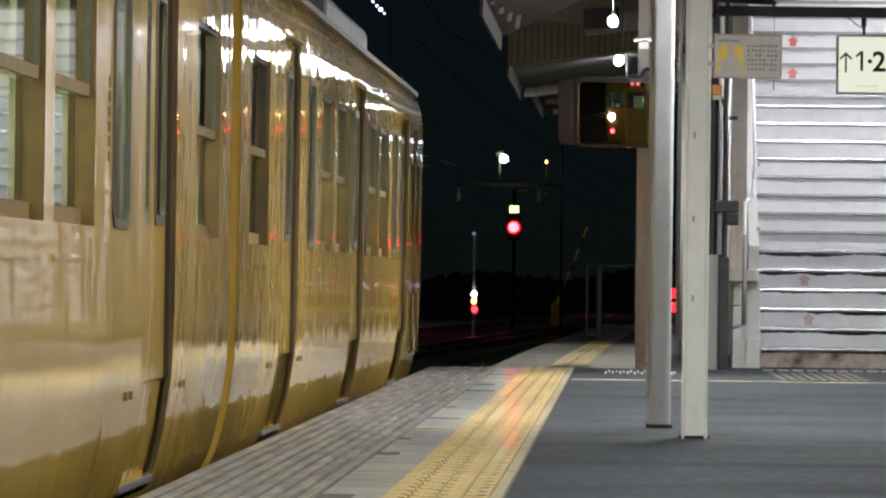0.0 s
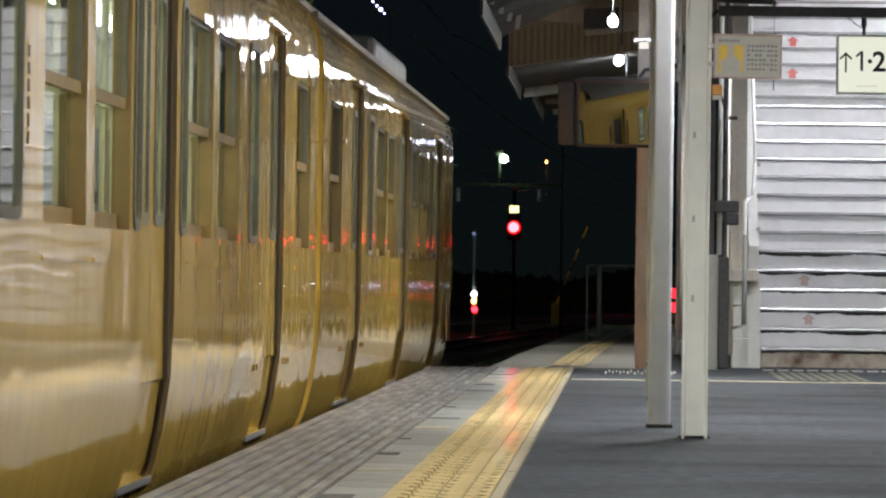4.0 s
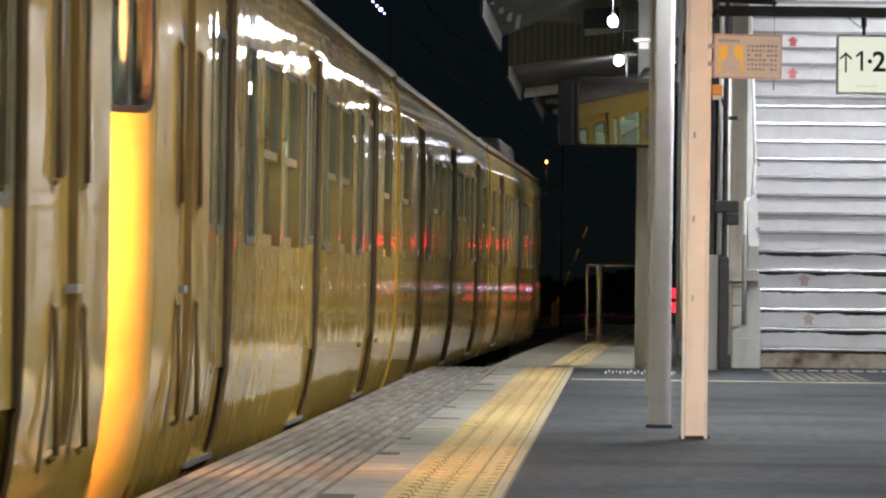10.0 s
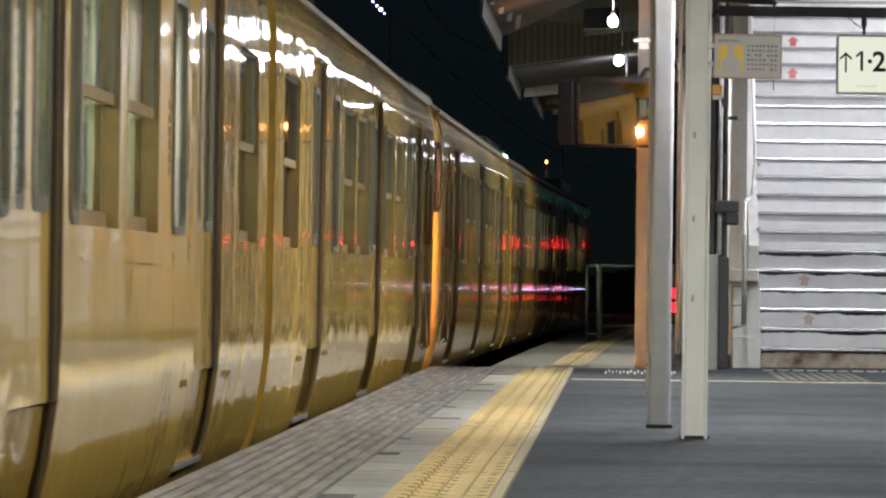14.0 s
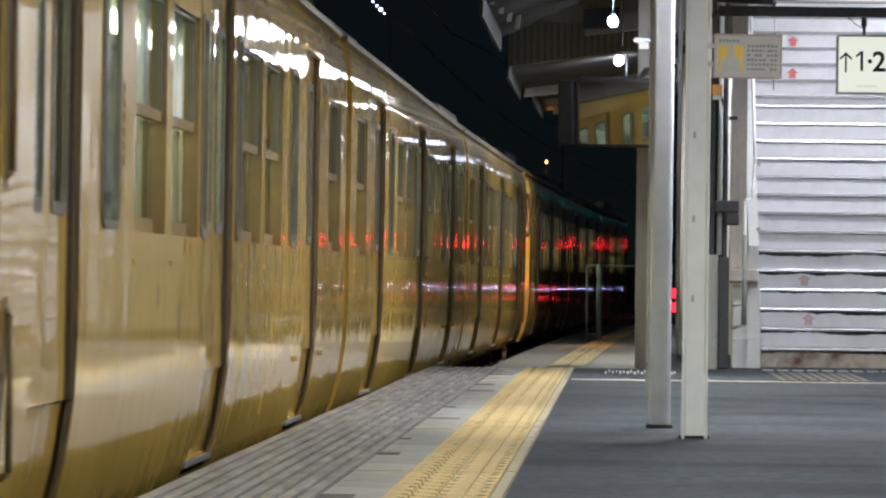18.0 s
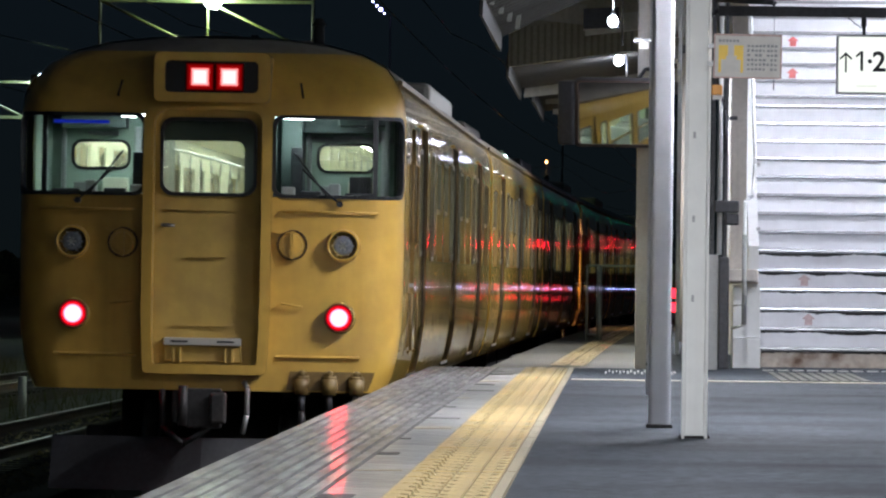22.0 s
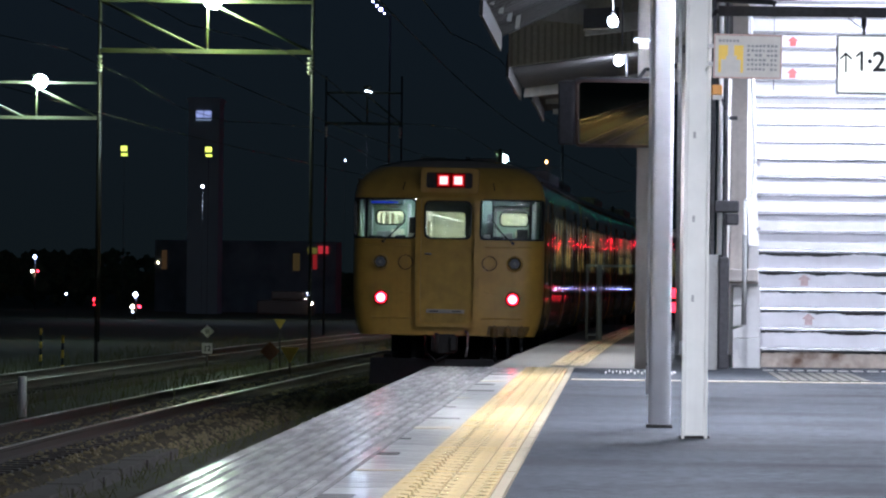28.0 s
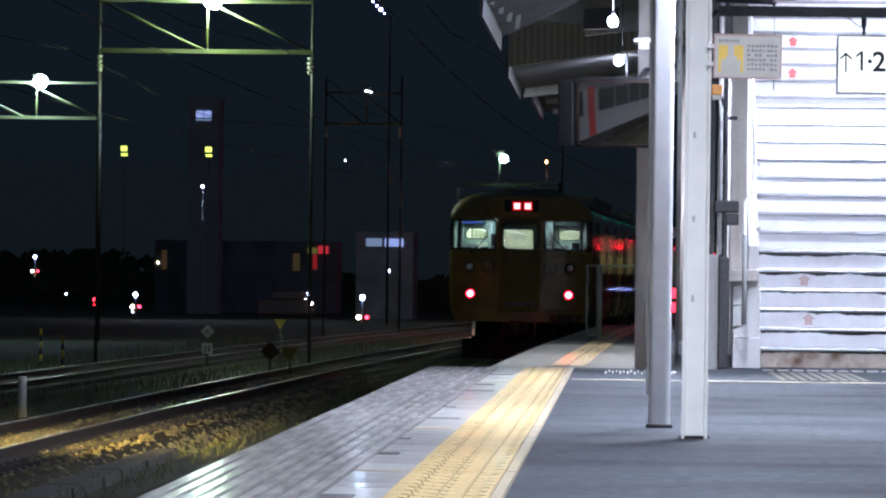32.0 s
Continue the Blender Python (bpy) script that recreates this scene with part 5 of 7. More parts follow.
    for s in (-1, 1):
        # same lining twice: platform side in the darkened green, painted as unlit
        boxes("cab_lining", [(min(s * 1.36, s * 1.38), max(s * 1.36, s * 1.38), -HALF + 0.5, yb, 1.25, 3.08)], M_UNLIT_GREEN if s > 0 else M_CABGREEN, car)
        for k, (bx, bw, z1) in enumerate(((0.52, 0.10, 2.53), (0.66, 0.16, 2.50), (0.88, 0.08, 2.56), (1.0, 0.22, 2.49))):
            boxes("desk_gauge", [(min(s * bx, s * (bx + bw)), max(s * bx, s * (bx + bw)), -HALF + 0.32, -HALF + 0.44, 2.40, z1)], M_DARKSTEEL if k % 2 else M_GREY_PAINT, car, bevel=0.01)
        bm = bmesh.new()
        rod(bm, (s * 1.30, -HALF + 0.62, 2.3), (s * 1.30, -HALF + 0.62, 3.1), 0.018, 0.018, 8)
        part("cab_pipe", bm, M_WHITE_PAINT, car)
    boxes("paper", [(0.80, 1.12, -HALF + 0.20, -HALF + 0.32, 2.44, 2.47)], M_WHITE_PAINT, car)
    for px in (0.40, -0.43):
        boxes("cab_partition", [(px, px + 0.03, -HALF + 0.3, yb, 1.25, 3.1)], M_UNLIT_GREEN, car)
    boxes("blue_lamp", [(-1.19, -0.775, -HALF + 0.20, -HALF + 0.22, 2.985, 3.012)], M_BLUE_ON, car) if tail_on else None


def build_car(cab, tail_on=False, head_on=False, sign_on=False, cool=0.0):
    label = "yellow suburban train car with sliding doors"
    car = holder("train_car", Matrix(), label + (" and a driving cab" if cab else ""), "train car", "cars of the yellow train")
    car.scale = (1.012, 1.0, 1.0)      # 2.94 m over the sheets
    start = 0.37 if cab else 0.0
    openings = [(a, b, 1.08, 3.06, 0.046) for a, b in DOORS]
    openings += [(a, b, WIN_LO, WIN_HI, 0.064) for a, b in WINDOWS]
    openings += [(a, b, 2.02, 2.90, 0.012) for a, b in POCKETS]
    openings += [(17.75, 18.95, WIN_LO, WIN_HI, 0.064)]
    if cab:
        openings += [(1.38, 1.98, 1.30, 3.02, 0.035)]
    else:
        openings += [(0.65, 1.85, WIN_LO, WIN_HI, 0.064)]
    wins = WINDOWS + [(17.75, 18.95)] + ([] if cab else [(0.65, 1.85)])
    for sign, nm in ((1, "side"), (-1, "side")):
        bm = bmesh.new()
        side_wall(bm, openings, start, BODY, sign)
        bmesh.ops.remove_doubles(bm, verts=bm.verts, dist=0.0005)
        bmesh.ops.recalc_face_normals(bm, faces=bm.faces)
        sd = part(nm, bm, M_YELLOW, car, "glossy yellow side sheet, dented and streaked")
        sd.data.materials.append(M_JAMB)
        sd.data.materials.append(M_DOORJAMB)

        def flat(name, u0, u1, z0, z1, depth, mat, parent, lab="", thick=0.012):
            bm2 = bmesh.new()
            zs = [z0] + [z for z, w in PROFILE if z0 < z < z1] + [z1]
            for za, zb in zip(zs[:-1], zs[1:]):
                wa, wb = sign * (half_width(za) - depth), sign * (half_width(zb) - depth)
                v = [bm2.verts.new(p) for p in ((wa, u0 - HALF, za), (wa, u1 - HALF, za), (wb, u1 - HALF, zb), (wb, u0 - HALF, zb))]
                f = bm2.faces.new(v if sign > 0 else v[::-1])
            if thick:
                bmesh.ops.solidify(bm2, geom=bm2.faces[:], thickness=thick)
            return part(name, bm2, mat, parent, lab)

        for a, b in DOORS:
            mid = (a + b) / 2
            for i, (u0, u1) in enumerate(((a, mid - 0.006), (mid + 0.006, b))):
                bm2 = bmesh.new()
                # leaf with a rounded window hole
                hz0, hz1 = 2.05, 2.90
                c0, c1 = u0 + 0.12, u1 - 0.12
                holed(bm2, [(u0, 1.45), (u1, 1.45), (u1, 3.06), (u0, 3.06)], [rrect(c0, c1, hz0, hz1, 0.06, 3)],
                      lambda u, v, w: Vector((sign * (1.45 - 0.036 - w), u - HALF, v)), 0.012)
                leaf = part("door_leaf", bm2, M_YELLOW, car, "yellow sliding door leaf")
                flat("leaf_foot", u0, u1, 1.08, 1.45, 0.036, M_YELLOW, leaf)
                bm2 = bmesh.new()
                holed(bm2, rrect(c0 - 0.02, c1 + 0.02, hz0 - 0.02, hz1 + 0.02, 0.07, 3), [rrect(c0 + 0.02, c1 - 0.02, hz0 + 0.02, hz1 - 0.02, 0.05, 3)],
                      lambda u, v, w: Vector((sign * (1.45 - 0.031 - w), u - HALF, v)), 0.012)
                part("seal", bm2, M_SEAL, leaf)
                pn = flat("pane", c0, c1, hz0, hz1, 0.042, M_GLASS_SIDE, leaf, thick=0)
                pn.visible_shadow = False
            boxes("door_step", [(min(sign * 1.31, sign * 1.372), max(sign * 1.31, sign * 1.372), a - HALF - 0.02, b - HALF + 0.02, 1.046, 1.078)],
                  M_STEP, car, "worn metal door step", bevel=0.006)
            for su0, su1 in ((b - 0.06, b - 0.002), (a + 0.002, a + 0.03)):
                boxes("door_seal", [(min(sign * 1.40, sign * 1.433), max(sign * 1.40, sign * 1.433), su0 - HALF, su1 - HALF, 1.45, 3.05)], M_DOORSEAL, car)
                flat("seal_foot", su0, su1, 1.085, 1.45, 0.017, M_DOORSEAL, car)
            boxes("rain_strip", [(min(sign * 1.435, sign * 1.462), max(sign * 1.435, sign * 1.462), a - HALF - 0.08, b - HALF + 0.08, 3.07, 3.085)], M_YELLOW, car)
        for a, b in wins:
            bm2 = bmesh.new()
            x = sign * 1.45
            bm3 = bmesh.new()
            for y0, y1, z0, z1, dep in ((a, b, WIN_HI - 0.018, WIN_HI, 0.016), (a, a + 0.02, WIN_MID, WIN_HI, 0.016), (b - 0.02, b, WIN_MID, WIN_HI, 0.016)):
                box(bm3, min(x - sign * dep, x - sign * (dep + 0.02)), max(x - sign * dep, x - sign * (dep + 0.02)), y0 - HALF, y1 - HALF, z0, z1)
            for y0, y1, z0, z1, dep in ((a, b, WIN_MID - 0.04, WIN_MID, 0.020), (a, b, WIN_LO, WIN_LO + 0.055, 0.042)):
                box(bm2, min(x - sign * dep, x - sign * (dep + 0.02)), max(x - sign * dep, x - sign * (dep + 0.02)), y0 - HALF, y1 - HALF, z0, z1)
            w = part("window", bm2, M_JAMB, car, "two-sash window with a dull meeting rail and sill")
            part("frame", bm3, M_SEAL, w, "dull dark frame of the upper sash")
            for z0, z1, dep in ((WIN_MID, WIN_HI - 0.02, 0.034), (WIN_LO + 0.05, WIN_MID, 0.054)):
                pn = flat("pane", a, b, z0, z1, dep, M_GLASS_SIDE, w, thick=0)
                pn.visible_shadow = False
            boxes("sill", [(min(x, x + sign * 0.006), max(x, x + sign * 0.006), a - HALF - 0.03, b - HALF + 0.03, WIN_LO - 0.115, WIN_LO - 0.10)], M_YELLOW, w)
        for a, b in POCKETS:
            bm2 = bmesh.new()
            holed(bm2, rrect(a - 0.02, b + 0.02, 2.0, 2.92, 0.09, 4), [rrect(a + 0.012, b - 0.012, 2.03, 2.89, 0.07, 4)],
                  lambda u, v, w: Vector((sign * (1.45 + 0.008 - w), u - HALF, v)), 0.02)
            w = part("pocket_window", bm2, M_SEAL, car, "narrow fixed window beside a door")
            pn = flat("pane", a, b, 2.02, 2.90, 0.006, M_GLASS_SIDE, w, thick=0)
            pn.visible_shadow = False
        for a, b in ((5.46, 5.50), (14.12, 14.16)):
            for k in range(6):
                boxes("text_bar", [(min(sign * 1.449, sign * 1.453), max(sign * 1.449, sign * 1.453), a - HALF, b - HALF, 2.22 + k * 0.05, 2.255 + k * 0.05)], M_RING, sd)
        if cab:
            d = flat("crew_door", 1.40, 1.96, 1.30, 3.02, 0.030, M_YELLOW, car, "narrow yellow crew door")
            boxes("crew_window", [(min(sign * 1.424, sign * 1.416), max(sign * 1.424, sign * 1.416), 1.50 - HALF, 1.86 - HALF, 2.15, 2.85)], M_RUBBER, d)
            for u in (1.28, 2.12):
                for z0, z1 in ((1.24, 1.78), (2.08, 2.78)):
                    # thin brown plate: the shade of a rail recess is put into its colour
                    slot = flat("rail_recess", u - 0.05, u + 0.05, z0, z1, -0.003, M_DOORJAMB, car, "brown plate painted in for the shaded recess behind the grab rail", thick=0.004)
                    bm2 = bmesh.new()
                    pipe(bm2, [(sign * 1.44, u - HALF, z0 + 0.03), (sign * 1.468, u - HALF, z0 + 0.05), (sign * 1.468, u - HALF, z1 - 0.05), (sign * 1.44, u - HALF, z1 - 0.03)], 0.011, 6)
                    part("grab_rail", bm2, M_JAMB, slot)
            boxes("door_handle", [(min(sign * 1.43, sign * 1.47), max(sign * 1.43, sign * 1.47), 1.44 - HALF, 1.56 - HALF, 1.78, 1.81)], M_ALU, d)
        # gutter along the roof edge
        bm2 = bmesh.new()
        box(bm2, min(sign * 1.365, sign * 1.41), max(sign * 1.365, sign * 1.41), start - HALF + 0.15, HALF, GUTTER_Z - 0.01, GUTTER_Z + 0.025)
        part("gutter", bm2, M_GUTTER, car)
        # service lids on the lower side
        for u in (14.95, 17.2):
            for k in (0.0, 0.18):
                boxes("service_lid", [(min(sign * 1.428, sign * 1.447), max(sign * 1.428, sign * 1.447), u + k - HALF, u + k + 0.05 - HALF, 1.40, 1.43)], M_JAMB, car, bevel=0.004)
    # roof
    bm = bmesh.new()
    prof = [(w, z) for z, w in PROFILE if z >= GUTTER_Z]
    prof = prof + [(-w, z) for w, z in prof[::-1][1:]]
    y0 = (0.75 if cab else 0.0) - HALF
    rows = [[bm.verts.new((x, y, z + 0.012)) for x, z in prof] for y in (y0, -4.0, 4.0, HALF)]
    for r0, r1 in zip(rows[:-1], rows[1:]):
        for i in range(len(prof) - 1):
            f = bm.faces.new((r0[i], r0[i + 1], r1[i + 1], r1[i]))
            f.smooth = True
    part("roof", bm, M_ROOF, car, "grey painted roof")
    boxes("cooler", [(-1.12, 1.12, cool - 2.6, cool + 2.6, 3.50, 3.76) if cool else (-0.80, 0.80, -2.2, 2.2, 3.58, 3.88)], M_ROOF, car, "roof cooling unit", bevel=0.06)
    for y in (-6.6, -4.4, 4.4, 6.6):
        if abs(y - cool) < 3.1:
            continue
        for x in (-0.62, 0.18):
            boxes("vent", [(x, x + 0.44, y - 0.35, y + 0.35, 3.60, 3.76)], M_ROOF, car, "roof ventilator", bevel=0.04)
    if cab:
        for x, h, r in ((0.20, 3.74, 0.05), (0.70, 3.88, 0.05)):
            bm = bmesh.new()
            rod(bm, (x, -HALF + 1.6, 3.40), (x, -HALF + 1.6, h - 0.06), r, r * 0.8)
            rod(bm, (x, -HALF + 1.6, h - 0.06), (x, -HALF + 1.6, h), r * 1.2, r * 0.5)
            part("whistle", bm, M_UNDER, car)
    # plain ends
    ends = [HALF] if cab else [HALF, -HALF]
    for y in ends:
        bm = bmesh.new()
        ring = [(half_width(z), z) for z, w in PROFILE] + [(-half_width(z), z) for z, w in PROFILE[::-1][1:]]
        s = 1 if y > 0 else -1
        holed(bm, ring, [[(-0.45, 1.25), (0.45, 1.25), (0.45, 3.05), (-0.45, 3.05)]], lambda u, v, w: Vector((u, y - s * (0.004 + w), v)), 0.03)
        part("end_wall", bm, M_YELLOW, car)
        bm = bmesh.new()
        holed(bm, [(-0.55, 1.15), (0.55, 1.15), (0.55, 3.15), (-0.55, 3.15)], [[(-0.45, 1.25), (0.45, 1.25), (0.45, 3.05), (-0.45, 3.05)]],
              lambda u, v, w: Vector((u, y + s * w, v)), 0.24)
        part("gangway_bellows", bm, M_RUBBER, car, "black gangway bellows")
    # floor, bogies and boxes below
    boxes("underframe", [(-1.33, 1.33, -HALF + 0.06 + (0.4 if cab else 0), HALF - 0.06, 0.99, 1.20)], M_UNDER, car)
    for y in (-6.9, 6.9):
        bm = bmesh.new()
        box(bm, -0.885, 0.885, y - 0.3, y + 0.3, 0.50, 0.92)
        bg = part("bogie", bm, M_UNDER, car, "dark steel bogie")
        for s in (-1, 1):
            boxes("side_frame", [(s * 0.96 - 0.07, s * 0.96 + 0.07, y - 1.6, y + 1.6, 0.42, 0.66)], M_UNDER, bg, bevel=0.02)
        for dy in (-1.05, 1.05):
            bm = bmesh.new()
            rod(bm, (-0.5, y + dy, 0.43), (0.5, y + dy, 0.43), 0.08, 0.08, 12)
            for s in (-1, 1):
                rod(bm, (s * 0.47, y + dy, 0.43), (s * 0.61, y + dy, 0.43), 0.43, 0.43, 24)
                rod(bm, (s * 0.45, y + dy, 0.43), (s * 0.48, y + dy, 0.43), 0.46, 0.46, 24)
            part("wheelset", bm, M_STEEL, bg)
    for spec in ((-1.2, 1.2, -4.0, -1.2, 0.35, 0.989), (-1.2, 1.2, -0.6, 3.9, 0.38, 0.989)):
        boxes("equipment_box", [spec], M_UNDER, car, "dark equipment box under the floor", bevel=0.02)
    # inside
    yi = -HALF + (1.62 if cab else 0.05)
    boxes("saloon_floor", [(-1.36, 1.36, yi, HALF - 0.05, 1.205, 1.235)], M_FLOOR_IN, car)
    boxes("saloon_ceiling", [(-1.30, 1.30, yi, HALF - 0.05, 3.16, 3.19)], M_CREAM, car)
    tube = mesh_box("saloon_tube", (-0.08, 0.08, 0.0, 1.25, 3.12, 3.15), M_CEIL_ON)
    for x in (-0.55, 0.55):
        for k in range(9):
            if yi + 2.1 + 2.0 * k < HALF:
                put(tube, car, (x, yi + 0.8 + 2.0 * k, 0.0))["label"] = "lit saloon ceiling light"
    lining = []
    for s in (-1, 1):
        x0, x1 = sorted((s * 1.34, s * 1.36))
        lining.append((x0, x1, yi, HALF - 0.05, 1.235, 1.98))
        lining.append((x0, x1, yi, HALF - 0.05, 2.92, 3.17))
    gaps = sorted(DOORS + wins + POCKETS + [(0.0, yi + HALF), (BODY - 0.05, BODY)])
    for (a0, a1), (b0, b1) in zip(gaps[:-1], gaps[1:]):
        if b0 - a1 > 0.05:
            lining += [(min(s * 1.34, s * 1.36), max(s * 1.34, s * 1.36), a1 - HALF + 0.01, b0 - HALF - 0.01, 1.98, 2.92) for s in (-1, 1)]
    boxes("lining", lining, M_CREAM, car)
    boxes("saloon_end", [(-1.34, 1.34, HALF - 0.12, HALF - 0.08, 1.235, 3.16)], M_CREAM, car)
    back = mesh_box("seat_back", (-0.45, 0.45, 0.0, 0.12, 1.661, 2.38), M_SEAT, 0.03)
    base = mesh_box("seat", (-0.45, 0.45, -0.42, 0.54, 1.50, 1.66), M_SEAT, 0.02)
    plinth = mesh_box("seat_base", (-0.38, 0.38, -0.30, 0.42, 1.236, 1.499), M_GREY_PAINT)
    for y in [-4.6 + 1.45 * j for j in range(4)] + [1.6 + 1.45 * j for j in range(3)] + [-HALF + 2.2, HALF - 1.6]:
        for s in (-1, 1):
            seat = put(base, car, (s * 0.87, y, 0.0))
            seat["label"] = "blue-grey moquette bench seat"
            put(back, seat, (0.0, 0.0, 0.0))
            put(plinth, seat, (0.0, 0.0, 0.0))
    bm = bmesh.new()
    for s in (-1, 1):
        rod(bm, (s * 0.75, yi + 0.3, 2.92), (s * 0.75, HALF - 0.3, 2.92), 0.015)
        for k in range(16):
            rod(bm, (s * 0.75, yi + 0.9 + k * 1.05, 2.92), (s * 0.75, yi + 0.9 + k * 1.05, 2.78), 0.006, 0.012, 5)
    part("strap_rail", bm, M_ALU, car)
    if cab:
        cab_front(car, tail_on, head_on, sign_on)
    return car


TRAIN = []


def make_train():
    lead = build_car(True, tail_on=True, head_on=True, sign_on=True, cool=-4.3)               # cab at the front
    mid = build_car(False)
    rear = build_car(True)                             # dark cab against the second set
    second = build_car(True, head_on=True)
    last = build_car(True, tail_on=True, sign_on=True, cool=4.3)
    mid2 = copy_thing(mid, Matrix())
    tagged(lead, "leading yellow train car with cab, headlights and red sign lit")
    tagged(rear, "yellow train car whose cab faces the coupled set")
    tagged(second, "yellow train car with warm headlights lit against the coupled cab")
    tagged(last, "last yellow train car, red tail lights and red sign lit")
    TRAIN.extend([(lead, True), (mid, False), (rear, False), (second, True), (mid2, False), (last, False)])


make_train()

# way of the leading cab's nose along the track: seconds, metres
FRONT = [(0.0, 42.80), (0.5, 42.97), (1.0, 43.26), (1.5, 43.78), (2.0, 44.50), (2.5, 45.35), (3.0, 46.40), (3.5, 47.62), (4.0, 49.05), (4.5, 50.65),
         (5.0, 52.38), (5.5, 54.25), (6.0, 56.25), (6.5, 58.40), (7.0, 60.75), (7.5, 63.25), (8.0, 65.90), (8.5, 68.75), (9.0, 71.80), (9.5, 75.05),
         (10.0, 78.30), (11.0, 85.10), (12.0, 91.95), (13.0, 98.80), (14.0, 105.60), (15.0, 112.30), (16.0, 119.00), (17.0, 125.70), (18.0, 132.40),
         (19.0, 139.15), (20.0, 145.95), (21.0, 152.70), (22.0, 159.30), (23.0, 166.00), (24.0, 172.70), (25.0, 179.40), (26.0, 186.10), (27.0, 192.80),
         (28.0, 199.50), (29.0, 206.20), (30.0, 212.90), (31.0, 219.65), (32.0, 226.40)]


def car_pose(y, turned):
    a, b = Vector((track_x(y - 6.9), y - 6.9)), Vector((track_x(y + 6.9), y + 6.9))
    c, d = (a + b) / 2, (b - a).normalized()
    yaw = math.degrees(math.atan2(-d.x, d.y))
    cant = 0.35 if y > 30 else 0.35 * max(0.0, (y - 10) / 20)
    return pose(c.x, c.y, RAIL, 0, -cant if turned else cant, yaw + (180 if turned else 0))

# ---------------------------------------------------------------- ground and tracks
bm = bmesh.new()
n = 60
xs = [-2500, -600, -150, -60, -35, -22, -16, -12, -9.5, -8.2, -6.0, -5.2, -4.6, -2.0, 4.2, 12, 60, 600, 2500]
ysg = [-2500, -300, -60, -20, 0, 20, 40, 50, 60, 70, 80, 95, 110, 130, 160, 200, 300, 600, 3500]
vs = [[bm.verts.new((x, y, RAIL - 0.24 - (0.10 if abs(x + 5.1) < 0.6 else 0.0))) for y in ysg] for x in xs]
for i in range(len(xs) - 1):
    for j in range(len(ysg) - 1):
        bm.faces.new((vs[i][j], vs[i + 1][j], vs[i + 1][j + 1], vs[i][j + 1]))
tagged(part("ground", bm, M_GROUND), "dark soil and weeds of the railway yard at night", "ground", kind="structure")


def lane(offset, name, lab, y0=-40.0, y1=300.0):
    """A track: ballast bed, sleepers as one mass, two rails."""
    tr = holder(name, pose(0, 0, 0), lab, "railway track", kind="structure")
    ys = [y0 + (y1 - y0) * k / 60 for k in range(61)]

    def strip(nm, prof, mat):
        bm = bmesh.new()
        rings = [[bm.verts.new((track_x(y) + offset + x, y, z)) for x, z in prof] for y in ys]
        for r0, r1 in zip(rings[:-1], rings[1:]):
            for i in range(len(prof) - 1):
                bm.faces.new((r0[i], r0[i + 1], r1[i + 1], r1[i]))
        bmesh.ops.recalc_face_normals(bm, faces=bm.faces)
        part(nm, bm, mat, tr)
    strip("ballast_bed", [(-1.9, RAIL - 0.40), (-1.35, RAIL - 0.17), (1.35, RAIL - 0.17), (1.9, RAIL - 0.40)], M_BALLAST)
    for s in (-1, 1):
        c = s * 0.5665
        strip("rail", [(c - 0.06, RAIL - 0.15), (c - 0.012, RAIL - 0.12), (c - 0.012, RAIL - 0.05), (c - 0.033, RAIL - 0.035), (c - 0.033, RAIL - 0.006),
                       (c + 0.033, RAIL - 0.006), (c + 0.033, RAIL - 0.035), (c + 0.012, RAIL - 0.05), (c + 0.012, RAIL - 0.12), (c + 0.06, RAIL - 0.15)], M_RAIL)
        strip("rail_head", [(c - 0.030, RAIL - 0.008), (c - 0.024, RAIL), (c + 0.024, RAIL), (c + 0.030, RAIL - 0.008)], M_RAILTOP)
    bm = bmesh.new()
    y = max(y0, 20.0)
    while y < 140:
        x = track_x(y) + offset
        box(bm, x - 1.0, x + 1.0, y - 0.11, y + 0.11, RAIL - 0.19, RAIL - 0.145)
        y += 0.62
    sl = part("sleepers", bm, M_SLEEPER, tr)
    sl["kind"] = "stuff"
    return tr


lane(0.0, "track_platform", "platform track of narrow gauge on dark ballast")
lane(-4.08, "track_middle", "second track with shiny rail heads on dry ballast")
lane(-8.35, "track_far", "third track, half lost in the dark yard")

# concrete lids of the cable trough between the tracks
trough = holder("cable_trough", pose(-5.46, 44.0, RAIL - 0.42), "row of grey concrete cable trough lids beside the ballast", "cable trough")
bm = bmesh.new()
box(bm, -0.2, 0.2, 0.004, 0.986, 0.0, 0.20)
lid = mesh_of("lid", bm, M_SLEEPER, bevel=0.008)
for k in range(18):
    ob = new("lid", lid)
    ob.parent = trough
    ob.matrix_basis = pose(0.012 * math.sin(k * 2.3), k * 0.99, 0.004 * math.cos(k * 1.7), 0, 0, 0.4 * math.sin(k * 3.1))

# loose stones and dry weeds beside the second track
rng = random.Random(11)
verts, faces = [], []


def add_stone(x, y, z, r):
    b = len(verts)
    pts = [(1, 0, 0), (-1, 0, 0), (0, 1, 0), (0, -1, 0), (0, 0, 1), (0, 0, -0.6)]
    a = rng.uniform(0, 6.28)
    for px, py, pz in pts:
        k = r * rng.uniform(0.6, 1.25)
        verts.append((x + k * (px * math.cos(a) - py * math.sin(a)), y + k * (px * math.sin(a) + py * math.cos(a)), z + 0.7 * k * pz))
    for f in ((0, 2, 4), (2, 1, 4), (1, 3, 4), (3, 0, 4), (2, 0, 5), (1, 2, 5), (3, 1, 5), (0, 3, 5)):
        faces.append([b + i for i in f])


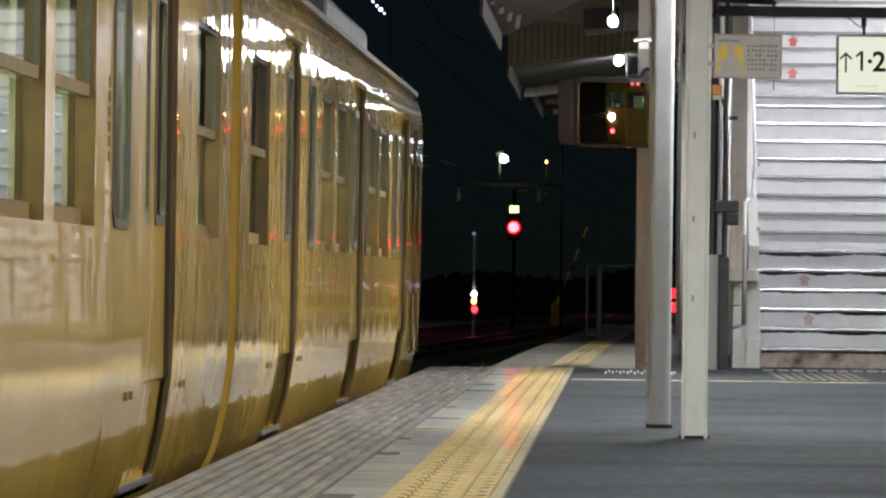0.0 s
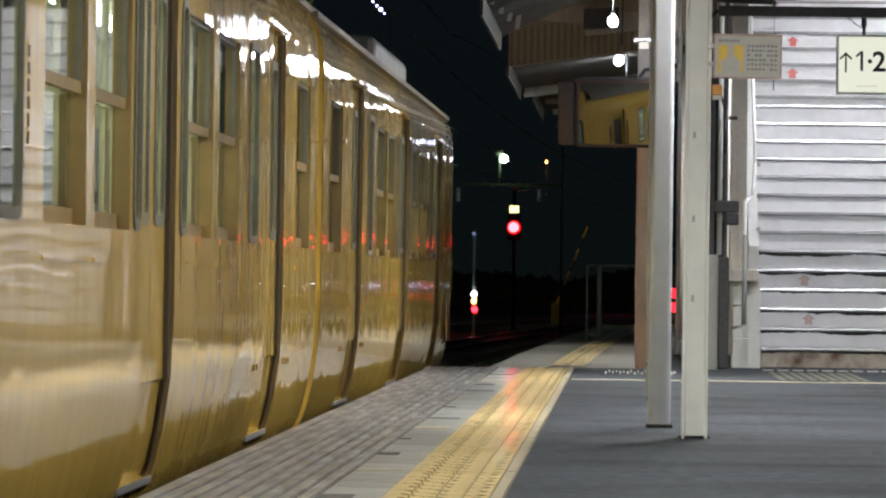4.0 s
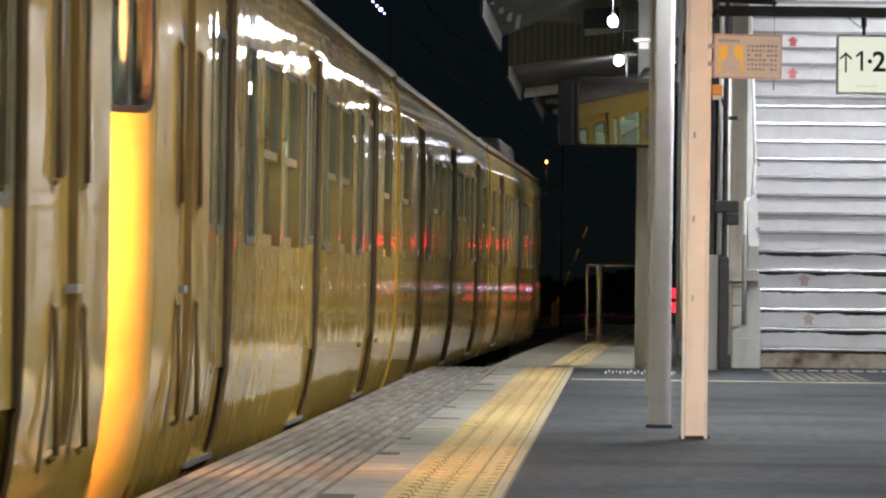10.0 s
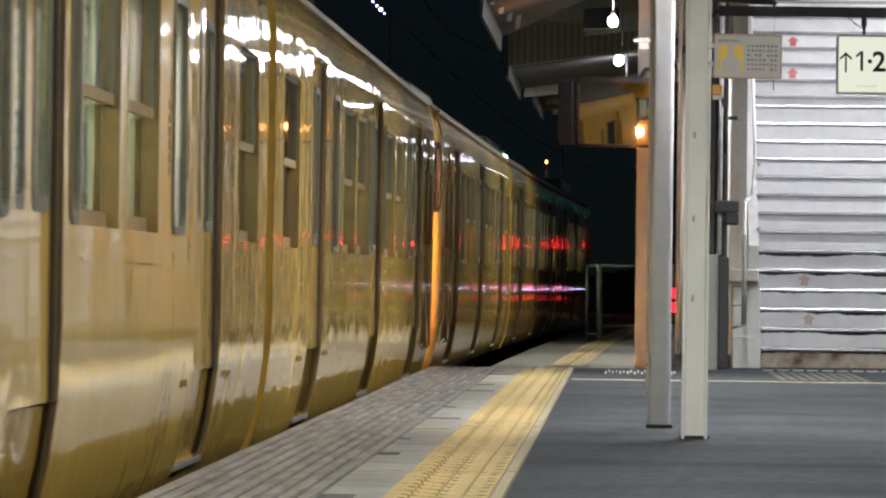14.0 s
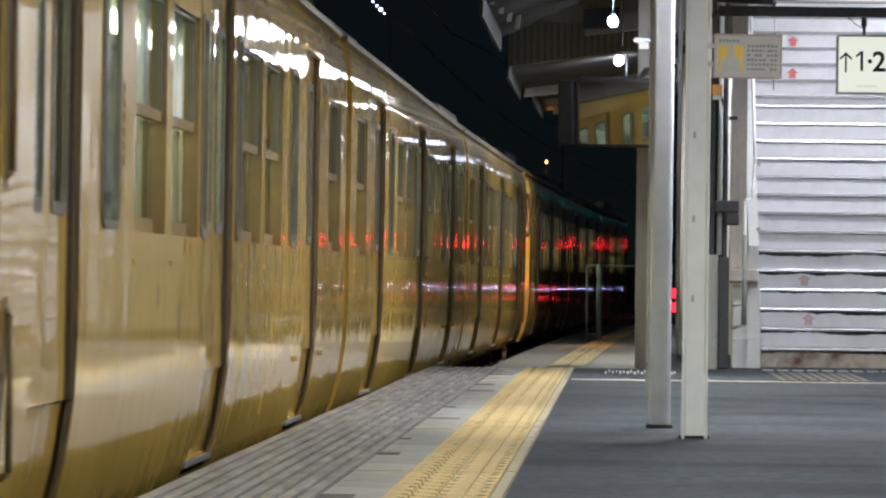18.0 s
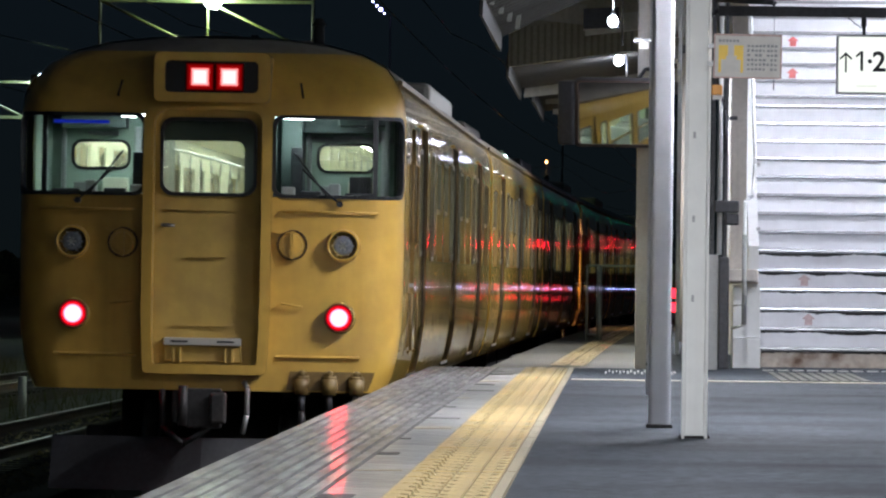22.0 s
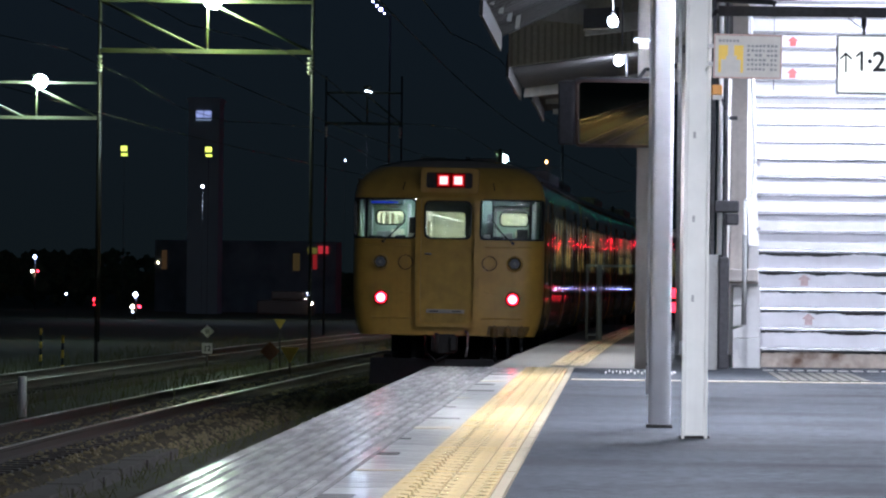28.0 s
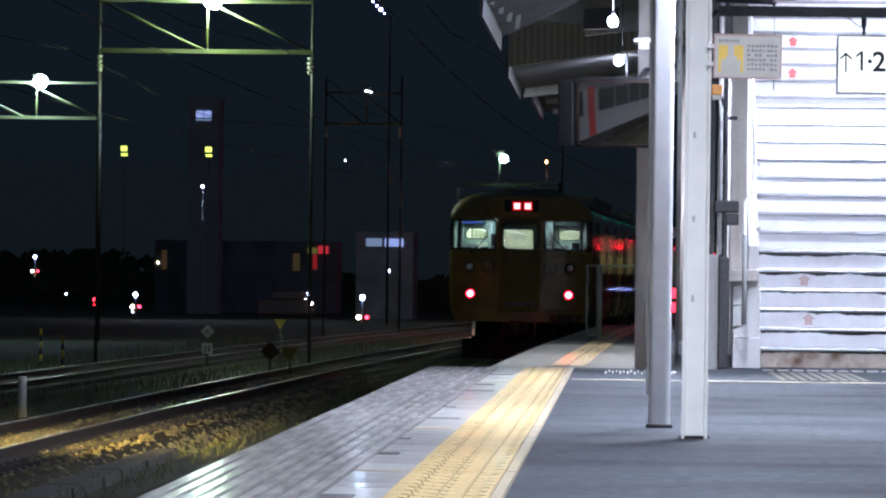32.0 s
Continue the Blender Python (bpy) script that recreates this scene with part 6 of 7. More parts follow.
for k in range(9000):
    y = rng.uniform(43, 105)
    x = track_x(y) + rng.choice((rng.uniform(-3.05, -1.2), rng.uniform(-2.6, -1.9), rng.uniform(-5.1, -3.2)))
    d = abs(x - track_x(y) + 4.08)
    z = RAIL - 0.17 if d < 1.3 else RAIL - 0.17 - min(0.22, (d - 1.3) * 0.4)
    add_stone(x, y, z + 0.01, rng.uniform(0.02, 0.06))
me = bpy.data.meshes.new("loose_stones")
me.from_pydata(verts, [], faces)
me.materials.append(M_STONE)
tagged(new("loose_stones", me), "loose ballast stones scattered between the tracks", "stones", kind="stuff")
verts, faces = [], []
for k in range(6000):
    y = rng.uniform(44, 170)
    x = track_x(y) + rng.choice((rng.uniform(-3.0, -1.7), rng.uniform(-7.2, -5.4), rng.uniform(-12.5, -9.6)))
    h = rng.uniform(0.04, 0.17) * (2.2 if x < track_x(y) - 5 else 1.0)
    b = len(verts)
    lx, ly = rng.uniform(-0.12, 0.12), rng.uniform(-0.1, 0.1)
    z = RAIL - 0.3
    verts += [(x - 0.005, y, z), (x + 0.005, y, z), (x + lx * 0.5 + 0.004, y + ly * 0.5, z + h * 0.6), (x + lx * 0.5 - 0.004, y + ly * 0.5, z + h * 0.6), (x + lx, y + ly, z + h)]
    faces += [[b, b + 1, b + 2, b + 3], [b + 3, b + 2, b + 4]]
me = bpy.data.meshes.new("dry_weeds")
me.from_pydata(verts, [], faces)
me.materials.append(M_WEED)
tagged(new("dry_weeds", me), "dry weeds growing between the tracks", "weeds", kind="stuff")


# ---------------------------------------------------------------- yard furniture
def lamp_ball(parent, p, r, mat, nm="lens", seg=12):
    bm = bmesh.new()
    bmesh.ops.create_uvsphere(bm, u_segments=seg, v_segments=8, radius=r)
    return part(nm, bm, mat, parent, smooth=True, at=Matrix.Translation(p))


W_FLOOD = glow("flood_white_blue", (0.80, 0.95, 1.0), 120.0)
W_FLOODG = glow("flood_green_white", (0.86, 1.0, 0.72), 120.0)
W_WHITE = glow("far_white", (0.85, 0.92, 1.0), 9.0)
W_BLUEW = glow("far_blue_white", (0.55, 0.68, 1.0), 14.0)
W_WARM = glow("far_warm", (1.0, 0.80, 0.42), 14.0)
W_RED = glow("far_red", (1.0, 0.010, 0.016), 16.0)
W_SIGNAL = glow("signal_red", (1.0, 0.0080, 0.0095), 75.0)
W_FLOOD_NEAR = glow("flood_white_near", (0.72, 1.0, 0.86), 32.0)
W_ORANGE = glow("far_orange", (1.0, 0.42, 0.10), 10.0)
W_YELLOW = glow("far_yellow", (0.72, 0.85, 0.08), 1.1)
W_WINDOW = glow("far_window", (0.55, 0.62, 1.0), 0.30)
W_WINDOW2 = glow("far_window_dim", (0.55, 0.68, 0.85), 0.16)
W_GREEN = glow("far_green", (0.10, 1.0, 0.62), 1.1)
W_VIOLET = glow("far_violet", (0.55, 0.50, 1.0), 12.0)


def gantry(y, x0, x1, zb, zt, lamp_x, lamp_mat, lamp_r, brace=True, masts=True):
    g = holder("catenary_gantry", pose(0, y, 0), "green-grey steel catenary gantry with a floodlight", "gantry", "catenary gantries")
    for x in (x0, x1) if masts else (x1 + 0.6,):
        bm = bmesh.new()
        rod(bm, (x, 0, RAIL - 0.4), (x, 0, zt + 0.6), 0.042, 0.036, 8)
        part("mast", bm, M_DARKSTEEL, g)
    boxes("lower_beam", [(x0, x1 if masts else x1 + 0.6, -0.04, 0.04, zb - 0.048, zb + 0.048)], M_MAST, g)
    if brace:
        boxes("upper_beam", [(x0, x1, -0.04, 0.04, zt - 0.035, zt + 0.035)], M_MAST, g)
        n = max(2, int((x1 - x0) / 2.3))
        n += n % 2
        for k in range(n):
            a, b = x0 + (x1 - x0) * k / n, x0 + (x1 - x0) * (k + 1) / n
            bm = bmesh.new()
            rod(bm, (a, 0, zt), (b, 0, zb), 0.034, 0.034, 6)
            part("brace", bm, M_MAST, g)
    for x in (x0 + 0.02, x1 - 0.05):
        bm = bmesh.new()
        for k in range(4):
            rod(bm, (x, -0.1, zb - 0.12 - 0.1 * k), (x, -0.1, zb - 0.2 - 0.1 * k), 0.07, 0.03, 8)
        part("insulator", bm, M_WHITE_PAINT, g)
    bm = bmesh.new()
    rod(bm, (lamp_x - 0.13, 0, zb), (lamp_x - 0.13, 0, zt + 0.1), 0.03, 0.03, 6)
    rod(bm, (lamp_x - 0.13, 0, zt + 0.1), (lamp_x - 0.13, 0, zt + 0.25), 0.10, 0.16, 10)
    part("lamp_stem", bm, M_MAST, g)
    lamp_ball(g, (lamp_x, -0.2, zt + 0.02), lamp_r, lamp_mat, "floodlight")
    return g


gantry(115.0, -11.64, -6.9, 5.69, 6.80, -9.11, W_FLOODG, 0.20)
gantry(160.0, -25.5, -16.12, 5.54, 6.62, -17.99, W_FLOOD, 0.22)
gantry(185.0, -10.6, -7.9, 6.2, 7.3, -9.0, W_WHITE, 0.03)
gantry(150.0, -4.75, -2.35, 3.45, 4.17, -3.43, W_FLOOD_NEAR, 0.12, brace=False, masts=False)

# contact wires
wires = holder("overhead_wires", pose(0, 0, 0), "thin overhead wires above the tracks", "wire", kind="structure")
for off, z in ((0.0, 3.9), (0.0, 4.7), (-4.08, 4.0), (-4.08, 4.8), (-8.35, 4.0), (-8.35, 4.8)):
    bm = bmesh.new()
    pts = [(track_x(y) + off + 0.2 * math.sin(y / 25.0), y, z + (0.25 * math.cos(y / 8.0) if z > 4.5 else 0)) for y in range(30, 260, 10)]
    pipe(bm, pts, 0.009, 5)
    part("wire", bm, M_MAST, wires)

# main signal beside the platform track
sig = holder("railway_signal", pose(-3.95, 190.0, 0), "railway signal mast showing a red light and a lit yellow plate", "signal")
bm = bmesh.new()
rod(bm, (0, 0.15, RAIL - 0.4), (0, 0.15, 4.2), 0.07, 0.06, 8)
part("mast", bm, M_SOOT, sig)
boxes("head", [(-0.24, 0.24, 0.0, 0.12, 2.15, 3.1)], M_SOOT, sig, bevel=0.05)
# glowing disc painted in as the bloom round the red lamp
bm = bmesh.new()
rod(bm, (0.0, -0.05, 2.615), (0.0, -0.12, 2.615), 0.27, 0.25, 20)
part("lamp_rim", bm, glow("signal_rim", (1.0, 0.0008, 0.006), 0.45), sig)
lamp_ball(sig, (0.0, -0.7, 2.615), 0.19, W_SIGNAL, "red_lamp")
boxes("lit_plate", [(-0.17, 0.17, -0.02, 0.0, 3.15, 3.41)], glow("plate_yellow", (1.0, 0.95, 0.35), 2.2), sig)
bm = bmesh.new()
pipe(bm, [(0, 0.1, 4.0), (-0.25, 0.1, 4.4), (0, 0.1, 4.0), (0.25, 0.1, 4.4)], 0.03, 6)
part("bracket", bm, M_MAST, sig)


def shunt_signal(x, y, zt, zb, sc):
    s = holder("shunting_signal", pose(x, y, 0), "low shunting signal with blue-white, warm and red lamps", "signal", "shunting signals")
    bm = bmesh.new()
    rod(bm, (0, 0.1, RAIL - 0.4), (0, 0.1, zt), 0.05, 0.05, 8)
    part("mast", bm, M_DARKSTEEL, s)
    lamp_ball(s, (0.0, 0, zt), 0.10 * sc, W_BLUEW, "white_lamp")
    lamp_ball(s, (-0.14 * sc, 0, zb), 0.085 * sc, W_WARM, "warm_lamp")
    lamp_ball(s, (0.18 * sc, 0, zb), 0.07 * sc, W_RED, "red_lamp")


shunt_signal(-9.97, 200.0, -0.05, -0.81, 1.0)
shunt_signal(-22.48, 240.0, -0.20, -0.75, 1.05)
shunt_signal(-33.96, 300.0, 1.69, 0.87, 1.0)

# dwarf signal seen beside the leading cab
dw = holder("dwarf_signal", pose(-4.82, 170.0, 0), "slim signal post with white, red and orange lamps", "signal")
bm = bmesh.new()
rod(bm, (0, 0, RAIL - 0.4), (0, 0, 2.3), 0.05, 0.05, 8)
part("mast", bm, M_WHITE_PAINT, dw)
lamp_ball(dw, (0.0, -0.1, 0.22), 0.10, W_WHITE, "white_lamp")
lamp_ball(dw, (0.0, -0.1, 0.0), 0.09, W_ORANGE, "orange_lamp")
lamp_ball(dw, (0.03, -0.1, -0.28), 0.10, W_RED, "red_lamp")
lamp_ball(dw, (-0.02, -0.1, 2.2), 0.06, W_WINDOW, "top_lamp")


def ground_sign(nm, x, y, z, shape, mat, lab, r=0.15, post=True):
    s = holder(nm, pose(x, y, 0), lab, "track sign", "track-side signs")
    pts = {"diamond": [(0, -r), (r, 0), (0, r), (-r, 0)], "square": [(-r * 0.7, -r * 0.7), (r * 0.7, -r * 0.7), (r * 0.7, r * 0.7), (-r * 0.7, r * 0.7)],
           "triangle": [(0, -r), (r, r * 0.7), (-r, r * 0.7)]}[shape]
    bm = bmesh.new()
    prism(bm, [(px, z + pz) for px, pz in pts], -0.012, 0.0, "y")
    part("plate", bm, mat, s)
    if post:
        bm = bmesh.new()
        rod(bm, (0, 0.03, RAIL - 0.4), (0, 0.03, z), 0.025, 0.025, 6)
        part("post", bm, M_SLEEPER, s)
    return s


sg = ground_sign("diamond_sign", -9.16, 115.0, -0.52, "diamond", M_WHITE_PAINT, "white diamond track sign on a short post")
boxes("mark", [(-0.05, 0.05, -0.016, -0.012, -0.57, -0.47)], M_GREY_PAINT, sg)
sg = ground_sign("stop_sign_plate", -9.16, 114.95, -0.894, "square", M_WHITE_PAINT, "white square stop sign marked 12", 0.165)
lettering("12", -0.085, -0.955, 0.17, -0.016, sg, M_LETTER)
sg = ground_sign("diamond_sign", -7.09, 105.0, -0.80, "diamond", M_DULL_RED, "dull brown diamond track sign", 0.20)
ground_sign("triangle_sign", -7.88, 120.0, -0.37, "triangle", M_DULL_YELLOW, "yellow triangle track sign", 0.14)
ground_sign("triangle_sign", -6.69, 105.0, -0.85, "triangle", M_DULL_YELLOW, "yellow triangle track sign, larger", 0.19)
mk = holder("marker_post", pose(-8.66, 75.1, RAIL - 0.25), "short white marker post beside the track", "marker post")
bm = bmesh.new()
rod(bm, (0, 0, 0), (0, 0, 0.60), 0.062, 0.060, 14)
part("shaft", bm, M_WHITE_PAINT, mk)
for x, y, h in ((-11.2, 92.0, 0.75), (-11.3, 105.0, 0.9), (-13.2, 118.0, 0.9)):
    s = holder("striped_stake", pose(x, y, RAIL - 0.3), "slim black and yellow marker stake", "stake", "marker stakes")
    for k in range(6):
        bm = bmesh.new()
        rod(bm, (0, 0, h * k / 6), (0, 0, h * (k + 1) / 6), 0.03, 0.03, 8)
        part("band", bm, M_SIGN_YELLOW if k % 2 else M_DARKSTEEL, s)
for x, y in ((-6.9, 70.0), (-6.3, 73.0), (-7.5, 58.5), (-8.9, 62.0)):
    s = holder("dry_stalk", pose(x, y, RAIL - 0.33), "tall dry weed stalk", "weed", "dry stalks")
    bm = bmesh.new()
    pipe(bm, [(0, 0, 0), (0.03, 0, 0.35), (0.02, 0.02, 0.62), (0.07, 0, 0.85)], 0.010, 5)
    part("stem", bm, M_WEED, s)

# ---------------------------------------------------------------- far lights and dark town
town = holder("far_building", pose(-22.84, 285.0, RAIL - 0.3), "slim grey stair tower with two lit windows", "building")
boxes("wall", [(-1.05, 0.65, 0.0, 3.2, 0.0, 11.7)], M_TOWERWALL, town)
boxes("parapet", [(-1.12, 0.72, -0.06, 3.26, 11.7, 11.95)], M_TOWERWALL, town)
for x in (-0.64, -0.20):
    w = boxes("window", [(x, x + 0.41, -0.05, -0.005, 10.84, 11.21)], W_WINDOW, town, "lit window")
    boxes("window_frame", [(x - 0.03, x, -0.09, -0.005, 10.80, 11.25), (x + 0.41, x + 0.44, -0.09, -0.005, 10.80, 11.25)], M_DARKSTEEL, w)
    boxes("window_sill", [(x, x + 0.41, -0.05, -0.005, 10.68, 10.75)], W_WINDOW2, w)
for x in (-4.2, 0.08):
    panel = holder("lit_panel", pose(-21.0, 262.0, RAIL - 0.3), "small yellow lit panel on a slim pole", "sign", "lit panels")
    boxes("pole", [(x - 0.012, x + 0.012, 0.0, 0.03, 0.0, 8.7)], M_DARKSTEEL, panel)
    boxes("lit_sign", [(x - 0.17, x + 0.15, -0.05, -0.005, 8.40, 8.66)], W_YELLOW, panel, "small yellow lit panel")
    boxes("lit_sign", [(x - 0.15, x + 0.17, -0.05, -0.005, 8.16, 8.28)], W_YELLOW, panel, "small yellow lit panel")
hall = holder("far_building", pose(-14.5, 264.0, RAIL - 0.3), "low dark building with dim windows", "building")
boxes("wall", [(1.0, 3.9, 0.0, 6.0, 0.0, 4.5)], M_DARKWALL, hall)
for x, w in ((1.5, 0.8), (2.45, 0.95)):
    boxes("window", [(x, x + w, -0.05, -0.005, 3.75, 4.15)], W_WINDOW2 if w < 0.9 else W_WINDOW, hall, "dim lit window")
shop = holder("far_shop", pose(-17.4, 300.0, RAIL - 0.3), "far shop with a red and yellow lit sign", "shop")
boxes("wall", [(-9.6, 0.9, 0.0, 6.0, 0.0, 4.2)], M_DARKWALL, shop)
boxes("lit_sign", [(-0.15, 0.45, -0.05, -0.005, 3.5, 3.95)], glow("shop_red", (1.0, 0.05, 0.06), 0.22), shop)
boxes("lit_sign", [(-0.75, -0.2, -0.05, -0.005, 3.5, 3.85)], glow("shop_yellow", (0.7, 0.6, 0.1), 0.07), shop)
boxes("lit_sign", [(-0.45, -0.2, -0.05, -0.005, 2.6, 3.45)], glow("shop_red_dim", (1.0, 0.05, 0.05), 0.10), shop)
boxes("lit_door", [(-1.6, -1.2, -0.05, -0.005, 2.5, 3.5)], glow("shop_dim", (0.9, 0.6, 0.2), 0.02), shop)
boxes("lit_door", [(-7.4, -7.1, -0.05, -0.005, 2.5, 3.6)], glow("door_dim", (0.9, 0.5, 0.2), 0.03), shop)
boxes("lit_door", [(-9.2, -8.9, -0.05, -0.005, 2.5, 3.6)], glow("door_dim", (0.9, 0.5, 0.2), 0.02), shop)


def far_lamp(x, y, z, r, mat, lab):
    s = holder("street_lamp", pose(x, y, 0), lab, "street lamp", "far street lamps")
    bm = bmesh.new()
    rod(bm, (0, 0.12, RAIL - 0.4), (0, 0.12, z + 0.1), 0.007, 0.006, 5)
    part("pole", bm, M_DARKSTEEL, s)
    lamp_ball(s, (0, 0, z), r * 0.75, mat, "lamp")


for x, y, z, r, mat in ((-11.85, 240, 9.37, 0.17, W_WHITE), (-19.43, 240, 4.85, 0.13, W_WHITE), (-12.85, 240, 6.13, 0.07, W_WHITE), (-3.53, 240, 6.16, 0.12, W_ORANGE),
                        (-26.8, 300, 1.45, 0.10, W_WARM), (-10.78, 240, 1.04, 0.13, W_WHITE), (-15.87, 260, -0.37, 0.11, W_WARM), (-25.7, 240, -0.21, 0.09, W_BLUEW),
                        (-24.4, 260, -0.4, 0.05, W_WHITE),
                        (-22.6, 240, -1.0, 0.06, W_WHITE)):
    far_lamp(x, y, z, r * 0.75, mat, "far street lamp glowing in the dark")
for k in range(3):
    far_lamp(-22.35, 220 + 0.3 * k, -0.35 - 0.22 * k, 0.08 - 0.01 * k, W_RED, "far red marker lamp")
# floodlights high behind the train roof
mast = holder("floodlight_mast", pose(-10.4, 230.0, 0), "tall dark mast with a row of bluish floodlights", "floodlight mast")
bm = bmesh.new()
rod(bm, (0, 0.6, RAIL - 0.4), (0, 0.6, 12.4), 0.06, 0.04, 6)
rod(bm, (0, 0.6, 12.2), (-0.75, 0.1, 12.9), 0.02, 0.02, 5)
part("pole", bm, M_DARKSTEEL, mast)
for k in range(4):
    lamp_ball(mast, (-0.75 + 0.17 * k, 0, 12.95 - 0.17 * k), 0.04 if k != 2 else 0.075, W_VIOLET, "lamp")
car_far = holder("far_car", pose(-15.7, 255.0, RAIL - 0.3), "far parked car with a dim red side", "car")
boxes("body", [(-2.2, 0.6, 0.0, 1.6, 0.25, 1.0), (-1.5, 0.1, 0.05, 1.5, 1.0, 1.45)], M_MIRROR_RIM, car_far, bevel=0.08)
lamp_ball(car_far, (0.35, -0.05, 1.35), 0.07, W_WHITE, "lamp")
lamp_ball(car_far, (0.5, -0.05, 0.85), 0.07, W_WARM, "lamp")

# crane-like diagonal of unclear kind, given the form of a banded barrier
barrier = holder("crossing_barrier", pose(-2.9, 241.0, RAIL - 0.3), "crane-like diagonal boom of unclear kind under an orange lamp", "barrier")
boxes("cabinet", [(-0.35, 0.05, -0.2, 0.2, 0.0, 1.1)], M_DULL_YELLOW, barrier, bevel=0.03)
for k in range(7):
    bm = bmesh.new()
    rod(bm, (-0.1 + 0.2 * k, 0, 1.0 + 0.52 * k), (0.1 + 0.2 * k, 0, 1.52 + 0.52 * k), 0.06, 0.055, 8)
    part("band", bm, M_SIGN_YELLOW if k % 2 == 0 else M_DARKSTEEL, barrier)

# assumed road beyond the stairs: unseen lamps added to mirror in the train's side
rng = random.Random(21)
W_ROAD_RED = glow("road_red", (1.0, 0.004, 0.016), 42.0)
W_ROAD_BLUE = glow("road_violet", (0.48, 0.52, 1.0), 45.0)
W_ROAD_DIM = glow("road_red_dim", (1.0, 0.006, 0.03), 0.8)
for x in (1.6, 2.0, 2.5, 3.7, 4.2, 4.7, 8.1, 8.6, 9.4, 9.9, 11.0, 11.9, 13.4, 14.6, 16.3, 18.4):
    far_lamp(x, 300.0 + rng.uniform(-6, 6), 2.75 + rng.uniform(-0.25, 0.25), rng.uniform(0.09, 0.15), W_ROAD_RED, "unseen red lamp added beyond the station for its reflection")
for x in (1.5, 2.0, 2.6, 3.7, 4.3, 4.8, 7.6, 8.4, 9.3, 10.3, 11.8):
    far_lamp(x, 290.0 + rng.uniform(-5, 5), -0.12 + rng.uniform(-0.12, 0.12), rng.uniform(0.06, 0.10), W_ROAD_BLUE, "unseen bluish lamp added beyond the station for its reflection")
    far_lamp(x + 0.12, 292.0 + rng.uniform(-5, 5), -0.62 + rng.uniform(-0.1, 0.1), rng.uniform(0.04, 0.06), W_ROAD_DIM, "unseen low red lamp added beyond the station for its reflection")
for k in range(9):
    far_lamp(6.6 + k * 0.5, 300.0, 6.5 + (k * 0.7) % 3.5 + rng.uniform(-0.4, 0.4), rng.uniform(0.11, 0.18), W_GREEN, "unseen green lamp added beyond the station for its reflection")
W_POST_RED = glow("post_red", (1.0, 0.012, 0.02), 4.5)
dl = holder("platform_signal", pose(1.16, 118.0, 0), "slim post with two red lamps beyond the stairs", "signal")
bm = bmesh.new()
rod(bm, (0.1, 0.1, LOW - 0.8), (0.1, 0.1, 1.5), 0.05, 0.05, 8)
part("mast", bm, M_DARKSTEEL, dl)
for z in (0.44, 0.12):
    boxes("red_lamp", [(-0.07, 0.07, -0.03, 0.0, z - 0.10, z + 0.11)], W_POST_RED, dl)

# low belt of trees far behind
rng = random.Random(8)
verts, faces = [], []
for k in range(12000):
    x, y = rng.uniform(-80, 60), rng.uniform(320, 420)
    top = 1.7 + 0.8 * math.sin(x / 9.0) + 0.5 * math.sin(x / 2.3) + (y - 320) * 0.01
    z = RAIL + rng.uniform(0, 1) ** 0.7 * top
    r = rng.uniform(0.12, 0.5)
    b = len(verts)
    a, tilt = rng.uniform(0, 6.28), rng.uniform(-0.5, 0.5)
    for i in range(5):
        q = a + i * 1.2566
        verts.append((x + r * rng.uniform(0.6, 1.2) * math.cos(q), y + tilt * r * math.sin(q), z + r * rng.uniform(0.6, 1.2) * math.sin(q)))
    faces.append([b, b + 1, b + 2, b + 3, b + 4])
me = bpy.data.meshes.new("far_trees")
me.from_pydata(verts, [], faces)
me.materials.append(M_FOLIAGE)
tagged(new("far_trees", me), "dark mass of far trees at night", "trees", kind="stuff")

# paving pieces, laid last, none quite level
rng = random.Random(14)
y = -9.0
while y < END_Y - 1.3:
    ob = new("edge_slab", edge_mesh)
    ob.parent = PLATFORM
    ob.matrix_basis = pose(EDGE_X, y + (END_Y - 42.0), 0.0, rng.uniform(-0.05, 0.05))
    y += 3.0
y = -6.0
while y < END_Y - 0.9:
    ob = new("paving_slab", slab_mesh)
    ob.parent = PLATFORM
    ob.matrix_basis = pose(-0.975, y + 0.19, 0.0, rng.uniform(-0.12, 0.12))
    y += 0.45
y = -5.5
while y < END_Y - 0.3:
    tip = rng.uniform(-0.5, 0.5)
    for me in (tact_mesh, bar_mesh):
        ob = new("tactile_block" if me is tact_mesh else "tactile_bar", me)
        ob.parent = PLATFORM
        ob.matrix_basis = pose(-0.767, y + 0.1, 0.0, tip)
    y += 0.3

# ---------------------------------------------------------------- the train that comes in on the second track
M_WHITE_BODY = material("railcar_white", (0.30, 0.30, 0.315), 0.35, grain=0.05, stain=0.2, stain_color=(0.3, 0.27, 0.22), coat=0.4)
M_RED_BODY = material("railcar_red", (0.48, 0.045, 0.04), 0.35, grain=0.05, stain=0.15, coat=0.4)
M_BEAMLIGHT = glow("railcar_headlamp", (1.0, 0.90, 0.70), 22.0)
M_FILL_STRIP = glow("railcar_dipped_lamp", (1.0, 0.66, 0.16), 1500000.0)
arrival = holder("railcar", pose(0, 0, 0), "pale grey railcar with a red door and lit headlights", "train car")
bm = bmesh.new()
prism(bm, [(-1.38, 0.95), (1.38, 0.95), (1.42, 1.3), (1.42, 3.0), (1.30, 3.3), (0.8, 3.5), (-0.8, 3.5), (-1.30, 3.3), (-1.42, 3.0), (-1.42, 1.3)], -9.8, 9.8, "y")
part("body", bm, M_WHITE_BODY, arrival)
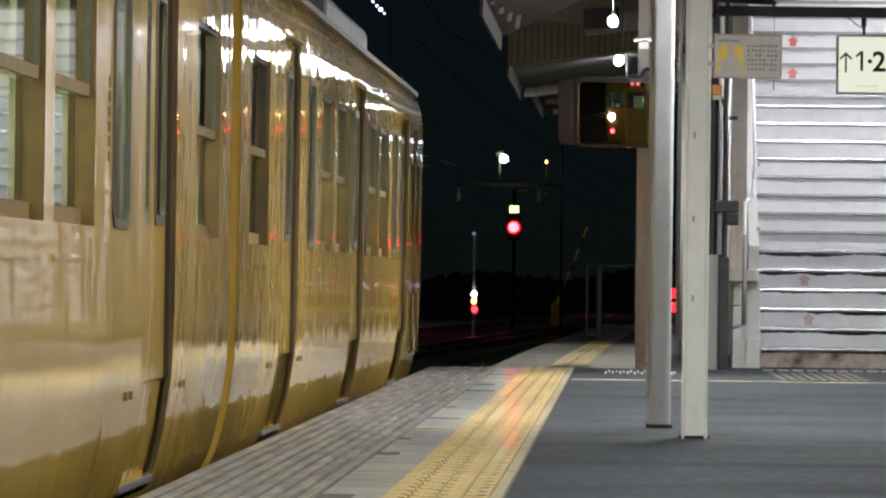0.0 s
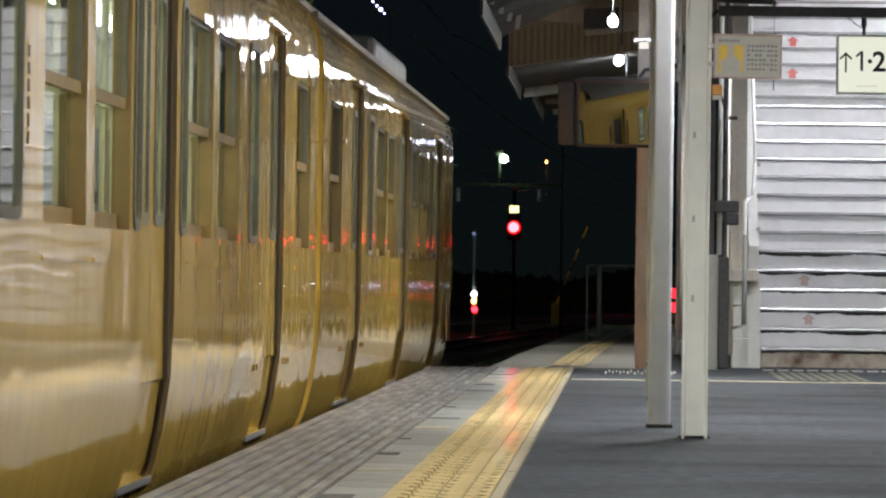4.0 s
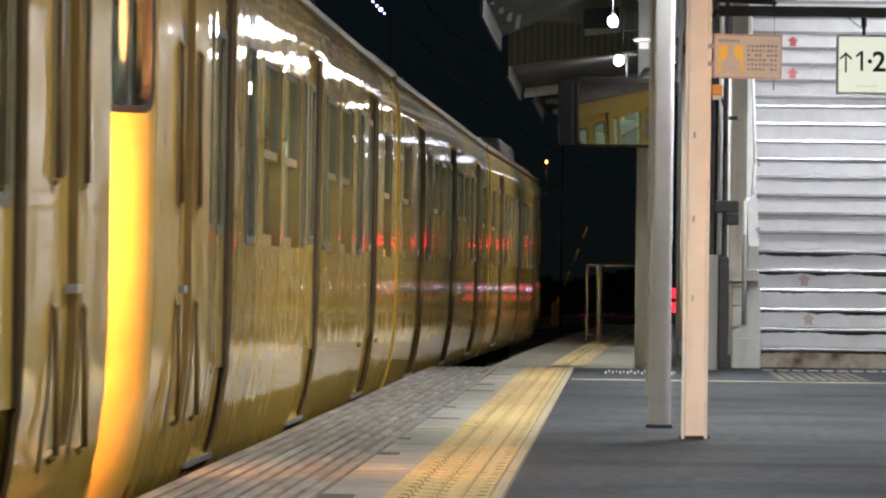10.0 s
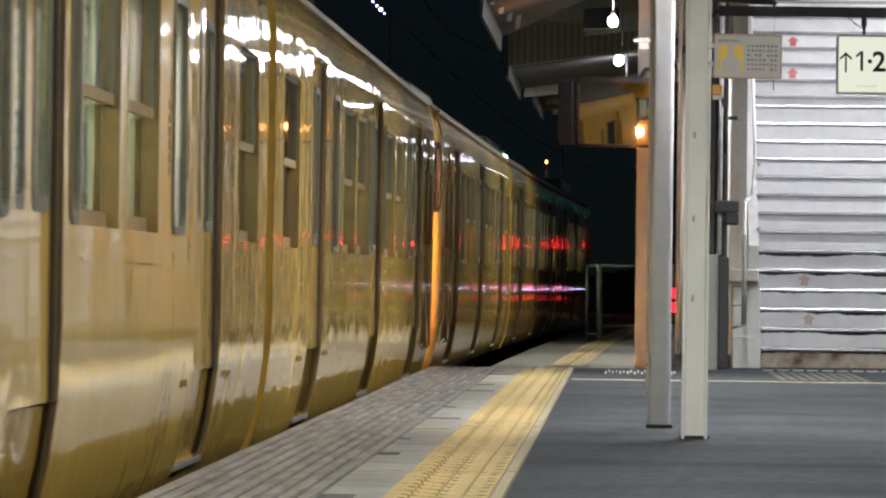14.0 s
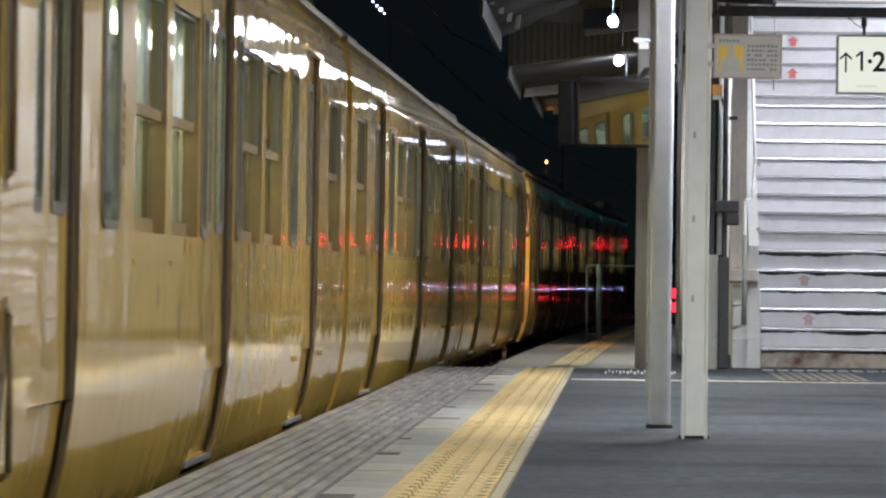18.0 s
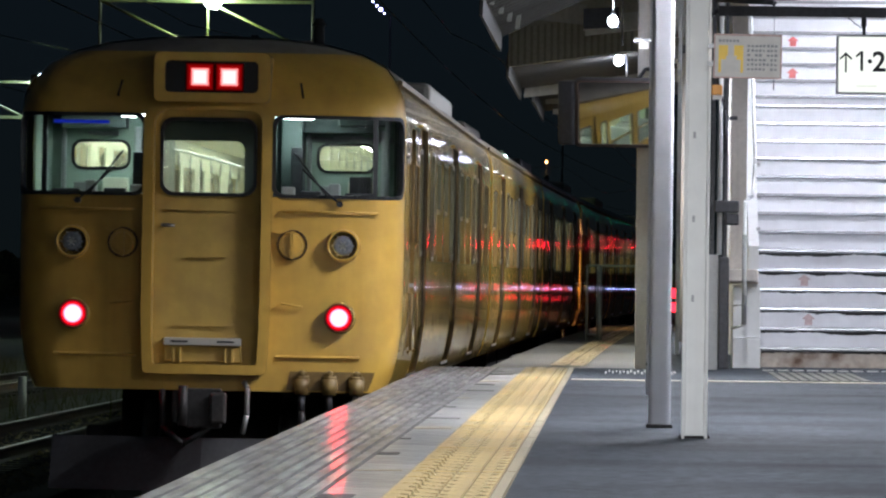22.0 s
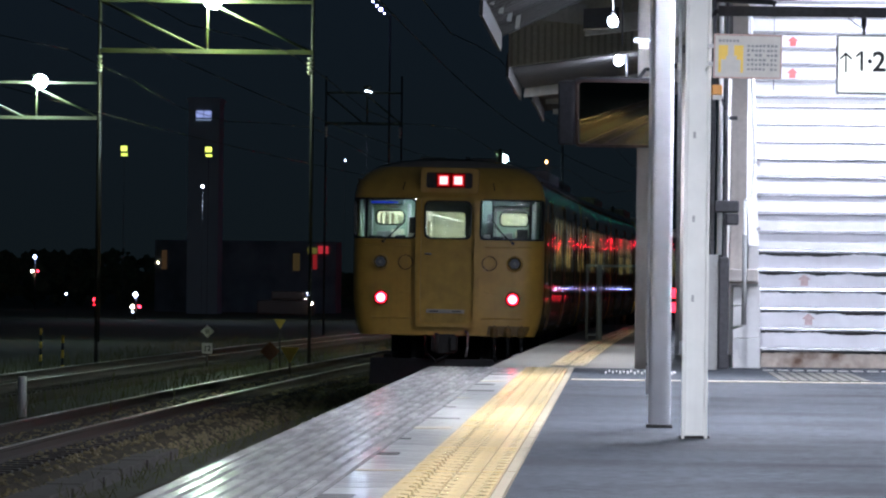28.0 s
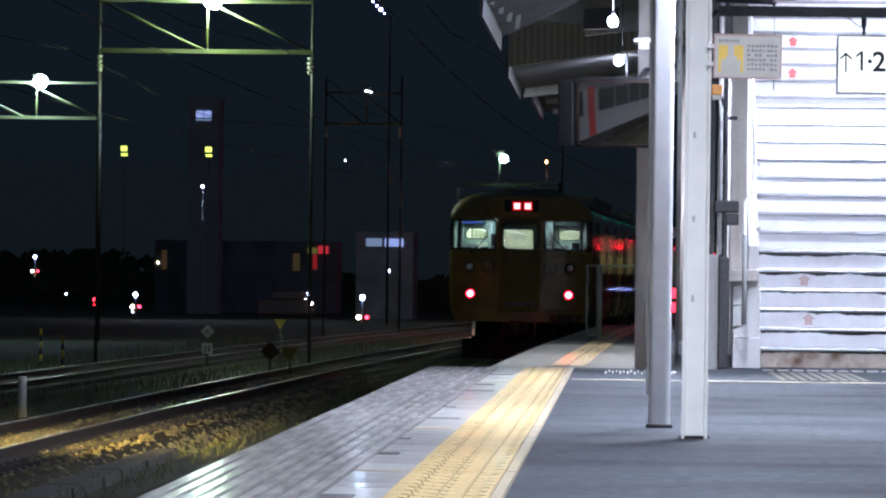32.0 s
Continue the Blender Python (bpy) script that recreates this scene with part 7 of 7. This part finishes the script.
for s in (-1, 1):
    boxes("red_door", [(min(s * 1.421, s * 1.43), max(s * 1.421, s * 1.43), 7.75, 8.35, 1.0, 3.15)], M_RED_BODY, arrival, "red door")
    boxes("cab_window", [(min(s * 1.421, s * 1.43), max(s * 1.421, s * 1.43), 8.75, 9.40, 1.95, 2.95)], M_RUBBER, arrival)
    for k in range(9):
        y = -8.25 + 1.75 * k
        boxes("window", [(min(s * 1.421, s * 1.43), max(s * 1.421, s * 1.43), y, y + 1.62, 1.98, 3.0)], M_RUBBER, arrival)
    boxes("windscreen", [(min(s * 0.45, s * 1.25), max(s * 0.45, s * 1.25), 9.80, 9.83, 2.3, 2.95)], M_RUBBER, arrival)
    bm = bmesh.new()
    rod(bm, (s * 0.95, 9.79, 1.75), (s * 0.95, 9.82, 1.75), 0.10, 0.09, 16)
    part("headlight", bm, M_BEAMLIGHT, arrival, "lit headlight")
    # added fill light below the buffer beam: slotted glow strip, aimed at ballast ahead
    boxes("dipped_light", [(s * 0.95 - 0.06, s * 0.95 + 0.06, 9.80, 9.815, 0.712, 0.720)], M_FILL_STRIP, arrival, "unseen strip added to light the ballast ahead")
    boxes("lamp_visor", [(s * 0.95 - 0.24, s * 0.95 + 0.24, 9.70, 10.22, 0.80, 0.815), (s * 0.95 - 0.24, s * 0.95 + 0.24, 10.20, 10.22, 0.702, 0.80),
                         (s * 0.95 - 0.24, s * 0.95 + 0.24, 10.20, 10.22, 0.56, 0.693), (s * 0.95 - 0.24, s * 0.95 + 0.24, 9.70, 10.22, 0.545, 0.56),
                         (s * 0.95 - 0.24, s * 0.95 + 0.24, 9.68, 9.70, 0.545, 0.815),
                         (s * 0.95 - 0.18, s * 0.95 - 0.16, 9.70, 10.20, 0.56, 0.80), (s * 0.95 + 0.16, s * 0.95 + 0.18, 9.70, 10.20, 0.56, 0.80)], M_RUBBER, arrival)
    # hood added to narrow the spread of the headlight
    bm = bmesh.new()
    holed(bm, rrect(s * 0.95 - 0.13, s * 0.95 + 0.13, 1.62, 1.88, 0.125, 5), [rrect(s * 0.95 - 0.115, s * 0.95 + 0.115, 1.635, 1.865, 0.11, 5)], lambda u, v, w: Vector((u, 9.80 + w, v)), 0.34)
    part("headlight_hood", bm, M_RUBBER, arrival)
# dark sheet over the pale front: its lack of light is painted on
boxes("front_panel", [(-1.36, 1.36, 9.801, 9.812, 1.0, 3.1)], M_UNDER, arrival, "dark sheet painted in for the unlit front")
for y in (-6.8, 6.8):
    boxes("bogie", [(-1.0, 1.0, y - 1.5, y + 1.5, 0.30, 0.9)], M_UNDER, arrival, bevel=0.03)
    for dy in (-1.0, 1.0):
        bm = bmesh.new()
        for s in (-1, 1):
            rod(bm, (s * 0.47, y + dy, 0.43), (s * 0.61, y + dy, 0.43), 0.43, 0.43, 20)
        rod(bm, (-0.5, y + dy, 0.43), (0.5, y + dy, 0.43), 0.07, 0.07, 10)
        part("wheelset", bm, M_STEEL, arrival)
ARRIVAL = [(0.0, -190.0), (20.0, -50.0), (26.0, -12.0), (29.0, 13.5), (30.0, 21.2), (31.0, 26.8), (31.5, 30.2), (32.0, 33.5)]


def motions():
    """All that moves, keyed from the clip's start to its end."""
    for i, (car, turned) in enumerate(TRAIN):
        walk(car, [(t, car_pose(d - HALF - PITCH * i - (COUPLED if i > 2 else 0.0), turned)) for t, d in FRONT])
    walk(arrival, [(t, pose(track_x(y) - 4.08, y, RAIL)) for t, y in ARRIVAL])


motions()
